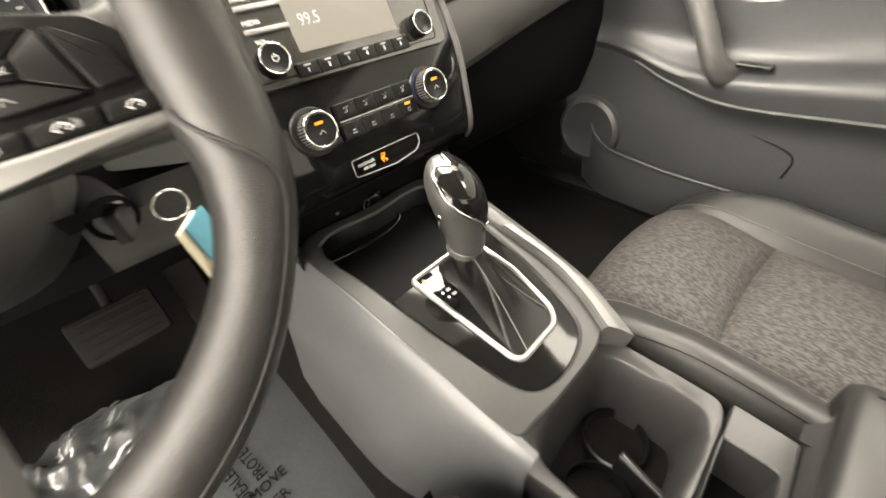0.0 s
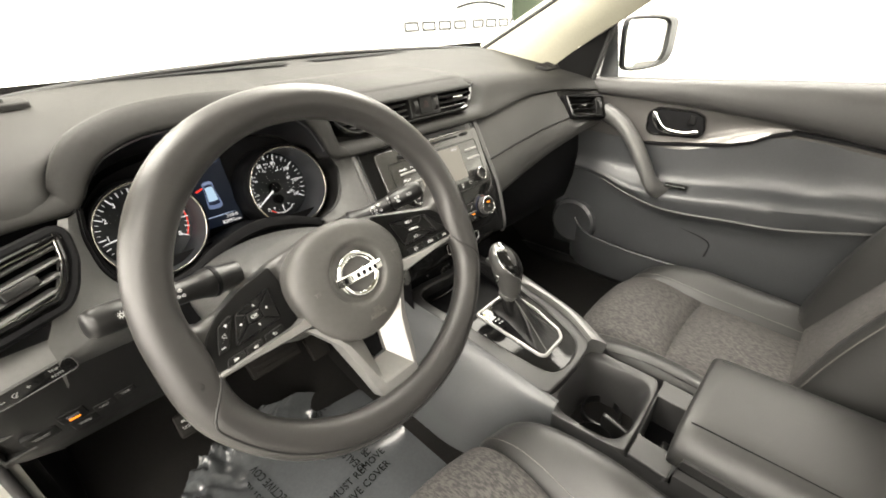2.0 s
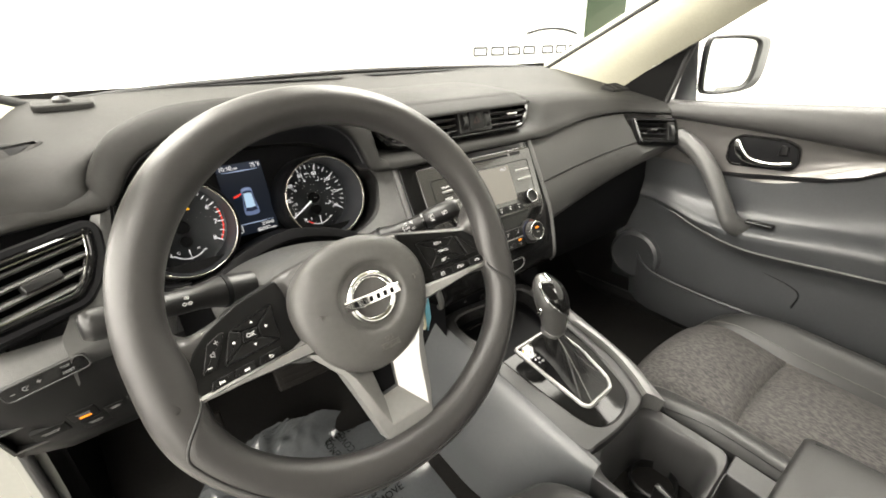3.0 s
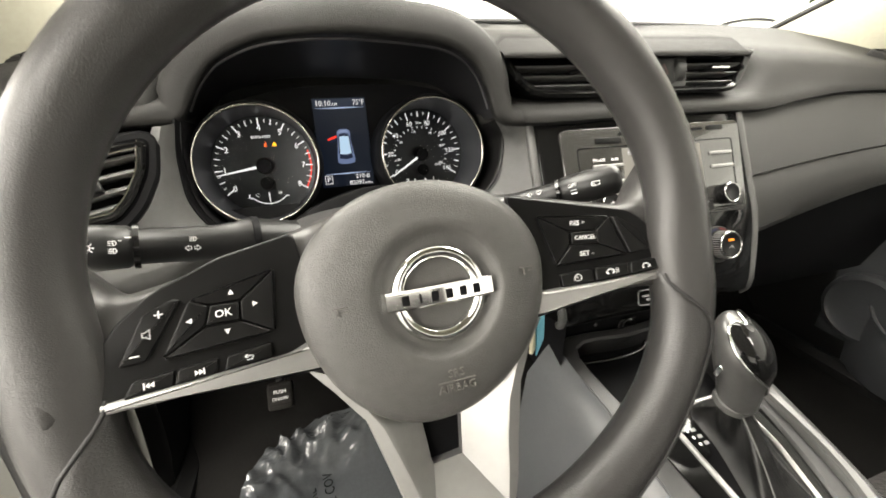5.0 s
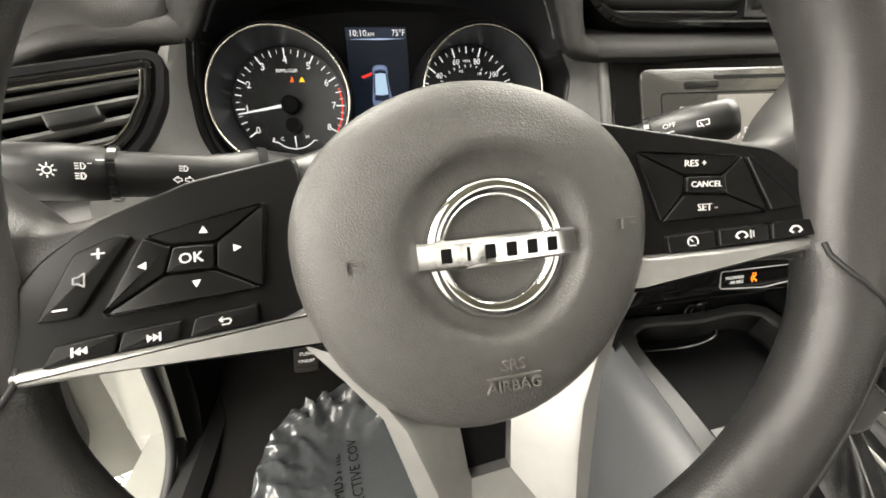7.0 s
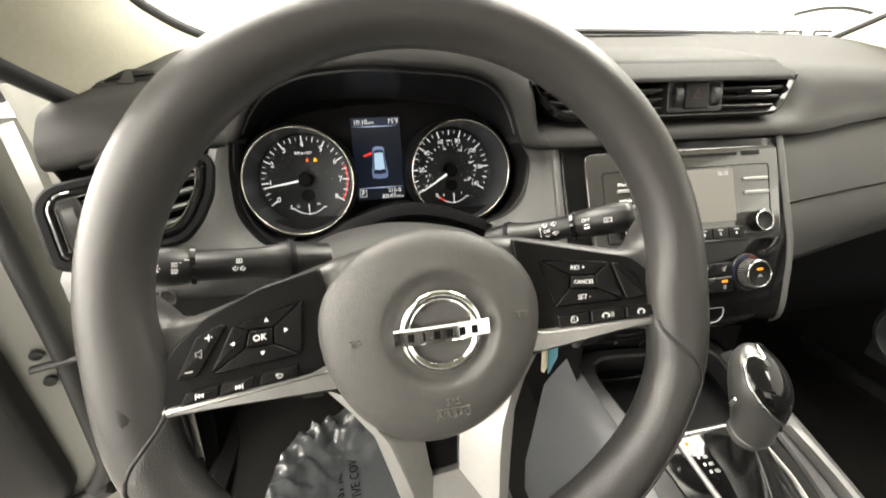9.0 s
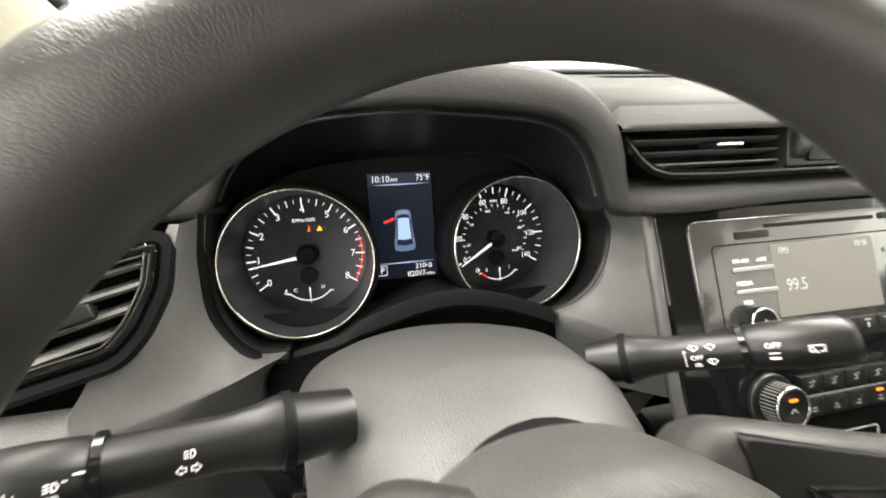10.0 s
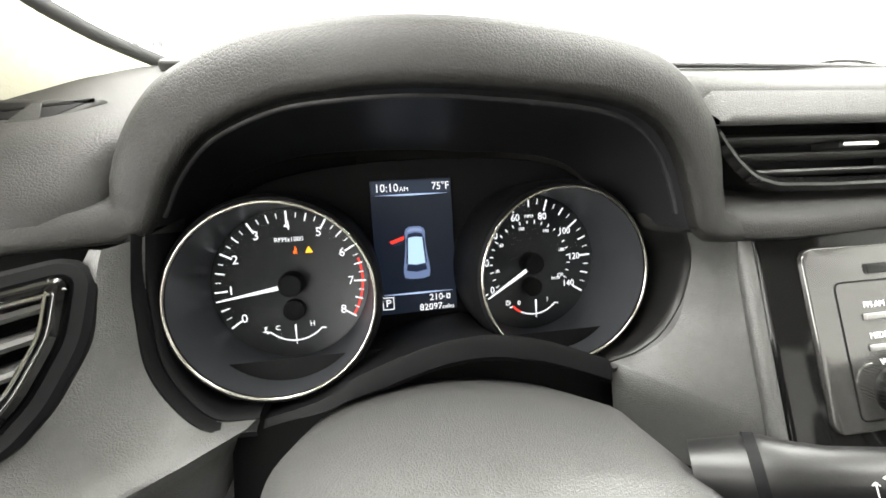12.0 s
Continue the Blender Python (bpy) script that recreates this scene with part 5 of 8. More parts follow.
def tick(cu, ang, r0, r1, wid, material, parent, w=0.0006):
    a = radians(ang)
    return ((cu + r0 * math.cos(a), r0 * math.sin(a)), (cu + r1 * math.cos(a), r1 * math.sin(a)))


def needle(cu, cv, ang, r0, r1, w, parent, wid=0.0016):
    a = radians(ang)
    d, s = Vector((math.cos(a), math.sin(a))), Vector((-math.sin(a), math.cos(a)))
    c = Vector((cu, cv))
    p = [c + d * r0 + s * wid, c + d * r0 - s * wid, c + d * r1 - s * wid * 0.3, c + d * r1 + s * wid * 0.3]
    return plate("needle", p, w, w + 0.001, M_MARK, parent, 0.0002, "white lit needle")


tach = dial(0.0, "rev_counter")
ang = lambda v: 213.6 - 30.9 * v
for v in range(9):
    strokes("tick_mark", [tick(0, ang(v), 0.0480, 0.0565, 0, None, None)], 0.0013, M_MARK, tach, (0, 0, 0.0004))
for v in range(8):
    strokes("tick_mark", [tick(0, ang(v + 0.5), 0.0500, 0.0560, 0, None, None)], 0.0010, M_MARK, tach, (0, 0, 0.0004))
for v in range(8):
    for q in (0.25, 0.75):
        strokes("tick_mark", [tick(0, ang(v + q), 0.0520, 0.0555, 0, None, None)], 0.0006, M_MARK, tach, (0, 0, 0.0004))
strokes("red_zone", chain([(0.0545 * math.cos(radians(ang(v / 8))), 0.0545 * math.sin(radians(ang(v / 8)))) for v in range(51, 65)]), 0.0016, M_RED, tach, (0, 0, 0.0003))
for v in range(9):
    a = radians(ang(v))
    text(str(v), 0.0098, M_MARK, tach, (0.0452 * math.cos(a), 0.0452 * math.sin(a), 0.0005), name="numeral")
text("RPMx1000", 0.0050, M_MARK, tach, (0.0005, 0.0345, 0.0005))
needle(0, 0, 188.6, 0.009, 0.0535, 0.010, tach)
lathe("needle_hub", [(0.010, 0.0), (0.0095, 0.010), (0.008, 0.012), (0.0, 0.0125)], M_SHADE, tach, 24)
lathe("small_hub", [(0.0085, 0.0), (0.008, 0.006), (0.0, 0.0065)], M_SHADE, tach, 24, c=(0, -0.021))
strokes("warning_belt", [((0, 0.0016), (0, -0.0008)), ((-0.0014, -0.0016), (0.0010, 0.0008)), ((0, -0.0008), (-0.0012, -0.0024)), ((0, -0.0008), (0.0012, -0.0024)), ((0, 0.0028), (0.0002, 0.0028))], 0.0009, glow("amber_red", (1, 0.12, 0.01), 2.0), tach, (0.0046, 0.0257, 0.0006))
link("warning_triangle", [(0.0118, 0.0232, 0.0006), (0.0178, 0.0232, 0.0006), (0.0148, 0.0285, 0.0006)], [(0, 1, 2)], glow("amber_yellow", (1, 0.45, 0.01), 2.0), tach)


def small_gauge(cu, parent, left, right, red):
    pts = arc((cu, -0.0195), 0.0268, 223, 317, 16)
    strokes("scale", chain(pts), 0.0010, M_MARK, parent, (0, 0, 0.0004))
    for a, ln in ((223, 0.004), (317, 0.004)):
        q = radians(a)
        strokes("scale", [((cu + 0.0268 * math.cos(q), -0.0195 + 0.0268 * math.sin(q)), (cu + (0.0268 + ln) * math.cos(q), -0.0195 + (0.0268 + ln) * math.sin(q) + 0.002))], 0.0010, M_MARK, parent, (0, 0, 0.0004))
    if red:
        strokes("red_zone", chain(pts[:4]), 0.0016, M_RED, parent, (0, 0, 0.0007))
    needle(cu, -0.0195, 270, 0.013, 0.0285, 0.004, parent, 0.0007)
    text(left, 0.0056, M_MARK, parent, (cu - 0.0140, -0.0350, 0.0005), name="numeral")
    text(right, 0.0056, M_MARK, parent, (cu + 0.0125, -0.0340, 0.0005), name="numeral")


small_gauge(0, tach, "C", "H", False)
strokes("symbol", [((0, 0.002), (0, -0.001)), ((0, 0.002), (0.0012, 0.002)), ((-0.0018, -0.0016), (0.0018, -0.0016)), ((0, 0.0008), (0.0012, 0.0008))], 0.0007, M_MARK, tach, (-0.0235, -0.0355, 0.0005))

speed = dial(0.199, "speedometer")
sa = lambda v: 211.6 - 1.735 * v
for v in range(0, 141, 20):
    strokes("tick_mark", [tick(0.199, sa(v), 0.0470, 0.0560, 0, None, None)], 0.0013, M_MARK, speed, (0, 0, 0.0004))
for v in range(10, 140, 20):
    strokes("tick_mark", [tick(0.199, sa(v), 0.0490, 0.0555, 0, None, None)], 0.0011, M_MARK, speed, (0, 0, 0.0004))
for v in range(5, 140, 10):
    strokes("tick_mark", [tick(0.199, sa(v), 0.0510, 0.0550, 0, None, None)], 0.0006, M_MARK, speed, (0, 0, 0.0004))
for v in range(0, 141, 20):
    a = radians(sa(v))
    text(str(v), 0.0088 if v < 100 else 0.0082, M_MARK, speed, (0.199 + 0.0415 * math.cos(a), 0.0415 * math.sin(a), 0.0005), name="numeral", squeeze=0.92)
for k in range(0, 221, 10):
    strokes("tick_mark", [tick(0.199, sa(k / 1.609), 0.0345, 0.0368 if k % 20 else 0.0372, 0, None, None)], 0.0008, M_MARK, speed, (0, 0, 0.0004))
for k in (20, 60, 100, 140, 180, 220):
    a = radians(sa(k / 1.609))
    text(str(k), 0.0042, M_MARK, speed, (0.199 + 0.0308 * math.cos(a), 0.0308 * math.sin(a), 0.0005), name="numeral", squeeze=0.9)
text("MPH", 0.0040, M_MARK, speed, (0.199, 0.0405, 0.0005))
text("km/h", 0.0040, M_MARK, speed, (0.2225, -0.0155, 0.0005))
needle(0.199, 0, 212.0, 0.009, 0.0500, 0.010, speed)
lathe("needle_hub", [(0.010, 0.0), (0.0095, 0.010), (0.008, 0.012), (0.0, 0.0125)], M_SHADE, speed, 24, c=(0.199, 0))
lathe("small_hub", [(0.0085, 0.0), (0.008, 0.006), (0.0, 0.0065)], M_SHADE, speed, 24, c=(0.199, -0.021))
small_gauge(0.2015, speed, "0", "1", True)
strokes("symbol", chain([(-0.0016, -0.0018), (-0.0016, 0.0018), (0.0006, 0.0018), (0.0006, -0.0018), (-0.0016, -0.0018)]) + [((0.0016, 0.001), (0.0016, -0.0012))], 0.0006, M_MARK, speed, (0.1775, -0.0340, 0.0005))

# screen between the dials
scr = plate("screen", rounded([(0.0655, -0.0335), (0.1315, -0.0335), (0.1315, 0.0765), (0.0655, 0.0765)], 0.001, 2), -0.002, 0.0005, glow("screen_dark", (0.045, 0.08, 0.17), 0.10), clu, 0.0002, "lit dark blue driver display")
M_HEAD = glow("screen_header", (0.10, 0.15, 0.28), 0.17)
plate("header", box2(0.0665, 0.0655, 0.1305, 0.0755), 0.0005, 0.0008, M_HEAD, scr, 0.0001)
for v in (0.0645, -0.0172):
    plate("rule", [(0.0675, v), (0.085, v - 0.0006), (0.0985, v - 0.0009), (0.112, v - 0.0006), (0.1295, v), (0.112, v + 0.0004), (0.0985, v + 0.0006), (0.085, v + 0.0004)], 0.0005, 0.0009, M_BLUEBAR, scr, 0.0001)
text("10:10", 0.0092, M_MARK, scr, (0.0785, 0.0700, 0.0010), squeeze=0.95)
text("AM", 0.0052, M_MARK, scr, (0.0925, 0.0687, 0.0010))
text("75°F", 0.0088, M_MARK, scr, (0.1225, 0.0702, 0.0010), squeeze=0.9)
text("P", 0.0088, M_MARK, scr, (0.0738, -0.0242, 0.0010))
strokes("box", chain([(0.0694, -0.0290), (0.0782, -0.0290), (0.0782, -0.0192), (0.0694, -0.0192), (0.0694, -0.0290)]), 0.0006, M_MARK, scr, (0, 0, 0.0009))
text("210", 0.0078, M_MARK, scr, (0.1140, -0.0222, 0.0010))
strokes("symbol", chain([(0.1232, -0.0240), (0.1232, -0.0204), (0.1256, -0.0204), (0.1256, -0.0240), (0.1232, -0.0240)]) + [((0.1200, -0.0222), (0.1214, -0.0222))], 0.0008, M_MARK, scr, (0, 0, 0.0009))
text("82097", 0.0078, M_MARK, scr, (0.1092, -0.0302, 0.0010))
text("miles", 0.0050, M_MARK, scr, (0.1240, -0.0310, 0.0010))
half = [(0.0, 0.0385), (0.0045, 0.0382), (0.0074, 0.0365), (0.0084, 0.0335), (0.0080, 0.0270), (0.0086, 0.0200), (0.0098, 0.0110), (0.0108, 0.0050), (0.0110, 0.0000), (0.0102, -0.0036), (0.0060, -0.0050), (0.0, -0.0053)]


def picture(name, pts, w0, w1, material, parent):
    both = [(0.0992 + x, y) for x, y in pts] + [(0.0992 - x, y) for x, y in pts[::-1] if x > 0]
    return plate(name, both, w0, w1, material, parent, 0.00004)


M_ICON = glow("icon_grey", (0.24, 0.33, 0.58), 0.62)
M_ICONDARK = glow("icon_dark", (0.05, 0.08, 0.18), 0.25)
car = picture("car_picture", half, 0.0006, 0.0010, M_ICON, scr)
picture("bonnet", [(0.0, 0.0372), (0.0040, 0.0369), (0.0058, 0.0355), (0.0064, 0.0338), (0.0, 0.0345)], 0.0010, 0.0011, glow("icon_mid", (0.36, 0.46, 0.72), 0.7), car)
picture("car_windscreen", [(0.0, 0.0335), (0.0058, 0.0322), (0.0068, 0.0290), (0.0, 0.0300)], 0.0010, 0.0011, M_ICONDARK, car)
picture("car_flank", [(0.0, 0.0298), (0.0073, 0.0285), (0.0076, 0.0200), (0.0086, 0.0080), (0.0, 0.0080)], 0.0010, 0.0011, M_ICONDARK, car)
picture("car_roof", [(0.0, 0.0300), (0.0058, 0.0292), (0.0064, 0.0190), (0.0072, 0.0078), (0.0, 0.0068)], 0.0011, 0.0013, glow("icon_pale", (0.55, 0.78, 1.0), 0.95), car)
picture("car_rear_glass", [(0.0, 0.0062), (0.0076, 0.0072), (0.0086, 0.0020), (0.0, 0.0006)], 0.0010, 0.0012, M_ICONDARK, car)
plate("open_door", [(0.0780, 0.0270), (0.0900, 0.0310), (0.0900, 0.0282), (0.0800, 0.0248)], 0.0010, 0.0013, M_RED, car, 0.00005)
plate("door_shade", [(0.0800, 0.0243), (0.0900, 0.0275), (0.0880, 0.0245), (0.0820, 0.0228)], 0.0010, 0.0012, M_ICONDARK, car, 0.00005)
for ob, cu in ((tach, 0.0), (speed, 0.199)):
    ln = lathe("lens", [(0.0, 0.020), (0.0605, 0.020)], M_LENS, ob, 48, c=(cu, 0), label="clear dial glass")
    ln.visible_shadow = False

# ---- centre stack ----
stack = thing("centre_stack", "gloss black centre stack with radio and heater controls", "centre stack")
PROF = [(0.30, 1.052), (0.266, 1.050), (0.260, 1.046), (0.2325, 0.9925), (0.200, 0.929), (0.196, 0.921), (0.185, 0.895), (0.170, 0.855), (0.164, 0.836), (0.163, 0.822), (0.170, 0.811), (0.20, 0.803), (0.28, 0.80)]
rows = []
for x, d in ((-0.160, 0.012), (-0.157, 0.003), (-0.153, 0.0), (-0.08, 0.0), (0.0, 0.0), (0.08, 0.0), (0.153, 0.0), (0.157, 0.003), (0.160, 0.012)):
    rows.append([(x * (1 - 0.10 * smooth(0.93, 0.80, z)), y + d + 0.0, z) for y, z in PROF])
loft("fascia", [r[2:] for r in rows], M_GLOSSLOW, stack, "gloss black fascia", 50)
loft("fascia_top", [r[:3] for r in rows], M_SHADE, stack, "matt black top edge of the fascia", 50)
for s in (-1, 1):
    path = [(s * 0.1625 * (1 - 0.10 * smooth(0.93, 0.80, z)), y + 0.006, z) for y, z in PROF[1:-2]]
    tube("edge_trim", spline(path, 3), 0.0055, M_PANEL, stack, 10, label="dark grey edge of the stack")

RAD = basis((0, 0.2325, 0.9925), 27)
radio = thing("car_radio", "grey car radio with lit display, knobs and preset buttons", "radio", RAD)
M_RADIO = mat("radio_face", (0.032, 0.0315, 0.030), 0.13, spec=0.9, coat=0.5, spots=0.05)
plate("face", rounded([(-0.128, -0.070), (0.142, -0.074), (0.150, 0.050), (-0.128, 0.050)], 0.010), -0.004, 0.0030, M_RADIO, radio, 0.0012, "satin grey radio face")
strokes("disc_slot", [((-0.045, 0.0405), (0.085, 0.0405))], 0.0035, M_SHADE, radio, (0, 0, 0.0032))
plate("eject_button", box2(-0.080, 0.0300, -0.043, 0.0370, 0.0015), 0.002, 0.0046, M_KEY, radio, 0.0006)
plate("eject_button", box2(0.095, 0.0380, 0.120, 0.0445, 0.0015), 0.002, 0.0046, M_KEY, radio, 0.0006)
inner = rounded([(-0.108, -0.064), (0.128, -0.067), (0.134, 0.026), (-0.108, 0.026)], 0.006)
frame_ring("panel_line", inner, inset(inner, 0.0012), 0.0025, 0.0036, M_SHADE, radio, 0.0003)
# the display's glow also carries the beige reflection on its glass
sc = plate("display", rounded([(-0.046, -0.0455), (0.0760, -0.0465), (0.0780, 0.0215), (-0.0440, 0.0225)], 0.002), 0.002, 0.0038, glow("radio_screen", (0.62, 0.58, 0.48), 0.62), radio, 0.0004, "pale lit radio display")
text("99.5", 0.0165, M_WHITE, sc, (-0.022, -0.0175, 0.0040), squeeze=0.85)
text("FM1", 0.0085, M_WHITE, sc, (-0.030, 0.0155, 0.0040), squeeze=0.85)
text("10:10", 0.0085, M_WHITE, sc, (0.062, 0.0155, 0.0040), squeeze=0.85)
for v, s in ((0.0015, "FM-AM"), (-0.0190, "MEDIA")):
    b = plate("mode_bar", box2(-0.089, v - 0.0022, -0.045, v + 0.0022, 0.001), 0.002, 0.0052, M_SILVER, radio, 0.0008, "bright bar button")
    text(s, 0.0058, M_PRINT, radio, (-0.079, v + 0.0078, 0.0033))
text("AUX", 0.0052, M_PRINT, radio, (-0.056, 0.0093, 0.0033))
for v in (0.0068, -0.0112):
    plate("mode_bar", box2(0.0925, v - 0.0024, 0.1290, v + 0.0020, 0.001), 0.002, 0.0052, M_SILVER, radio, 0.0008, "bright bar button")
for k in range(6):
    u = -0.0580 + 0.0237 * k
    b = plate("preset_button", box2(u, -0.0680 - 0.0002 * k, u + 0.0226, -0.0545, 0.0012), 0.002, 0.0062, M_KEY, radio, 0.0009)
    text(str(k + 1), 0.0060, M_PRINT, b, (u + 0.011, -0.0625, 0.0063), name="numeral")
    strokes("mark", [((u + 0.008, -0.0575), (u + 0.0145, -0.0575))], 0.0014, M_GREYPRINT, b, (0, 0, 0.0062))


def knob(parent, c, r, h, name, label, ring=M_CHROME, lit=False):
    k = lathe(name, [(r * 1.04, 0.0), (r * 1.02, h * 0.25), (r, h * 0.3), (r * 0.97, h * 0.88), (r * 0.90, h * 0.97), (r * 0.84, h), (r * 0.78, h * 0.97), (0.0, h * 0.965)], M_KEY, parent, 48, label, c)
    tp = [Vector((c[0] + r * 0.95 * math.cos(2 * math.pi * j / 40), c[1] + r * 0.95 * math.sin(2 * math.pi * j / 40), h * 0.95)) for j in range(40)]
    tube("bright_ring", tp, r * 0.06, ring, k, 8, closed=True, label="bright ring", up=(0, 0, 1))
    n = 36
    verts, faces = [], []
    for i in range(n):
        a = 2 * math.pi * i / n
        for dr, w in ((1.035, h * 0.30), (1.035, h * 0.86), (0.94, h * 0.86), (0.94, h * 0.30)):
            for da in (-0.03, 0.03):
                verts.append((c[0] + r * dr * math.cos(a + da), c[1] + r * dr * math.sin(a + da), w))
        q = 8 * i
        faces += [(q, q + 1, q + 3, q + 2), (q, q + 2, q + 4, q + 6), (q + 1, q + 7, q + 5, q + 3), (q + 2, q + 3, q + 5, q + 4), (q, q + 6, q + 7, q + 1)]
    link("knurl", verts, faces, M_SILVER if lit else M_KEY, k)
    return k


k = knob(radio, (0.1040, -0.0500), 0.0130, 0.018, "tune_knob", "ribbed tuning knob")
k = knob(radio, (-0.0775, -0.0475), 0.0145, 0.016, "volume_knob", "ribbed volume knob")
strokes("power_symbol", chain(arc((0, 0), 0.0030, 120, 420, 12)) + [((0, 0.001), (0, 0.0042))], 0.0006, M_PRINT, k, (-0.0775, -0.0475, 0.0158))
text("VOL", 0.0058, M_PRINT, radio, (-0.078, -0.0285, 0.0033))

CLI = basis((0, 0.185, 0.895), 22)
clim = thing("heater_controls", "black heater control panel with two lit rotary knobs", "heater controls", CLI)
for s, u, v in ((-1, -0.0690, -0.0090), (1, 0.0865, -0.0072)):
    lathe("dial_seat", [(0.0245, -0.004), (0.0245, 0.003), (0.0235, 0.0042), (0.0185, 0.0042), (0.0180, 0.0)], M_PLASTIC, clim, 48, "round dial seat", (u, v))
    k = knob(clim, (u, v), 0.0178, 0.022, "rotary_knob", "ribbed rotary knob with a lit amber mark", M_CHROME, True)
    plate("lit_mark", box2(u - 0.0042, v + 0.0050, u + 0.0042, v + 0.0075, 0.0006), 0.0205, 0.0220, M_ORANGE, k, 0.0002, "amber light")
    strokes("mark", [((u - 0.003, v - 0.004), (u, v - 0.001)), ((u, v - 0.001), (u + 0.003, v - 0.004))], 0.0008, M_GREYPRINT, k, (0, 0, 0.0214))
    if s > 0:
        for a0, a1, mm in ((200, 95, mat("blue_print", (0.015, 0.02, 0.06), 0.4)), (80, -10, mat("red_arc_print", (0.14, 0.015, 0.012), 0.4))):
            strokes("heat_arc", chain(arc((u, v), 0.0212, a0, a1, 10)), 0.0022, mm, clim, (0, 0, 0.0042))
cuts = [-0.0395, -0.0140, 0.0120, 0.0380, 0.0640]
for i in range(4):
    a, b = cuts[i] + 0.0004, cuts[i + 1] - 0.0004
    hi = plate("button", box2(a, -0.0080, b, 0.0085, 0.001), 0.0, 0.0048, M_KEY, clim, 0.0009)
    lo = plate("button", box2(a, -0.0290, b, -0.0118, 0.001), 0.0, 0.0048, M_KEY, clim, 0.0009)
    cx = (a + b) / 2
    strokes("symbol", [((-0.0025, -0.002), (0.0005, -0.002)), ((0.0005, -0.002), (0.0005, 0.0008)), ((-0.0025, 0.002), (-0.001, 0.002)), ((0.0012, 0.0028), (0.0030, 0.0028))], 0.0008, M_GREYPRINT, hi, (cx, 0.0005, 0.0049))
    strokes("symbol", [((-0.0025, -0.0015), (0.0025, -0.0015)), ((-0.0018, 0.0015), (0.0018, 0.0015))], 0.0008, M_GREYPRINT, lo, (cx, -0.0225, 0.0049))
    if i == 3:
        plate("lit_mark", box2(cx - 0.004, -0.0165, cx + 0.004, -0.0140, 0.0005), 0.0045, 0.0052, M_ORANGE, lo, 0.0002, "amber light")
strokes("bright_line", [((-0.038, -0.0099), (0.0620, -0.0099))], 0.0014, M_SILVER, clim, (0, 0, 0.0044))
# small label plate with the lit airbag warning
AIR = basis((0, 0.1655, 0.8395), 17)
warn = thing("airbag_warning", "small black label with a lit orange airbag symbol", "warning light", AIR)
lp = rounded([(-0.043, -0.0110), (0.012, -0.0150), (0.046, -0.0110), (0.054, -0.0030), (0.054, 0.0085), (-0.043, 0.0085)], 0.004)
frame_ring("outline", lp, inset(lp, 0.0007), 0.0, 0.0014, M_GREYPRINT, warn, 0.0002)
text("PASSENGER", 0.0048, M_PRINT, warn, (-0.0255, 0.0002, 0.0012), squeeze=0.9)
text("AIR BAG", 0.0048, M_PRINT, warn, (-0.0230, -0.0050, 0.0012), squeeze=0.9)
strokes("belt_symbol", [((-0.001, 0.0040), (-0.0002, 0.0040)), ((-0.001, 0.0018), (0.001, -0.003)), ((0.001, -0.003), (0.0032, -0.0032)), ((0.0032, -0.0032), (0.0036, -0.0052)), ((-0.0026, 0.0002), (-0.0010, -0.0052)), ((-0.0004, -0.0010), (0.0030, 0.0026)), ((0.0022, 0.0040), (0.0022, 0.0042))], 0.0013, M_ORANGE, warn, (-0.0025, -0.0012, 0.0012))

# open pocket below, with sockets
pk = thing("lower_pocket", "open black storage pocket with sockets and a bright tray edge", "storage pocket")
loft("pocket_back", [[(x, 0.32, z) for x in (-0.13, 0.0, 0.13)] for z in (0.80, 0.70, 0.66)], M_SHADE, pk)
for s in (-1, 1):
    loft("pocket_side", [[(s * 0.125, y, z) for y in (0.19, 0.26, 0.34)] for z in (0.81, 0.74, 0.68)], M_SHADE, pk)
plate("pocket_front", rounded([(-0.122, -0.018), (0.122, -0.018), (0.122, 0.040), (-0.122, 0.040)], 0.006), -0.006, 0.0, M_SHADE, pk, 0.002).matrix_basis = basis((0, 0.235, 0.752), 10)
tube("tray_edge", spline([(-0.11, 0.215, 0.706), (-0.06, 0.208, 0.704), (0.0, 0.206, 0.704), (0.036, 0.212, 0.709), (0.044, 0.222, 0.716)], 4), 0.0035, M_GLOSS, pk, 8, label="glossy tray edge")
loft("tray", [[(x, y, z) for x in (-0.12, 0.0, 0.12)] for y, z in ((0.206, 0.703), (0.24, 0.694), (0.32, 0.69))], M_SHADE, pk)
sk = basis((0.0, 0.228, 0.745), 10)
tube("socket_frame", [sk @ Vector((p[0], p[1], 0.004)) for p in ((0.022, 0.012), (-0.004, 0.010), (-0.008, 0.004), (-0.008, -0.012))], 0.0012, M_PLASTIC, pk, 6)
lathe("power_socket", [(0.013, 0.0), (0.013, 0.006), (0.011, 0.007), (0.010, 0.001), (0.0, 0.0)], M_GLOSS, pk, 28, "round power socket", (0.010, 0.0)).matrix_basis = sk
strokes("symbol", chain([(-0.003, 0), (0.0, 0.0018), (0.003, 0)]) + [((0, -0.002), (0, 0.003))], 0.0007, M_GREYPRINT, pk, (-0.046, 0.010, 0.001), m=sk)
strokes("symbol", chain(arc((0, 0), 0.0022, 0, 300, 8)) + [((-0.004, -0.006), (0.004, -0.006))], 0.0007, M_GREYPRINT, pk, (-0.045, -0.006, 0.001), m=sk)

# ---- centre console ----
cons = thing("centre_console", "charcoal plastic centre console with cup holders, tray and armrest box", "centre console")
SP = basis((0, 0.094, 0.711), 76.7)


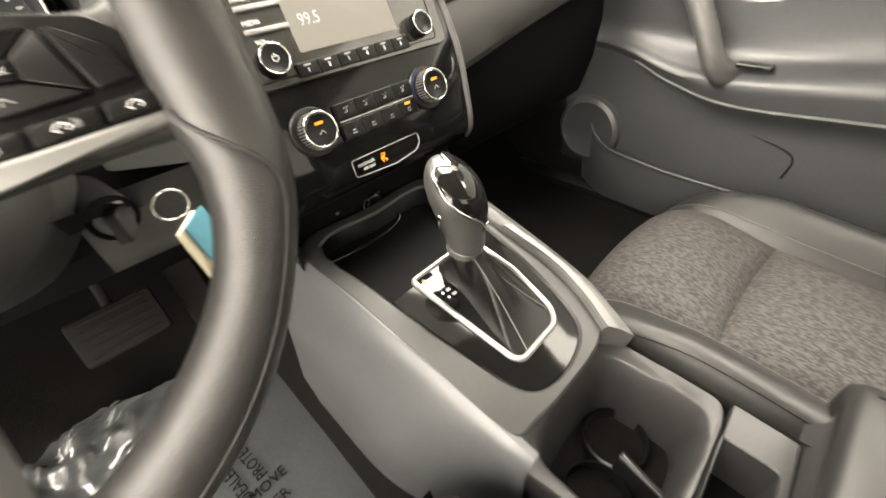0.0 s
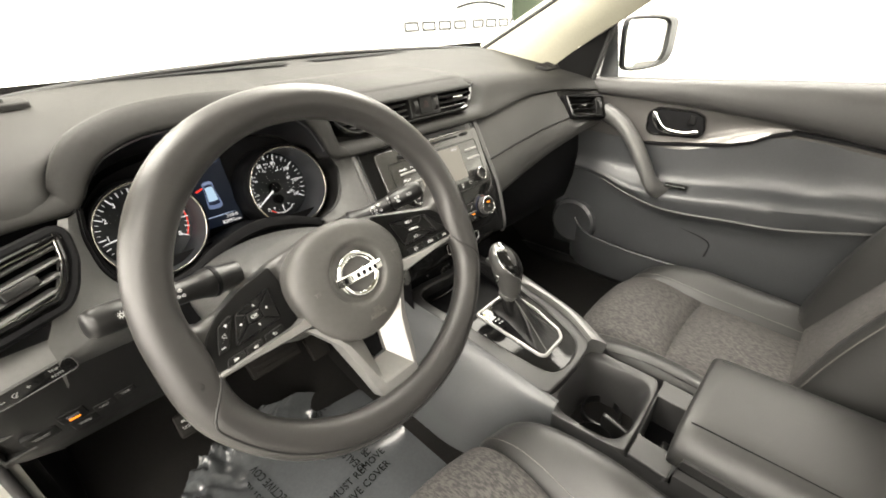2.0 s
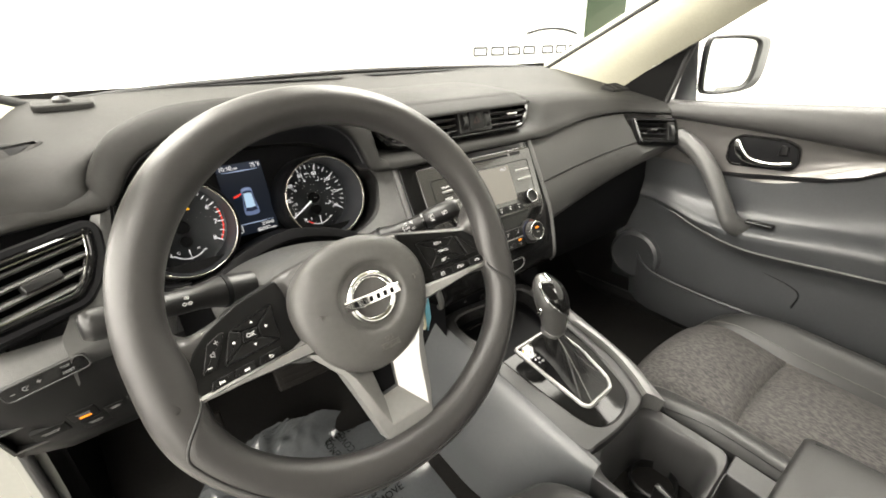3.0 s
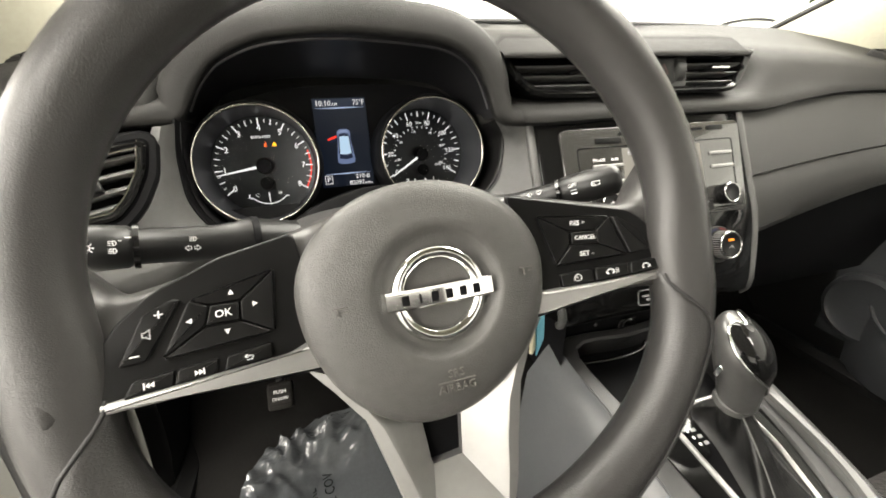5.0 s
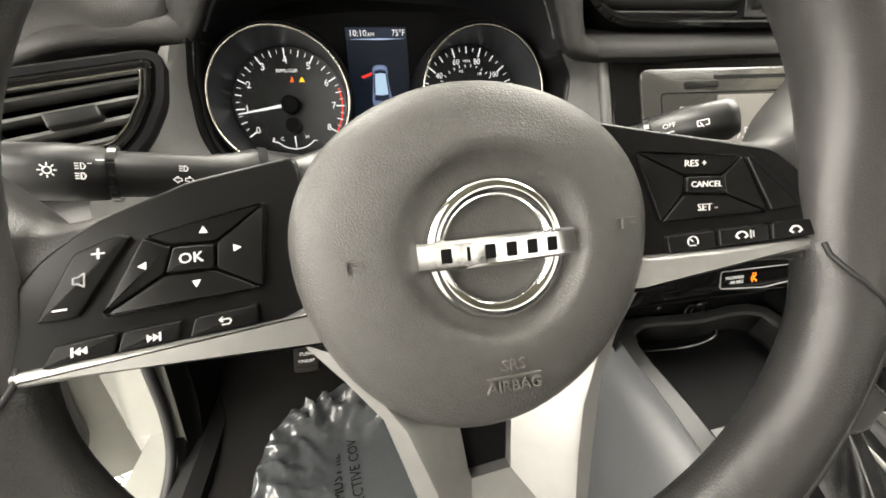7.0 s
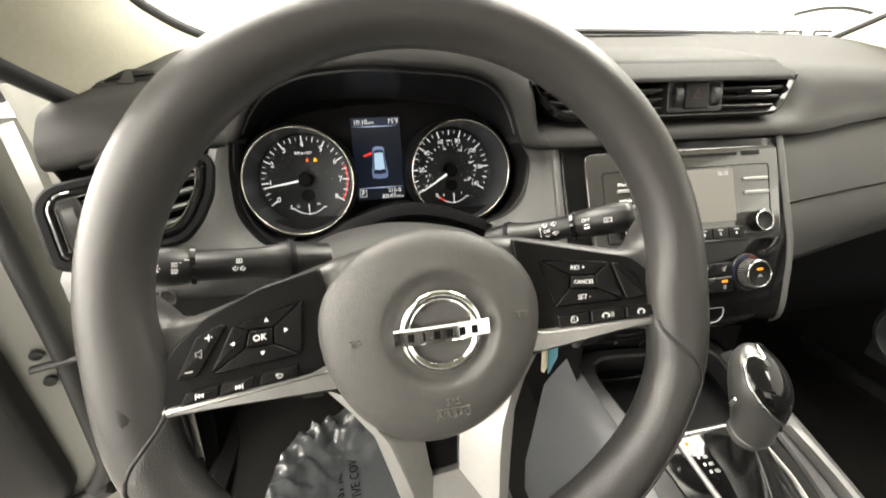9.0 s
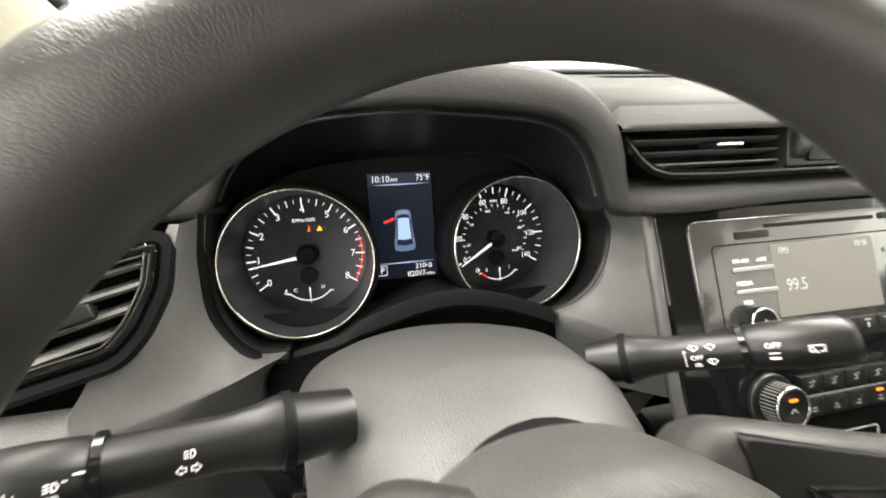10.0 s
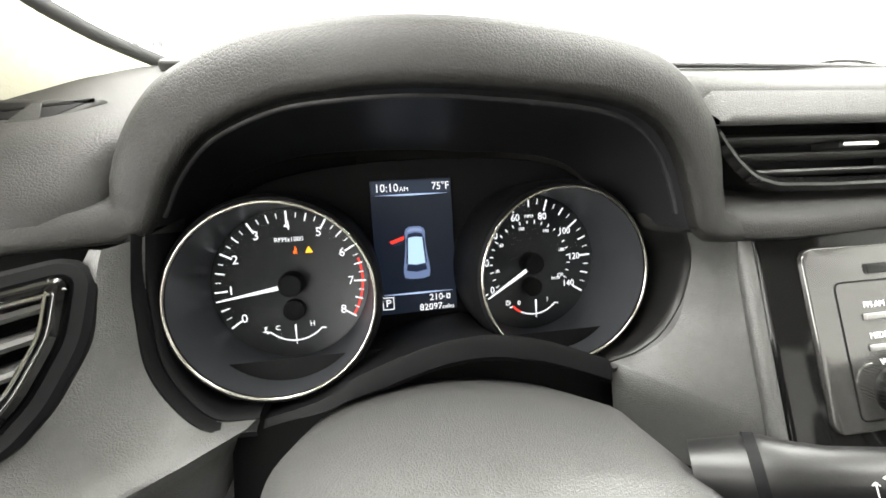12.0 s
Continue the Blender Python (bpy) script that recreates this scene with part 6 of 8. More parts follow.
def sp(u, v, w=0.0):
    return SP @ Vector((u, v, w))


# top round the shifter
outer = spline([(-0.112, 0.13), (-0.108, 0.02), (-0.100, -0.09), (-0.092, -0.19), (-0.060, -0.2025), (0.0, -0.2045), (0.062, -0.1985), (0.090, -0.175), (0.106, -0.09), (0.112, 0.02), (0.112, 0.13), (0.0, 0.135)], 4, True)
inner = spline([(-0.090, 0.115), (-0.082, 0.02), (-0.066, -0.09), (-0.052, -0.160), (-0.032, -0.187), (0.012, -0.191), (0.054, -0.176), (0.074, -0.140), (0.090, -0.06), (0.096, 0.02), (0.094, 0.115), (0.0, 0.118)], 4, True)
frame_ring("shifter_surround", outer, inner, -0.03, 0.004, M_CONS, cons, 0.003, "charcoal console top").matrix_basis = SP
plate("pocket_floor", inset(inner, 0.0006), -0.06, -0.034, M_SHADE, cons, 0.001, "black floor of the open pocket").matrix_basis = SP
loft("pocket_wall", [[(p.x, p.y, w) for p in inner] for w in (0.0, -0.036)], M_SHADE, cons, "black pocket wall", closed_u=True).matrix_basis = SP
low_part = [p for p in inset(inner, 0.0006) if p.y < 0.012]
plate("gloss_panel", low_part, -0.02, 0.0015, M_GLOSSLOW, cons, 0.001, "gloss black shifter panel").matrix_basis = SP
# raised right rail with a satin cap
rin = spline([(0.106, 0.10), (0.1060, 0.0056), (0.1085, -0.089), (0.094, -0.150), (0.0745, -0.1930)], 5)
rout = spline([(0.134, 0.10), (0.1320, -0.0197), (0.1240, -0.1323), (0.108, -0.185), (0.0935, -0.2218)], 5)
rows = [[(a.x, a.y, -0.04), (a.x, a.y, 0.008), (a.x + 0.003, a.y, 0.012), (mix(a.x, b.x, 0.5), mix(a.y, b.y, 0.5), 0.0145), (b.x - 0.003, b.y, 0.012), (b.x, b.y, 0.008), (b.x + 0.006, b.y, -0.06)] for a, b in zip(rin, rout)]
loft("rail", rows, M_PANEL, cons, "padded console rail", 40, cap0=True, cap1=True).matrix_basis = SP
rows = [[(mix(a.x, b.x, 0.04), mix(a.y, b.y, 0.04), 0.0105), (mix(a.x, b.x, 0.08), mix(a.y, b.y, 0.08), 0.0150), (mix(a.x, b.x, 0.40), mix(a.y, b.y, 0.40), 0.0165), (mix(a.x, b.x, 0.48), mix(a.y, b.y, 0.48), 0.0130)] for a, b in list(zip(rin, rout))[6:]]
loft("rail_cap", rows, mat("rail_satin", (0.13, 0.13, 0.127), 0.42, 0.4, spots=0.06), cons, "satin silver strip on the rail", 40).matrix_basis = SP

# gear selector
sel = thing("gear_selector", "gear selector with silver and black knob and folded leather gaiter", "gear selector", SP)
ch = rounded([(-0.0445, 0.002), (0.067, 0.005), (0.0715, -0.068), (0.0600, -0.136), (0.0440, -0.154), (-0.0215, -0.157), (-0.0310, -0.146)], 0.010, 5)
frame_ring("chrome_frame", ch, inset(ch, 0.0065), 0.0, 0.0065, M_SILVER, sel, 0.0022, "satin chrome frame")
plate("frame_floor", inset(ch, 0.006), 0.001, 0.0022, M_SHADE, sel, 0.0002)
disp = plate("gear_display", rounded([(-0.0400, -0.004), (0.000, -0.003), (-0.006, -0.018), (-0.020, -0.060), (-0.0330, -0.062)], 0.004), 0.002, 0.0042, M_GLOSS, sel, 0.0006, "black gear position display")
for i, mm in enumerate((M_ORANGE, M_PRINT, M_PRINT, M_PRINT, M_PRINT)):
    plate("gear_mark", box2(-0.0335 + 0.0020 * i, -0.0140 - 0.0085 * i, -0.0305 + 0.0020 * i, -0.0105 - 0.0085 * i, 0.0005, 2), 0.0042, 0.0047, mm, disp, 0.0001)
    if i:
        plate("gear_mark", box2(-0.0265 + 0.0020 * i, -0.0145 - 0.0085 * i, -0.0205 + 0.0020 * i, -0.0105 - 0.0085 * i, 0.0005, 2), 0.0042, 0.0046, M_GREYPRINT, disp, 0.0001)
base = [p for p in inset(spline([(-0.004, -0.006), (0.058, -0.004), (0.0635, -0.068), (0.0535, -0.130), (0.039, -0.1455), (-0.016, -0.1485), (-0.0215, -0.12), (-0.008, -0.055)], 6, True), 0.0)]
TOPC = Vector((0.008, -0.031))
M_BOOT = mat("gaiter_leather", (0.005, 0.005, 0.005), 0.30, grain=("leather", 0.0022, 0.0002), spots=0.2, spec=0.35)
rows = []
for s in [k / 12 for k in range(13)]:
    row = []
    for j, p in enumerate(base):
        a = 2 * math.pi * j / len(base)
        c = Vector((0.026, -0.070)).lerp(TOPC, s)
        q = Vector((p.x, p.y))
        r = (q - Vector((0.026, -0.070)))
        k = mix(1.0, 0.0, smooth(0, 1, s ** 0.6) * 0.82)
        fold = 1 + 0.20 * math.sin(s * math.pi) * math.sin(3 * a + 4.5 * s + 0.6) + 0.05 * math.sin(s * math.pi) * math.sin(9 * a + 7 * s)
        tgt = Vector((math.cos(math.atan2(r.y, r.x)), math.sin(math.atan2(r.y, r.x)))) * 0.0185
        e = r.lerp(tgt, smooth(0, 1, s ** 0.48)) * fold
        row.append((c.x + e.x, c.y + e.y, 0.003 + 0.056 * s + 0.006 * math.sin(s * math.pi) * math.sin(2 * a + 1.0)))
    rows.append(row)
loft("gaiter", rows, M_BOOT, sel, "creased black leather gaiter", 80, closed_u=True)
tube("piping", [Vector(r[int(len(base) * 0.62) % len(base)]) + Vector((0, 0, 0.0008)) for r in rows], 0.0009, M_PANEL, sel, 6, label="gaiter seam")
tube("piping", [Vector(r[int(len(base) * 0.40) % len(base)]) + Vector((0, 0, 0.0008)) for r in rows], 0.0009, M_PANEL, sel, 6)
# knob: stacked oval sections leaning slightly forwards
KN = [(0.060, 0.0190, 0.0200, 0.0), (0.066, 0.0212, 0.0222, 0.001), (0.076, 0.0226, 0.0240, 0.005), (0.090, 0.0250, 0.0280, 0.012), (0.105, 0.0285, 0.0325, 0.019), (0.117, 0.0305, 0.0350, 0.024), (0.126, 0.0298, 0.0345, 0.027), (0.134, 0.0268, 0.0315, 0.029), (0.140, 0.0215, 0.0255, 0.031), (0.1435, 0.0135, 0.0160, 0.032), (0.145, 0.003, 0.004, 0.032)]
KN = [tuple(k) for k in spline([Vector(k) for k in KN], 3)]


def knob_point(k, q, out=0.0, up=0.0):
    w, a, b, dv = k
    x, y = (a + out) * math.cos(q), (b + out) * math.sin(q)
    # the upper face slopes down towards the rear
    drop = 0.27 * smooth(0.085, 0.14, w) * (0.42 * x - 0.91 * y)
    return (TOPC.x + 0.001 + x, TOPC.y + dv + y, w + up - drop)


rows = [[knob_point(k, 2 * math.pi * j / 36) for j in range(36)] for k in KN]
M_KNOB = mat("knob_satin", (0.085, 0.084, 0.082), 0.30, 0.4, spots=0.08)
loft("knob", rows, M_KNOB, sel, "satin grey knob", 60, closed_u=True, cap1=True)
lathe("collar", [(0.0190, 0.052), (0.0205, 0.054), (0.0205, 0.061), (0.0190, 0.063)], M_PANEL, sel, 32, c=(TOPC.x, TOPC.y))
# glossy cap over the top and the passenger side of the knob
CAP = KN[9:]
rows = []
for i, k in enumerate(CAP):
    half = radians(mix(14, 150, smooth(0, 0.95, i / (len(CAP) - 1)) ** 0.9))
    rows.append([knob_point(k, radians(-64) + half * (j / 12 - 1), 0.0012, 0.0008) for j in range(25)])
loft("knob_cap", rows, M_GLOSS, sel, "gloss black knob cap", 70)
edge = [r[0] for r in rows] + [r[-1] for r in rows[::-1]]
tube("cap_edge", [Vector(p) for p in edge], 0.0015, M_CHROME, sel, 8, closed=True, label="chrome edge of the cap")
plate("lock_button", rounded([(-0.003, -0.008), (0.003, -0.008), (0.003, 0.008), (-0.003, 0.008)], 0.002), 0, 0.003, M_CHROME, sel, 0.001).matrix_basis = Matrix(((0, 0, -1, TOPC.x - 0.0255), (1, 0, 0, TOPC.y + 0.018), (0, -1, 0, 0.098), (0, 0, 0, 1)))

# cup holder section, lying level
Z0 = 0.634
ZC = Matrix.Translation((0, 0, Z0))
outer = spline([(-0.090, -0.098), (-0.092, -0.15), (-0.084, -0.228), (-0.060, -0.2365), (0.02, -0.234), (0.095, -0.226), (0.106, -0.19), (0.103, -0.120), (0.082, -0.094), (0.0, -0.086)], 5, True)
inner = spline([(-0.066, -0.112), (-0.076, -0.150), (-0.074, -0.200), (-0.052, -0.2225), (0.0, -0.2255), (0.052, -0.2225), (0.083, -0.205), (0.083, -0.160), (0.070, -0.106), (0.0, -0.098)], 5, True)
rows = [[(p.x, p.y, -0.05) for p in outer], [(p.x, p.y, -0.004 + 0.18 * max(0, p.y + 0.14)) for p in outer], [(p.x, p.y, 0.18 * max(0, p.y + 0.14)) for p in inset(outer, 0.003)], [(p.x, p.y, 0.0 + 0.12 * max(0, p.y + 0.14)) for p in inset(inner, -0.004)],
        [(p.x, p.y, -0.004 + 0.1 * max(0, p.y + 0.14)) for p in inner], [(p.x, p.y, -0.03) for p in inset(inner, 0.004)], [(p.x, p.y, -0.062) for p in inset(inner, 0.010)], [(p.x, p.y, -0.110) for p in inset(inner, 0.012)]]
loft("cup_holder_rim", rows, M_CONS, cons, "charcoal cup holder surround", 45, closed_u=True).matrix_basis = ZC
plate("cup_floor", inset(inner, 0.004), -0.120, -0.108, M_SHADE, cons, 0.002).matrix_basis = ZC
for c in ((-0.032, -0.168), (0.040, -0.152)):
    lathe("cup_well", [(0.0375, -0.108), (0.0370, -0.080), (0.0345, -0.078), (0.0335, -0.100), (0.0, -0.1005)], M_PLASTIC, cons, 40, "round cup well", c).matrix_basis = ZC
plate("cup_divider", rounded([(-0.004, -0.030), (0.004, -0.030), (0.006, 0.024), (-0.006, 0.024)], 0.003), -0.108, -0.050, M_PLASTIC, cons, 0.004).matrix_basis = ZC @ pose(0.006, -0.190, 0, 0, 0, -12)
# coin tray
to = rounded([(-0.082, -0.300), (0.104, -0.288), (0.108, -0.230), (-0.080, -0.2405)], 0.004)
ti = rounded([(-0.036, -0.2870), (0.062, -0.2815), (0.064, -0.2335), (-0.034, -0.2415)], 0.006)
frame_ring("tray_rim", to, ti, -0.05, 0.0, M_CONS, cons, 0.0015, "charcoal tray surround", win=-0.07).matrix_basis = ZC
plate("tray_floor", inset(ti, -0.001), -0.075, -0.065, M_SHADE, cons, 0.001).matrix_basis = ZC
plate("tray_insert", rounded([(-0.012, -0.278), (0.030, -0.2755), (0.030, -0.266), (-0.012, -0.268)], 0.002), -0.066, -0.058, M_PLASTIC, cons, 0.002).matrix_basis = ZC
# console flank on the driver's side
top = [sp(-0.1245, 0.135), sp(-0.118, 0.070), sp(-0.108, -0.04), sp(-0.101, -0.127), sp(-0.097, -0.180), sp(-0.095, -0.222)]
rows = []
for i, p in enumerate(spline(top, 5)):
    s = i / 25
    rows.append([p + Vector((0.012, 0, 0.002)), p + Vector((0.004, 0, 0.004)), p, p + Vector((-0.010, 0, -0.012)), p + Vector((-0.022 * (1 - s) - 0.010, 0, -0.045 + 0.01 * s)), Vector((mix(-0.165, -0.105, smooth(0.3, 1, s)), p.y, mix(0.60, 0.585, s))), Vector((mix(-0.172, -0.110, smooth(0.3, 1, s)), p.y, 0.53)), Vector((mix(-0.165, -0.112, smooth(0.3, 1, s)), p.y, 0.42))])
M_FLANK = mat("flank_plastic", (0.072, 0.075, 0.078), 0.30, grain=("noise", 0.0015, 0.00006), spots=0.08)
loft("flank", rows, M_FLANK, cons, "smooth grey side panel of the console", 50)
rows = []
for i, p in enumerate(spline([sp(0.130, 0.135), sp(0.130, -0.02), sp(0.124, -0.13), sp(0.100, -0.22)], 6)):
    rows.append([p + Vector((-0.01, 0, 0)), p + Vector((0.004, 0, -0.012)), p + Vector((0.014, 0, -0.06)), Vector((0.15, p.y, 0.52)), Vector((0.15, p.y, 0.42))])
loft("flank", rows, M_PLASTIC, cons, "charcoal side panel of the console", 50)
# body under tray and armrest
for s in (-1, 1):
    x = -0.086 if s < 0 else 0.110
    rows = [[(x + s * 0.000, y, Z0 - 0.003 + dz), (x + s * 0.004, y, Z0 - 0.02), (x + s * 0.012, y, 0.55), (x + s * 0.014, y, 0.42)] for y, dz in ((-0.09, 0.006), (-0.14, 0.0), (-0.24, 0.0), (-0.31, 0.0), (-0.36, 0.016), (-0.70, 0.016))]
    loft("body_side", rows, M_CONS, cons, "charcoal console side", 50)
loft("armrest_base", [[(x, y, z) for x in (-0.088, 0.0, 0.142)] for y, z in ((-0.288, 0.62), (-0.298, 0.634), (-0.304, 0.660), (-0.31, 0.69), (-0.70, 0.69))], M_CONS, cons)
loft("base_ledge", [[(x, y, z) for x, z in ((-0.080, 0.662), (-0.092, 0.658), (-0.094, 0.648), (-0.090, 0.60))] for y in (-0.305, -0.35, -0.50, -0.70)], M_CONS, cons, "ledge below the armrest", 30)
# armrest lid
arm = thing("armrest", "padded charcoal vinyl armrest lid with sewn seams", "armrest")
SEC = [(-0.080, 0.664), (-0.083, 0.680), (-0.078, 0.698), (-0.064, 0.712), (-0.040, 0.720), (0.0, 0.7225), (0.05, 0.7235), (0.095, 0.7215), (0.122, 0.715), (0.138, 0.702), (0.144, 0.684), (0.142, 0.664)]
rows = []
for y, k, dz in ((-0.296, 0.80, -0.014), (-0.289, 0.90, -0.006), (-0.290, 0.97, 0.0), (-0.297, 1.0, 0.003), (-0.315, 1.0, 0.005), (-0.40, 1.0, 0.006), (-0.50, 1.0, 0.006), (-0.60, 1.0, 0.004), (-0.68, 0.99, 0.0), (-0.70, 0.9, -0.01)):
    rows.append([(0.03 + (x - 0.03) * mix(1, k, 0.5), y, 0.664 + (z - 0.664) * k + dz * (1 if z > 0.67 else 0)) for x, z in spline([Vector(p) for p in SEC], 3)])
loft("lid", rows, M_VINYL, arm, "padded vinyl lid", 60, cap0=True, cap1=True)
for x in (-0.046, 0.112):
    tube("seam", [(x, y, 0.7262 + (0.0 if x < 0 else 0.0) - (0.0022 if x < 0 else 0.004)) for y in (-0.302, -0.36, -0.45, -0.55, -0.66)], 0.0013, M_SHADE, arm, 6, label="sewn seam")

# ---- seats ----
def seat(cx, ztop, yfront, name, label, lean=20):
    t = thing(name, label, "car seat", group="front seats")
    L = 0.50
    seam = 0.215

    def insert_edge(d):
        """Half width of the cloth insert at a distance behind the front edge."""
        return 0.62 - 0.10 * smooth(0.02, 0.25, d) + 0.02 * smooth(0.3, 0.5, d)

    def surface(q, d):
        """A point of the cushion: q across from -1 to 1, d along from the front; below zero it rolls over the front."""
        e = insert_edge(max(d, 0))
        y = yfront - 0.045 * abs(q) ** 3.5 - d
        z = ztop - 0.05 * (d / L)
        roll = max(0.0, (0.115 - d) / 0.115)
        if d < 0.115:
            an = min(1.0, roll) * math.pi / 2
            y = yfront - 0.045 * abs(q) ** 3.5 - 0.115 + 0.115 * math.sin(an)
            z -= 0.095 * (1 - math.cos(an))
        if d < 0:
            z += d * 1.4
        rise = 0.042 * smooth(e - 0.05, e + 0.26, abs(q)) * smooth(-0.02, 0.2, d)
        side = -0.10 * max(0.0, (abs(q) - 0.80) / 0.20) ** 2.2
        x = q * 0.264
        crown = 0.022 * (1 - (q / e) ** 2) if abs(q) < e else 0.0
        puff = crown * (1 - math.exp(-((d - seam) / 0.045) ** 2))
        groove = -0.010 * math.exp(-(((abs(q) - e) * 0.252) / 0.006) ** 2)
        cross = -0.014 * math.exp(-((d - seam - 0.012 * q * q) / 0.008) ** 2) * (1 if abs(q) < e else 0)
        return Vector((cx + x, y, z + rise + side + puff + groove + cross))

    steps = [-0.05, -0.02, 0.0, 0.012, 0.025, 0.04, 0.055, 0.07, 0.085, 0.10, 0.12, 0.14, 0.16, 0.18, 0.195, 0.205, seam]
    rear = [seam, 0.225, 0.235, 0.25, 0.275, 0.31, 0.35, 0.40, 0.45, 0.49]
    for ds, nm in ((steps, "front_pad"), (rear, "rear_pad")):
        rows = []
        for d in ds:
            e = insert_edge(max(d, 0))
            rows.append([surface(e * (2 * j / 28 - 1), d + 0.012 * (e * (2 * j / 28 - 1)) ** 2 * (1 if d == seam else 0)) for j in range(29)])
        loft(nm, rows, M_CLOTH, t, "dark patterned cloth pad", 75)
    for s in (-1, 1):
        rows = []
        for d in steps + rear[1:]:
            e = insert_edge(max(d, 0))
            row = [surface(s * mix(e, 1.0, (j / 16)), d) for j in range(17)]
            row += [row[-1] + Vector((0.002 * s, 0, -0.04)), row[-1] + Vector((-0.004 * s, 0, -0.09))]
            rows.append(row)
        loft("bolster", rows, M_VINYL, t, "smooth black bolster", 75)
        tube("stitching", [r[2] + Vector((0, 0, 0.0004)) for r in rows[3:]], 0.0007, M_EMBOSS, t, 5, label="grey stitching")
        tube("stitching", [Vector(r[11]) + Vector((0, 0, 0.0002)) for r in rows[5:]], 0.0009, M_SHADE, t, 5, label="sewn seam of the bolster")
    loft("base", [[(cx - 0.23, y, z), (cx + 0.23, y, z)] for y, z in ((yfront, ztop - 0.12), (yfront - 0.01, ztop - 0.16), (yfront - 0.05, ztop - 0.20), (yfront - L, ztop - 0.2))], M_PLASTIC, t)
    for s in (-1, 1):
        rows = [[(cx + s * 0.238, y, ztop - 0.09), (cx + s * 0.246, y, ztop - 0.12), (cx + s * 0.246, y, ztop - 0.19), (cx + s * 0.23, y, ztop - 0.21)] for y in (yfront - 0.05, yfront - 0.25, yfront - L + 0.02)]
        loft("side_cover", rows, M_PLASTIC, t, "plastic side cover", 40)
    # backrest
    hinge = Vector((0, yfront - L + 0.02, ztop - 0.04))
    ln = radians(lean)
    up, fw = Vector((0, -math.sin(ln), math.cos(ln))), Vector((0, math.cos(ln), math.sin(ln)))
    H = 0.58
    rows = []
    for i in range(16):
        s = i / 15
        rows.append([])
        for j in range(13):
            q = j / 12 * 2 - 1
            wide = 0.150 - 0.02 * s
            p = hinge + up * (s * H) + fw * (0.055 + 0.02 * math.sin(math.pi * s) * (1 - q * q) - 0.03 * s)
            rows[-1].append((cx + q * wide, p.y, p.z))
    loft("back_pad", rows, M_CLOTH, t, "dark patterned cloth back", 70)
    for s in (-1, 1):
        rows = []
        for i in range(16):
            q = i / 15
            p = hinge + up * (q * H)
            wide = 0.148 - 0.02 * q
            hgt = 0.055 + 0.045 * math.sin(math.pi * min(1, q * 0.9 + 0.12))
            prof = [(wide, 0.045), (wide + 0.006, 0.058 - 0.03 * q), (wide + 0.030, hgt), (wide + 0.065, hgt + 0.008), (wide + 0.092, hgt - 0.02), (wide + 0.10, 0.02), (wide + 0.09, -0.06)]
            rows.append([(cx + s * a, (p + fw * b).y, (p + fw * b).z) for a, b in spline([Vector(c) for c in prof], 3)])
        loft("back_bolster", rows, M_VINYL, t, "smooth black bolster", 60, cap0=True, cap1=True)
        tube("stitching", [Vector(r[10]) + fw * 0.001 for r in rows], 0.0008, M_EMBOSS, t, 5)
    rows = [[(cx + a, (hinge + up * h + fw * b).y, (hinge + up * h + fw * b).z) for a, b in ((-0.24, 0.0), (-0.22, -0.07), (0.22, -0.07), (0.24, 0.0))] for h in (-0.02, 0.2, 0.4, 0.6)]
    loft("back_shell", rows, M_PLASTIC, t, "", 50)
    rows = []
    for i in range(9):
        a = 2 * math.pi * i / 8
        rows.append([(cx + q * 0.125, (hinge + up * (0.70 + 0.08 * math.sin(a)) + fw * (0.02 + 0.045 * math.cos(a))).y, (hinge + up * (0.70 + 0.08 * math.sin(a)) + fw * (0.02 + 0.045 * math.cos(a))).z) for q in (-1, -0.9, 0, 0.9, 1)])
    loft("headrest", rows, M_CLOTH, t, "padded headrest", 60)
    for s in (-1, 1):
        a, b = hinge + up * 0.55 + fw * 0.0, hinge + up * 0.66 + fw * 0.01
        tube("headrest_post", [(cx + s * 0.06, a.y, a.z), (cx + s * 0.06, b.y, b.z)], 0.006, M_CHROME, t, 10)
    return t


seat(0.395, 0.585, 0.030, "passenger_car_seat", "front passenger seat in dark patterned cloth with smooth black bolsters", 22)
seat(-0.385, 0.690, -0.040, "driver_car_seat", "driver seat in dark patterned cloth with smooth black bolsters", 22)
bk = thing("seat_belt_buckle", "black seat belt buckle with a red release button", "seat belt buckle", basis((-0.098, -0.385, 0.60), 40, -10))
plate("housing", rounded([(-0.016, -0.06), (0.016, -0.06), (0.018, 0.02), (-0.018, 0.02)], 0.005), -0.010, 0.010, M_PLASTIC, bk, 0.003)
M_REDPLASTIC = mat("red_plastic", (0.55, 0.03, 0.03), 0.35, spots=0.05)
plate("release_button", rounded([(-0.014, -0.006), (0.014, -0.006), (0.015, 0.0215), (-0.015, 0.0215)], 0.003), 0.004, 0.0125, M_REDPLASTIC, bk, 0.002, "red release button")

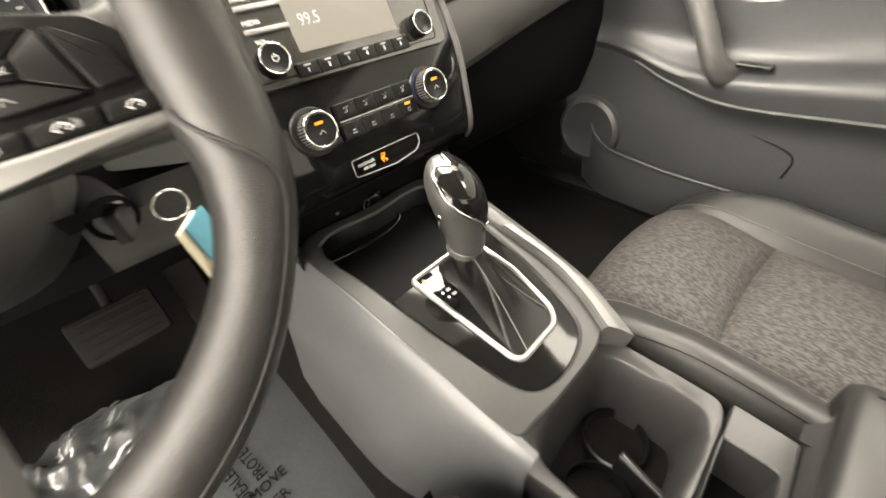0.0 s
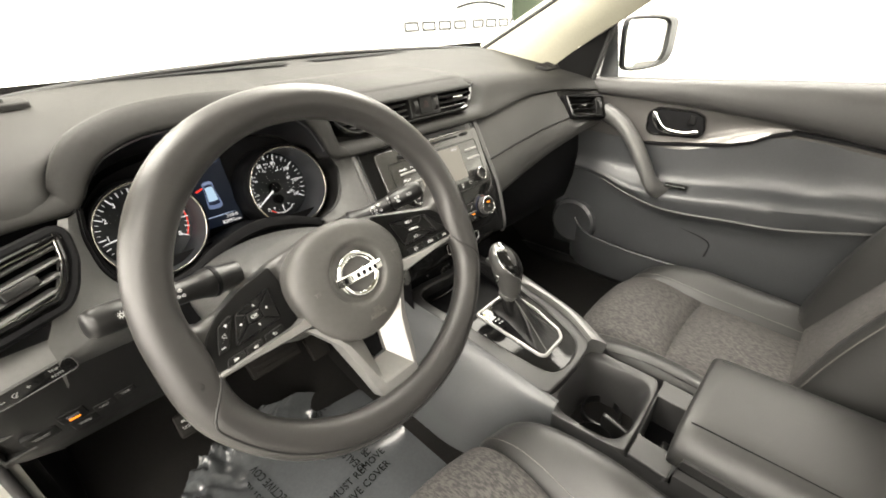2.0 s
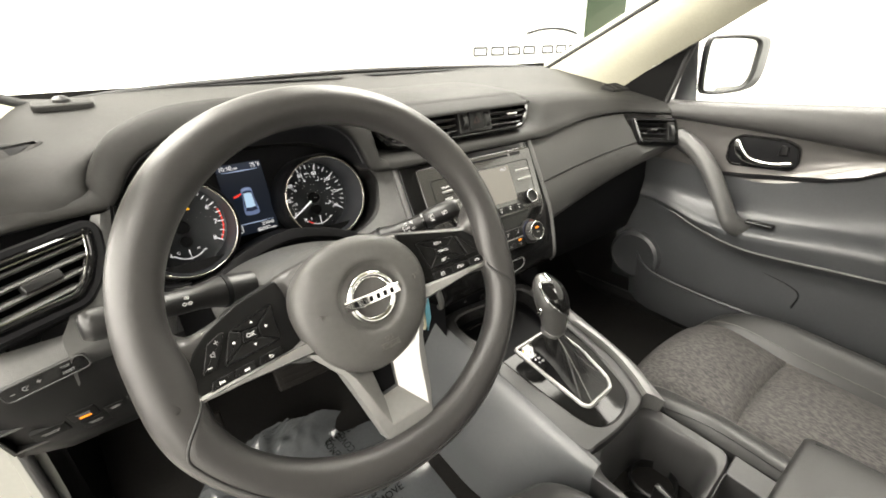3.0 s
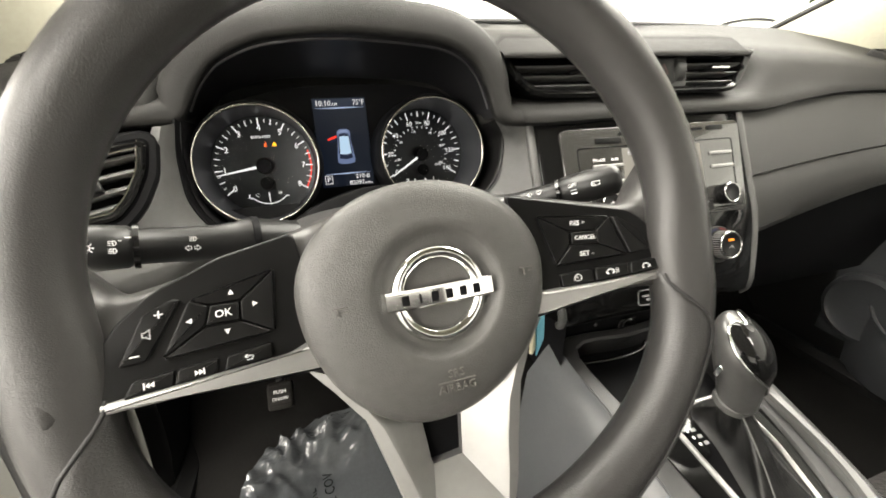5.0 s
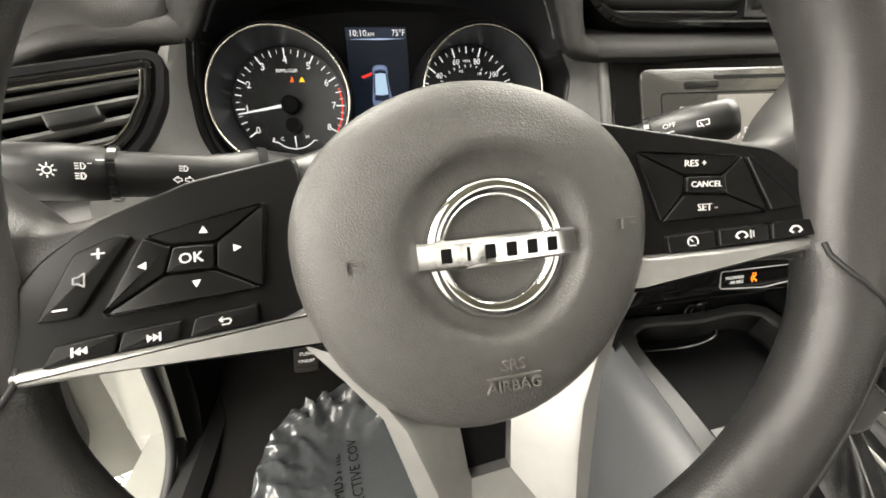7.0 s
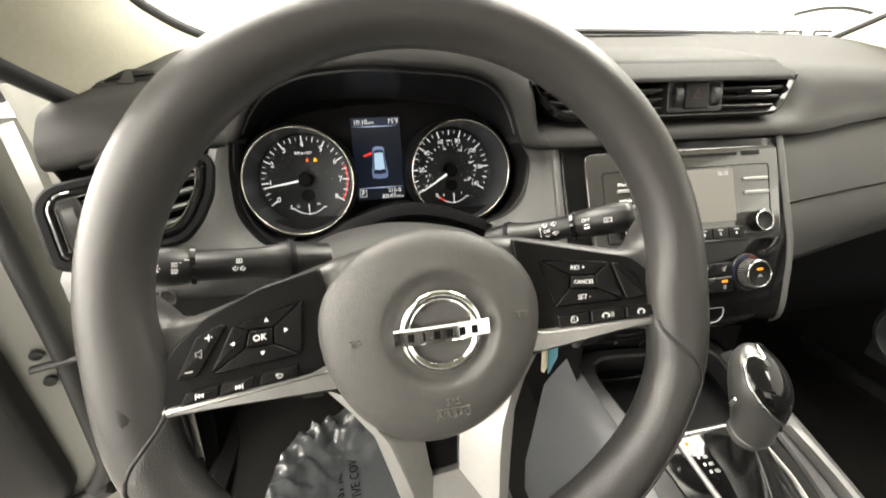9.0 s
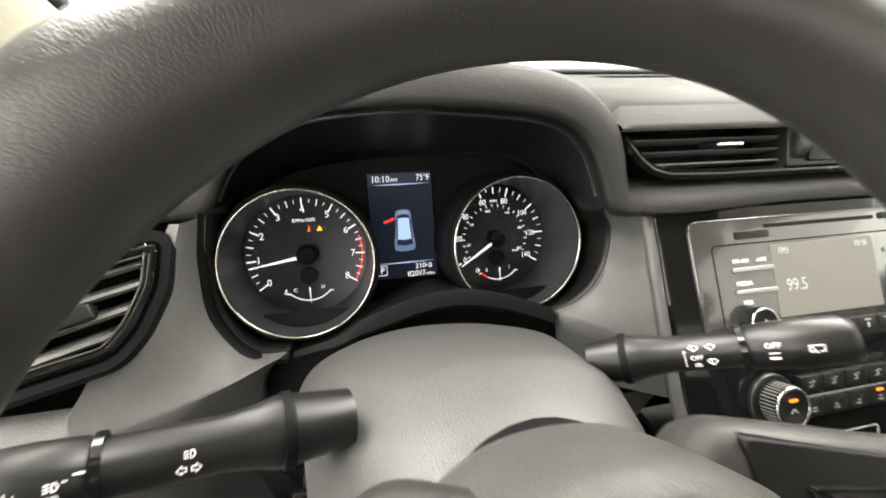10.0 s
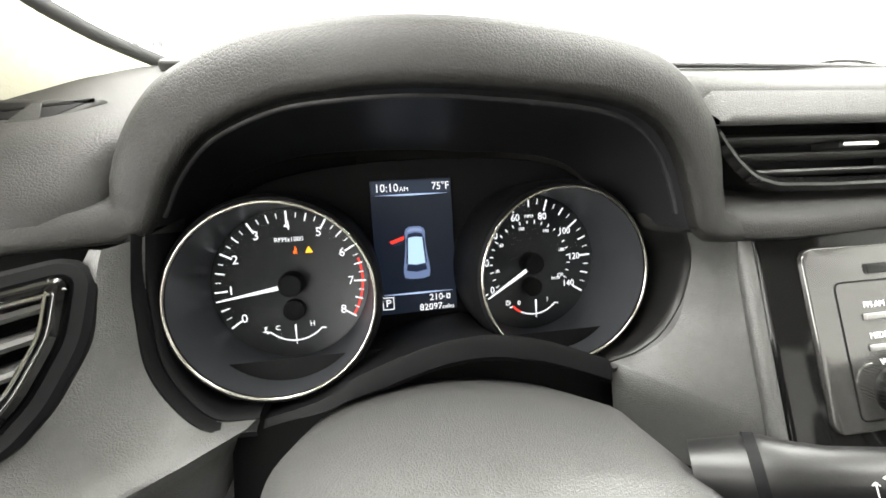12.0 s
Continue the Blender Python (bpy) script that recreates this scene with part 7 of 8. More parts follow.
# ---- passenger door ----
pd = thing("passenger_door", "closed passenger door with grey trim panel, pull handle and armrest", "car door")
DSEC = {
    # y: outline from the window ledge down, as (distance from the centre line, height)
    0.36: [(0.79, 1.078), (0.745, 1.082), (0.722, 1.076), (0.712, 1.062), (0.712, 1.045), (0.722, 1.034), (0.730, 1.00), (0.730, 0.955), (0.727, 0.92), (0.728, 0.88), (0.728, 0.84), (0.722, 0.815), (0.715, 0.803), (0.722, 0.79), (0.727, 0.73), (0.73, 0.62), (0.73, 0.50)],
    0.24: [(0.79, 1.074), (0.735, 1.078), (0.710, 1.072), (0.700, 1.058), (0.701, 1.042), (0.713, 1.033), (0.722, 1.00), (0.722, 0.955), (0.719, 0.92), (0.722, 0.88), (0.724, 0.84), (0.712, 0.818), (0.702, 0.804), (0.713, 0.79), (0.720, 0.73), (0.724, 0.62), (0.726, 0.50)],
    0.10: [(0.79, 1.073), (0.738, 1.077), (0.713, 1.070), (0.703, 1.052), (0.706, 1.030), (0.722, 1.020), (0.732, 0.985), (0.730, 0.935), (0.725, 0.905), (0.728, 0.86), (0.728, 0.82), (0.700, 0.785), (0.686, 0.768), (0.700, 0.745), (0.712, 0.70), (0.718, 0.62), (0.722, 0.50)],
    -0.02: [(0.79, 1.073), (0.742, 1.077), (0.717, 1.069), (0.706, 1.048), (0.710, 1.020), (0.726, 1.008), (0.736, 0.975), (0.733, 0.925), (0.726, 0.895), (0.726, 0.85), (0.720, 0.810), (0.692, 0.786), (0.670, 0.768), (0.680, 0.728), (0.706, 0.69), (0.712, 0.62), (0.718, 0.50)],
    -0.20: [(0.79, 1.073), (0.745, 1.078), (0.720, 1.066), (0.706, 1.040), (0.708, 1.000), (0.728, 0.984), (0.736, 0.974), (0.733, 0.960), (0.724, 0.946), (0.730, 0.87), (0.722, 0.822), (0.690, 0.806), (0.664, 0.788), (0.674, 0.738), (0.700, 0.70), (0.706, 0.62), (0.712, 0.50)],
    -0.30: [(0.79, 1.072), (0.746, 1.077), (0.720, 1.064), (0.705, 1.034), (0.705, 0.985), (0.726, 0.967), (0.731, 0.962), (0.729, 0.956), (0.722, 0.949), (0.729, 0.87), (0.720, 0.825), (0.688, 0.811), (0.662, 0.795), (0.674, 0.745), (0.698, 0.70), (0.704, 0.62), (0.711, 0.50)],
    -0.45: [(0.79, 1.071), (0.748, 1.076), (0.722, 1.062), (0.705, 1.028), (0.704, 0.960), (0.722, 0.941), (0.726, 0.936), (0.724, 0.931), (0.718, 0.925), (0.716, 0.87), (0.708, 0.842), (0.690, 0.824), (0.672, 0.810), (0.680, 0.775), (0.696, 0.70), (0.702, 0.62), (0.710, 0.50)],
    -0.95: [(0.79, 1.07), (0.748, 1.075), (0.722, 1.060), (0.705, 1.02), (0.704, 0.915), (0.720, 0.895), (0.724, 0.890), (0.722, 0.885), (0.718, 0.88), (0.714, 0.85), (0.708, 0.83), (0.692, 0.815), (0.675, 0.80), (0.682, 0.77), (0.696, 0.70), (0.702, 0.62), (0.710, 0.50)],
}


def door_skin(s, name, lo, hi, material, parent, label, off=0.0):
    ys = sorted(DSEC, reverse=True)
    cols = []
    for i in range(lo, hi):
        cols.append(spline([(s * (DSEC[y][i][0] - off), y, DSEC[y][i][1]) for y in ys], 6))
    fine = [spline([c[j] for c in cols], 3) for j in range(len(cols[0]))]
    return loft(name, fine, material, parent, label, 40)


door_skin(1, "upper_roll", 0, 6, M_LEDGE, pd, "soft dark grey window ledge")
M_SPEAR = mat("patterned_silver_trim", (0.13, 0.125, 0.12), 0.16, 0.5, spots=0.03)
door_skin(1, "bright_trim", 5, 9, M_SPEAR, pd, "glossy grey trim spear")
door_skin(1, "middle_panel", 8, 12, M_DOOR, pd, "padded grey middle panel")
door_skin(1, "armrest_roll", 11, 14, M_DOOR, pd, "grey armrest")
door_skin(1, "lower_panel", 13, 17, M_DOOR, pd, "hard grey lower door panel")
# dark groove below the trim; its run along the window ledge is shadow as black strip
rows = [[(0.7275 - 0.0005 * k, y, z) for k, z in ((0, z0 + 0.006), (14, z0 + 0.003), (14, z0 - 0.003), (0, z0 - 0.006))] for y, z0 in ((0.12, 0.900), (0.04, 0.903), (-0.05, 0.912), (-0.12, 0.919), (-0.17, 0.933), (-0.21, 0.953), (-0.25, 0.966), (-0.35, 0.953), (-0.45, 0.934), (-0.70, 0.910))]
loft("trim_groove", rows, M_SHADE, pd, "dark groove under the trim", 40)
# highlight along the panel step, built as a thin paler bar
tube("armrest_seam", spline([(0.704, 0.19, 0.778), (0.699, 0.10, 0.7445), (0.679, -0.02, 0.7275), (0.673, -0.20, 0.7375), (0.673, -0.30, 0.7445), (0.679, -0.45, 0.7745)], 5), 0.0035, M_PANEL, pd, 8, label="raised edge below the armrest")
# pull handle
path = spline([(0.700, 0.205, 0.985), (0.690, 0.150, 0.960), (0.676, 0.100, 0.915), (0.664, 0.060, 0.860), (0.662, 0.030, 0.808), (0.676, 0.012, 0.785), (0.700, 0.0, 0.778), (0.735, -0.006, 0.778)], 5)
tube("pull_handle", path, [0.034 - 0.014 * i / (len(path) - 1) for i in range(len(path))], M_PANEL, pd, 16, label="dark grey pull handle", flat=0.7, up=(0, 1, 0.2))
# release handle in its cup
hm = Matrix(((0, 0, -0.9, 0.727), (-0.88, 0, 0, 0.0135), (0, 1.1, 0, 0.966), (0, 0, 0, 1)))
cup = rounded([(-0.088, -0.022), (-0.070, -0.036), (0.072, -0.034), (0.088, -0.018), (0.080, 0.020), (0.050, 0.032), (-0.060, 0.036), (-0.086, 0.020)], 0.012)
rh = frame_ring("release_cup", cup, inset(cup, 0.006), -0.01, 0.004, M_GLOSS, pd, 0.002, "gloss black release cup", win=-0.004)
rh.matrix_basis = hm
plate("cup_back", inset(cup, 0.005), -0.006, 0.0004, M_SHADE, rh, 0.0002)
lev = spline([Vector(p) for p in ((-0.072, 0.020), (-0.058, 0.024), (-0.046, 0.008), (-0.020, -0.012), (0.030, -0.018), (0.068, -0.012), (0.070, -0.022), (0.030, -0.029), (-0.030, -0.026), (-0.060, -0.010))], 4, True)
plate("release_lever", lev, 0.002, 0.012, M_CHROME, rh, 0.004, "chrome release lever")
plate("lock_tab", rounded([(0.036, -0.002), (0.058, -0.002), (0.056, 0.018), (0.040, 0.020)], 0.003), 0.0, 0.007, M_KEY, rh, 0.002)
# lower pocket line, speaker hump and window switch
tube("pocket_seam", spline([(0.7185, 0.20, 0.755), (0.7155, 0.10, 0.715), (0.7105, -0.05, 0.675), (0.7080, -0.12, 0.658), (0.7078, -0.145, 0.640), (0.7085, -0.14, 0.600)], 5), 0.0022, M_SHADE, pd, 8, label="dark pocket seam")
rows = []
for r, h in ((0.085, 0.0), (0.080, 0.018), (0.070, 0.024), (0.064, 0.020), (0.0, 0.018)):
    rows.append([(0.726 - h, 0.28 + r * math.cos(2 * math.pi * k / 32), 0.60 + r * math.sin(2 * math.pi * k / 32)) for k in range(32)])
loft("speaker_cover", rows, M_DOOR, pd, "round speaker cover", 40, closed_u=True)
plate("window_switch", rounded([(-0.03, -0.012), (0.03, -0.012), (0.03, 0.012), (-0.03, 0.012)], 0.004), 0, 0.006, M_GLOSS, pd, 0.002).matrix_basis = Matrix(((0, 1, 0, 0.692), (-1, 0, 0, -0.03), (0, 0, 1, 0.797), (0, 0, 0, 1)))
tube("map_pocket", spline([(0.722, 0.285, 0.640), (0.700, 0.255, 0.600), (0.680, 0.20, 0.578), (0.672, 0.10, 0.568), (0.672, 0.0, 0.563), (0.676, -0.2, 0.56)], 5), 0.004, M_DOOR, pd, 10, label="lip of the door pocket")
loft("pocket_front", [[(x + 0.002, y, z), (x, y, 0.50), (x + 0.012, y, 0.44)] for x, y, z in ((0.725, 0.29, 0.62), (0.700, 0.255, 0.598), (0.680, 0.20, 0.576), (0.672, 0.10, 0.566), (0.672, -0.3, 0.56), (0.675, -0.95, 0.56))], M_DOOR, pd, "front of the door pocket", 60)
loft("outer_skin", [[(0.80, y, z) for z in (0.25, 0.6, 1.07)] for y in (0.6, 0.0, -1.0)], M_BODY, pd, "white painted outer skin")
# corner sail, window post and glass
SAIL = [(0.652, 0.385, 1.105), (0.700, 0.264, 1.078), (0.702, 0.214, 1.217), (0.672, 0.200, 1.216), (0.664, 0.29, 1.163)]
link("corner_sail", SAIL + [(x + 0.035, y + 0.004, z) for x, y, z in SAIL], [(0, 1, 2, 3, 4), (1, 6, 7, 2), (0, 5, 6, 1), (3, 2, 7, 8), (4, 3, 8, 9), (0, 4, 9, 5)], M_PLASTIC, pd, "black corner trim")
tube("window_post", [(0.712, 0.262, 1.07), (0.708, 0.236, 1.15), (0.704, 0.212, 1.222)], 0.008, M_RUBBER, pd, 10, label="black window post")
tube("window_frame", [(0.704, 0.212, 1.222), (0.690, 0.10, 1.283), (0.684, -0.05, 1.36), (0.660, -0.22, 1.47)], 0.008, M_RUBBER, pd, 10, label="black window frame")
wg = link("side_glass", [(0.745, 0.25, 1.06), (0.75, -0.95, 1.06), (0.66, -0.9, 1.47), (0.665, -0.15, 1.43), (0.715, 0.13, 1.28)], [(0, 1, 2, 3, 4)], M_GLASS, pd, "clear side window")
wg.visible_shadow = False

# door mirror
mir = thing("door_mirror", "grey door mirror with bright glass on the passenger door", "door mirror")
M_MIRROR = mat("mirror_glass", (0.92, 0.93, 0.93), 0.02, 1.0)
mm = basis((0.882, 0.184, 1.160), 2, -26)
mo = spline([Vector(p) for p in ((-0.082, 0.062), (-0.04, 0.073), (0.04, 0.070), (0.080, 0.056), (0.084, 0.020), (0.074, -0.040), (0.040, -0.066), (-0.03, -0.074), (-0.076, -0.068), (-0.086, -0.03))], 5, True)
mi = inset(mo, 0.007)
frame_ring("housing_edge", mo, mi, -0.012, 0.008, M_PLASTIC, mir, 0.004, "dark housing edge", win=0.0).matrix_basis = mm
plate("mirror_glass", inset(mi, -0.001), -0.004, 0.001, M_MIRROR, mir, 0.0005, "mirror glass").matrix_basis = mm
rows = [[(p.x * k + du, p.y * k, w) for p in mo] for k, du, w in ((1.0, 0.0, 0.004), (1.03, 0.020, -0.008), (1.04, 0.055, -0.025), (1.0, 0.085, -0.05), (0.85, 0.095, -0.075), (0.4, 0.085, -0.10))]
loft("housing", rows, M_DOOR, mir, "grey mirror housing", 60, closed_u=True, cap1=True).matrix_basis = mm
FOOT = [(0.760, 0.268, 1.050), (0.758, 0.242, 1.213), (0.760, 0.226, 1.222), (0.760, 0.200, 1.050)]
link("foot", FOOT + [(x + 0.05, y + 0.03, z) for x, y, z in FOOT], [(0, 1, 2, 3), (0, 1, 5, 4), (1, 2, 6, 5), (2, 3, 7, 6), (0, 3, 7, 4), (4, 5, 6, 7)], M_DOOR, mir, "grey mirror foot")

# ---- driver door, swung wide open ----
dd = thing("driver_door", "wide open driver door with dark inner panel and white edge", "car door")
DR = [(0.515, 1.06), (0.47, 1.05), (0.455, 1.0), (0.465, 0.88), (0.425, 0.83), (0.42, 0.78), (0.455, 0.72), (0.462, 0.52), (0.468, 0.42), (0.475, 0.37), (0.485, 0.33), (0.497, 0.29), (0.515, 0.262)]
rows = []
for x, k, cut in ((-1.040, 0.1, 1.0), (-1.046, 0.55, 1.0), (-1.058, 0.9, 1.0), (-1.075, 1.0, 0.9), (-1.15, 1.0, 0.25), (-1.4, 1.0, 0.0), (-1.9, 1.0, 0.0)):
    rows.append([(x - 0.10 * cut * (max(0.0, 0.39 - z) / 0.128) ** 2, 0.515 - (0.515 - y) * k, z) for y, z in DR])
loft("inner_panel", rows, M_PLASTIC, dd, "dark inner door panel", 40)
loft("armrest_recess", [[(x, 0.4195, z0), (x, 0.4185, z0 - 0.05 * k), (x, 0.4185, z0 - 0.10 * k)] for x, z0, k in ((-1.09, 0.79, 0.2), (-1.12, 0.81, 0.8), (-1.3, 0.82, 1.0), (-1.7, 0.82, 1.0))], M_SHADE, dd, "dark recess of the door pull", 40)
loft("door_edge", [[(-2.0, 0.518, z), (-1.0, 0.518, z), (-0.945, 0.520, z), (-0.925, 0.535, z), (-0.920, 0.60, z)] for z in (0.25, 0.5, 0.8, 1.06)], M_BODY, dd, "white painted door edge", 40)
loft("outer_skin", [[(x, 0.66, z) for z in (0.25, 0.7, 1.06)] for x in (-0.92, -1.4, -2.0)], M_BODY, dd)
loft("door_foot", [[(x, y, 0.25) for y in (0.518, 0.66)] for x in (-0.92, -2.0)], M_BODY, dd)
tube("door_seal", spline([(-0.960, 0.499, 1.06), (-0.964, 0.499, 0.85), (-0.967, 0.499, 0.67), (-0.974, 0.499, 0.55), (-0.981, 0.499, 0.44), (-0.985, 0.499, 0.40), (-0.998, 0.499, 0.370), (-1.022, 0.499, 0.340), (-1.08, 0.499, 0.315), (-1.9, 0.499, 0.305)], 5), 0.016, M_RUBBER, dd, 10, label="black rubber door seal")
tube("check_strap", [(-0.87, 0.480, 0.658), (-0.95, 0.490, 0.660), (-1.012, 0.490, 0.660)], 0.010, M_RUBBER, dd, 10, label="black door check strap", flat=0.6)
for z in (0.675, 0.615):
    lathe("clip", [(0.010, 0.0), (0.010, 0.008), (0.0, 0.009)], M_RUBBER, dd, 12, "black trim clip").matrix_basis = basis((-1.004, 0.516, z), 0)
tube("window_frame", [(-0.94, 0.53, 1.06), (-0.955, 0.54, 1.14), (-1.15, 0.55, 1.30), (-1.9, 0.55, 1.48)], 0.022, M_RUBBER, dd, 10, label="black window frame")
HINGE = Vector((-0.93, 0.505, 0))
dd.matrix_basis = Matrix.Translation(HINGE) @ Matrix.Rotation(radians(20), 4, "Z") @ Matrix.Translation(-HINGE)
dm = thing("driver_door_mirror", "dark driver door mirror on the open door", "door mirror")
rows = [[(-0.99 + w, 0.62 + 0.06 * k * math.cos(2 * math.pi * j / 20), 1.12 + 0.045 * k * math.sin(2 * math.pi * j / 20)) for j in range(20)] for w, k in ((-0.10, 0.9), (-0.06, 1.0), (-0.01, 0.95), (0.03, 0.7), (0.045, 0.2))]
loft("housing", rows, M_DOOR, dm, "grey housing", 60, closed_u=True, cap0=True, cap1=True)
# ---- driver's footwell ----
kick = [[(x, mix(y0, 0.72, k), z) for z, y0 in ((0.42, 0.330), (0.46, 0.362), (0.50, 0.382), (0.56, 0.394), (0.65, 0.400), (0.8, 0.412), (0.95, 0.425))] for k, x in ((0, -0.750), (0.02, -0.740), (0.06, -0.735), (0.12, -0.733), (0.14, -0.728), (0.4, -0.725), (1, -0.72))]
tagged(loft("kick_panel", kick, M_PLASTIC), "black plastic kick panel beside the footwell", "trim", kind="structure")
kick = [[(0.735, y, z) for z in (0.42, 0.6, 0.8, 0.95)] for y in (0.28, 0.36, 0.6, 0.72)]
tagged(loft("kick_panel", kick, M_PLASTIC), "black plastic kick panel beside the passenger footwell", "trim", kind="structure")
jamb = [[(-0.738, y - 0.07, z), (-0.757, y - 0.08, z), (-0.775, y - 0.03, z), (-0.80, y, z), (-0.86, y + 0.01, z), (-0.885, y + 0.03, z), (-0.89, y + 0.12, z)] for y, z in ((0.44, 0.42), (0.47, 0.60), (0.49, 0.80), (0.49, 1.00), (0.47, 1.12))]
tagged(loft("door_jamb", jamb, M_BODY), "white painted door opening", "door opening", kind="structure")
for z in (0.62, 0.90):
    h = new("hinge")
    h.parent = dd
    tube("hinge_pin", [(-0.875, 0.475, z - 0.03), (-0.875, 0.475, z + 0.03)], 0.009, M_BODY, h, 12)
    link("hinge_leaf", [(-0.86, 0.478, z - 0.025), (-0.80, 0.470, z - 0.025), (-0.80, 0.470, z + 0.025), (-0.86, 0.478, z + 0.025), (-0.86, 0.50, z - 0.025), (-0.80, 0.50, z - 0.025), (-0.80, 0.50, z + 0.025), (-0.86, 0.50, z + 0.025)], [(0, 1, 2, 3), (0, 1, 5, 4), (1, 2, 6, 5), (2, 3, 7, 6), (3, 0, 4, 7)], M_BODY, h)
    for dx in (-0.835, -0.815):
        lathe("bolt", [(0.006, 0.0), (0.006, 0.004), (0.0, 0.005)], M_SILVER, h, 6).matrix_basis = basis((dx, 0.471, z), 0)
tagged(tube("door_seal", spline([(-0.752, 0.28, 0.435), (-0.752, 0.325, 0.450), (-0.752, 0.358, 0.480), (-0.752, 0.378, 0.53), (-0.752, 0.386, 0.60), (-0.754, 0.402, 0.80), (-0.755, 0.42, 1.0), (-0.75, 0.43, 1.10)], 5), 0.008, M_RUBBER, n=10), "black rubber door seal", "seal", kind="structure")

mat_t = thing("floor_cover", "clear plastic floor cover with black printed warning", "floor cover")
M_FILM = mat("plastic_film", (0.056, 0.060, 0.063), 0.12, spots=0.1, coat=0.35)
rows = []
rng = random.Random(4)
for i in range(90):
    y = mix(0.04, 0.438, i / 89)
    row = []
    for j in range(90):
        bow = (1 - (max(y - 0.2, 0) / 0.245) ** 4) ** 0.25
        x = mix(-0.187 - 0.425 * bow, -0.187, j / 89)
        rim_near = max(smooth(0.30, 0.0, j / 89) * smooth(0.12, 0.27, y), smooth(0.35, 0.43, y) * smooth(0.75, 0.40, j / 89))
        crumple = smooth(0.36, 0.05, j / 89) * 1.2 * smooth(0.15, 0.27, y) + smooth(0.34, 0.42, y) * smooth(0.70, 0.35, j / 89)
        n = noise.noise(Vector((x * 22, y * 22, 0))) * 0.016 + noise.noise(Vector((x * 60, y * 60, 3))) * 0.008
        z = FLOOR + 0.006 + 0.0012 * noise.noise(Vector((x * 9, y * 9, 7))) + 0.035 * rim_near + crumple * (0.020 + 0.5 * n - 0.015 * abs(noise.noise(Vector((x * 30, y * 30, 9)))) - 0.009 * abs(noise.noise(Vector((x * 75, y * 60, 2)))))
        row.append((x, y, z))
    rows.append(row)
loft("film", rows, M_FILM, mat_t, "glossy grey plastic film, crumpled at its edge", 80)
M_INK = mat("black_ink", (0.003, 0.003, 0.003), 0.7, spec=0.08)
for x, y, turn, lines in ((-0.365, 0.160, 5, ("DEALER MUST REMOVE", "PROTECTIVE COVER")), (-0.312, 0.290, 97, ("DEALER MUST REMOVE", "PROTECTIVE COVER")), (-0.478, 0.285, 97, ("DEALER MUST REMOVE", "PROTECTIVE COVER")), (-0.25, 0.40, 5, ("DEALER MUST REMOVE", "PROTECTIVE COVER"))):
    for q, s in enumerate(lines):
        text(s, 0.0245, M_INK, mat_t, (0, 0.015 - 0.030 * q, 0), m=Matrix.Translation((x, y, FLOOR + 0.0112)) @ pose(0, 0, 0, 0, 0, turn), squeeze=0.85)

M_PEDAL = mat("pedal_rubber", (0.010, 0.009, 0.008), 0.7, spots=0.3, spec=0.15)
for nm, c, w, h, lab in (("brake_pedal", (-0.335, 0.47, 0.595), 0.060, 0.038, "black ribbed rubber brake pedal"), ("parking_brake_pedal", (-0.532, 0.42, 0.580), 0.022, 0.024, "small black parking brake pedal")):
    p = thing(nm, lab, "pedal", basis(c, 42, 0))
    plate("pad", rounded([(-w, -h), (w, -h), (w, h), (-w, h)], 0.008), -0.012, 0.0, M_PEDAL, p, 0.004)
    for k in range(5):
        plate("rib", rounded([(-w * 0.8, -h * 0.75 + k * h * 0.36), (w * 0.8, -h * 0.75 + k * h * 0.36), (w * 0.8, -h * 0.62 + k * h * 0.36), (-w * 0.8, -h * 0.62 + k * h * 0.36)], 0.001), -0.001, 0.002, M_PEDAL, p, 0.0006)
    tube("arm", [(0, 0.01, -0.012), (0, 0.12, -0.05), (0, 0.24, -0.02)], 0.008, M_RUBBER, p, 10)
    if nm[0] == "p":
        text("PUSH", 0.009, M_PRINT, p, (0, 0.006, 0.0025))
        text("ON/OFF", 0.0075, M_PRINT, p, (0, -0.006, 0.0025))
ap = thing("accelerator_pedal", "narrow black accelerator pedal", "pedal", basis((-0.225, 0.50, 0.56), 40, 0))
plate("pad", rounded([(-0.024, -0.065), (0.024, -0.065), (0.024, 0.065), (-0.024, 0.065)], 0.008), -0.012, 0.0, M_PEDAL, ap, 0.004)

# ---- switches low on the driver's side ----
bar = thing("switch_bar", "gloss black bar of dimmer and trip switches", "switch panel", basis((-0.636, 0.2005, 0.9215), -2, 0, 10))
sb = rounded([(-0.037, -0.0085), (0.036, -0.0085), (0.036, 0.0085), (-0.037, 0.0085)], 0.006)
plate("bar_face", sb, -0.004, 0.0030, M_GLOSSLOW, bar, 0.001)
frame_ring("bright_edge", inset(sb, -0.0012), inset(sb, 0.0004), 0.0, 0.0032, M_CONS, bar, 0.0006)
strokes("minus", [((-0.0018, 0), (0.0018, 0))], 0.0007, M_DIMPRINT, bar, (-0.029, -0.001, 0.0031))
strokes("plus", [((-0.0018, 0), (0.0018, 0)), ((0, -0.0018), (0, 0.0018))], 0.0007, M_DIMPRINT, bar, (-0.006, 0.001, 0.0031))
strokes("dimmer", chain(arc((0, 0), 0.0024, 60, 300, 8)) + [((0.0, -0.001), (0.003, 0.002))], 0.0007, M_DIMPRINT, bar, (-0.018, -0.0005, 0.0031))
text("TRIP", 0.0044, M_DIMPRINT, bar, (0.018, 0.0034, 0.0031))
text("RESET", 0.0044, M_DIMPRINT, bar, (0.018, -0.0034, 0.0031))
LOWM = basis((-0.63, 0.2245, 0.842), -24, 0, 3)
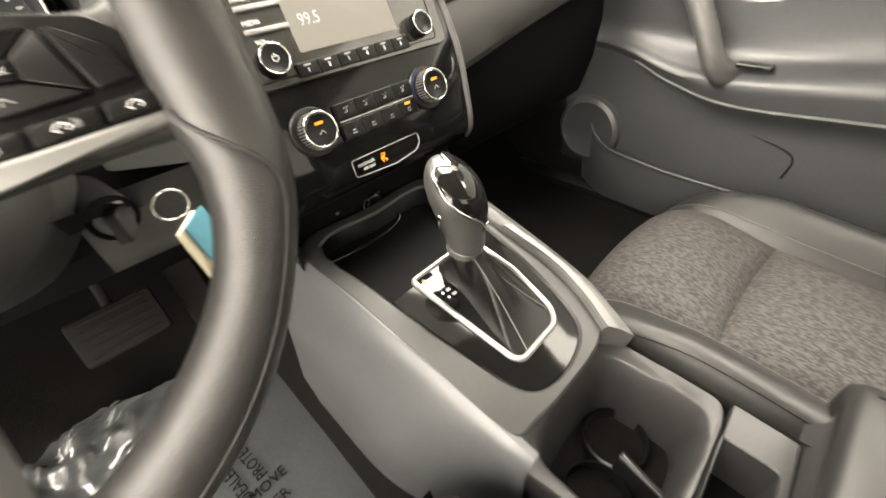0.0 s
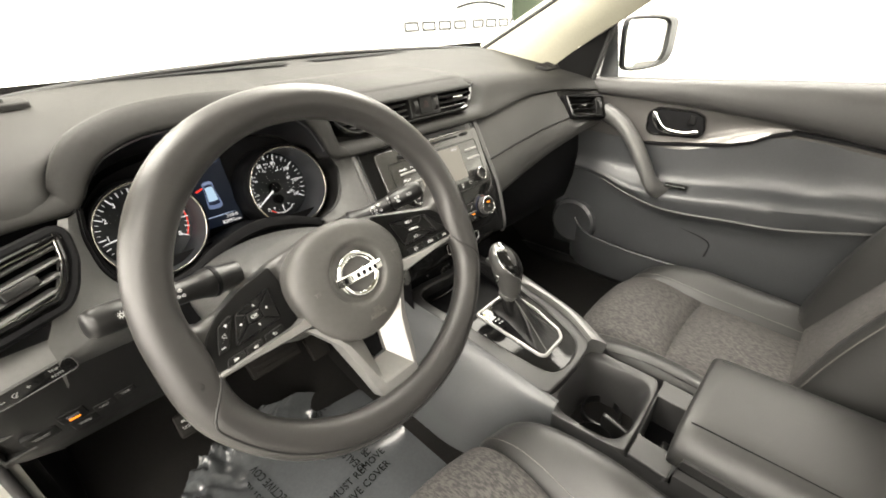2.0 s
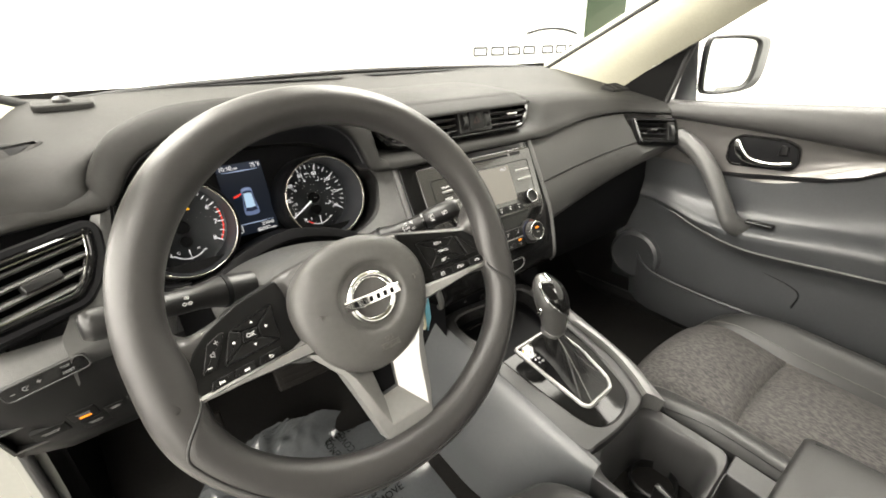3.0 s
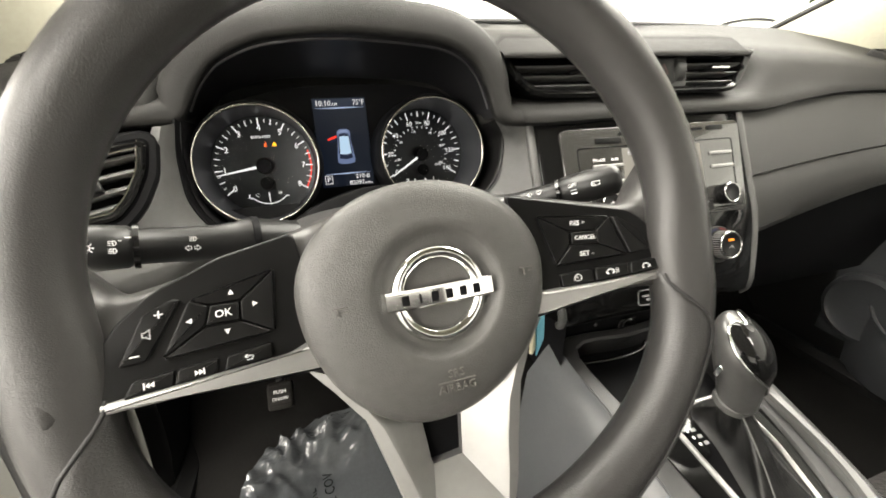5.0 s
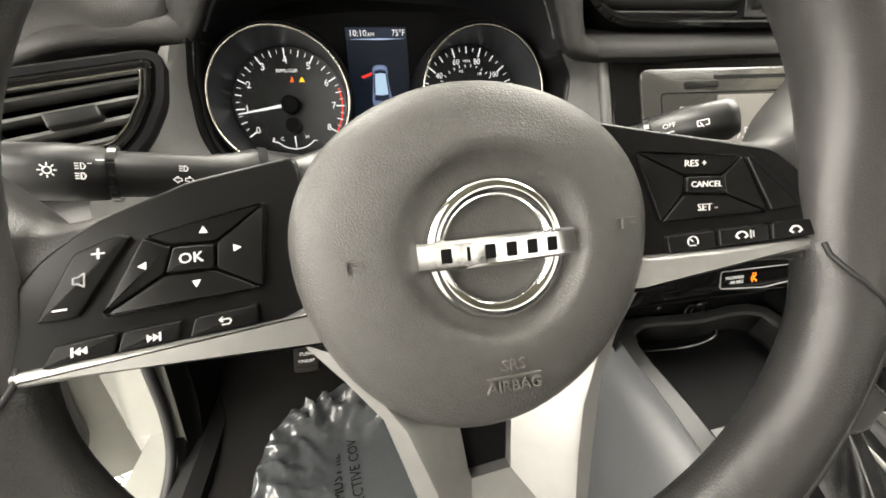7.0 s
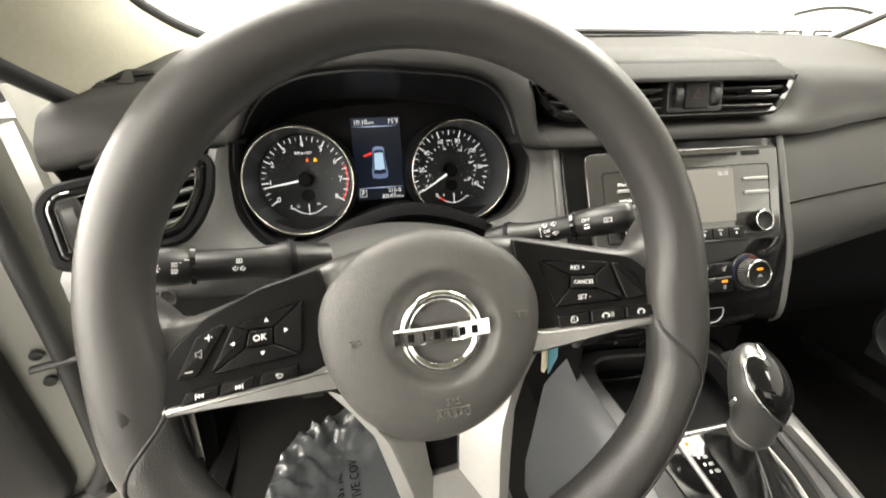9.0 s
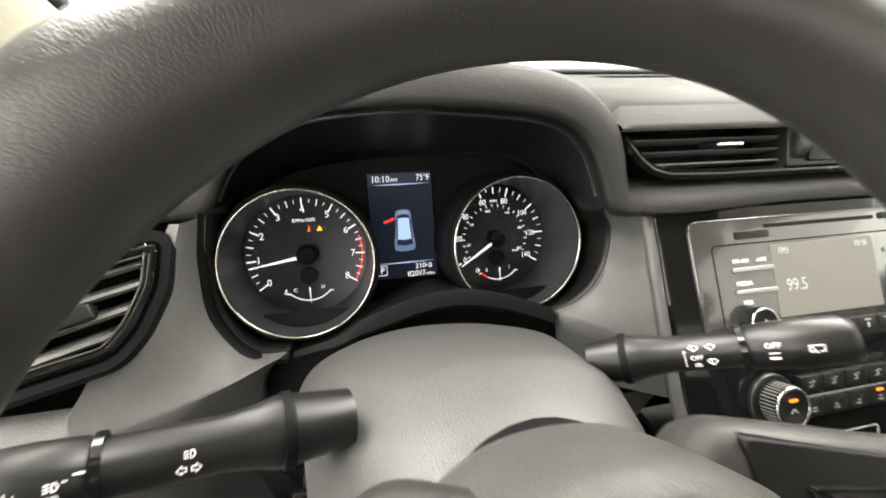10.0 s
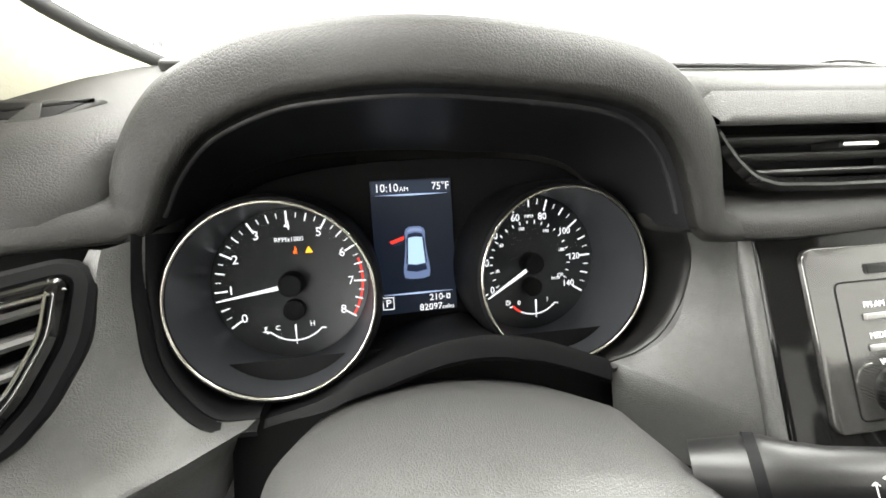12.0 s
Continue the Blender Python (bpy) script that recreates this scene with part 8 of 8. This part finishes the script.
for i, (u, v, w, h, lit) in enumerate(((-0.033, -0.002, 0.016, 0.010, False), (0.000, 0.008, 0.013, 0.010, True), (0.004, -0.016, 0.013, 0.009, False), (0.027, -0.004, 0.010, 0.007, False), (0.052, 0.001, 0.011, 0.007, False))):
    b = thing("dash_switch", "small black dashboard switch" + (" with amber light" if lit else ""), "switch", LOWM @ Matrix.Translation((u, v, 0)), "switches on the knee panel")
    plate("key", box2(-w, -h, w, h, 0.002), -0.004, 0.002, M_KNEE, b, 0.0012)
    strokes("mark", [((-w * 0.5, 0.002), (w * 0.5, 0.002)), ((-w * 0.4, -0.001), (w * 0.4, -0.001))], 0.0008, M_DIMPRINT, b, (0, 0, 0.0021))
    if lit:
        plate("lit_mark", box2(-0.0055, -0.0065, 0.0055, -0.0040, 0.0005), 0.0015, 0.0028, M_ORANGE, b, 0.0002, "amber light")
for u, v, w in ((0.010, -0.044, 0.009), (0.042, -0.040, 0.013)):
    rl = thing("release_lever", "pale release lever under the knee panel", "lever", LOWM @ Matrix.Translation((u, v, -0.012)))
    plate("grip", rounded([(-w, -0.0035), (w, 0.0005), (w, 0.0045), (-w, 0.0035)], 0.002), -0.01, 0.006, M_SILVER, rl, 0.0015)
coin = thing("open_cubby", "open black cubby in the knee panel", "cubby", basis((-0.684, 0.232, 0.845), -20, 0, 3))
cb = box2(-0.022, -0.030, 0.020, 0.016, 0.004)
frame_ring("lip", cb, inset(cb, 0.004), -0.02, 0.003, M_PLASTIC, coin, 0.001)
plate("back", inset(cb, 0.003), -0.02, -0.016, M_SHADE, coin, 0.0005)

# ---- booth: wall sign as plain marks, and a green board ----
sign = thing("wall_sign", "thin grey outlined mark and arc on the white booth wall", "wall sign", basis((0, 5.4, 0), 0))
M_SIGN = mat("sign_grey", (0.10, 0.10, 0.10), 0.6)
for k in range(8):
    x = 4.60 + 0.40 * k + (0.12 if k > 3 else 0)
    o = box2(x - 0.16, 1.26, x + 0.16, 1.41, 0.03)
    frame_ring("mark", o, inset(o, 0.034), 0.0, 0.02, M_SIGN, sign, 0.002)
strokes("arc_mark", chain(arc((6.45, -1.24), 2.93, 76, 104, 20)), 0.042, M_SIGN, sign, (0, 0, 0.0), depth=0.02)
for k in range(5):
    plate("mark", box2(-2.95 + 0.08 * k, 1.79, -2.90 + 0.08 * k, 1.84, 0.005), 0.0, 0.01, M_SIGN, sign, 0.002)
grn = thing("wall_banner", "dark green banner with a rounded corner on the booth wall", "banner", basis((0, 5.4, 0), 0))
M_GREEN = mat("green_board", (0.035, 0.06, 0.028), 0.7, spots=0.1)
plate("panel", rounded([(7.42, 1.32), (8.1, 1.36), (8.5, 1.52), (8.75, 1.85), (8.82, 3.2), (7.42, 3.2)], 0.15), 0.0, 0.04, M_GREEN, grn, 0.01)

# ---- slotted plastic floor tiles outside the driver's door ----
M_TILE = mat("grey_tile", (0.55, 0.54, 0.52), 0.55, spots=0.1)
tiles = thing("floor_tile", "pale slotted plastic floor tiles beside the car", "floor tile", kind="stuff")
verts, faces = [], []
for iy in range(60):
    for ix in range(36):
        c = Vector((-1.75 + 0.028 * ix, 0.05 + 0.016 * iy, 0))
        a = radians(32 if ix % 2 else -32)
        d, n = Vector((math.cos(a), math.sin(a), 0)) * 0.0165, Vector((-math.sin(a), math.cos(a), 0)) * 0.0042
        k = len(verts)
        ring = [c - d - n, c + d - n, c + d + n, c - d + n]
        verts += [(p.x, p.y, 0.004) for p in ring] + [(p.x, p.y, 0.018) for p in ring]
        faces += [(k + 4, k + 5, k + 6, k + 7), (k, k + 1, k + 5, k + 4), (k + 1, k + 2, k + 6, k + 5), (k + 2, k + 3, k + 7, k + 6), (k + 3, k, k + 4, k + 7)]
link("ribs", verts, faces, M_TILE, tiles)
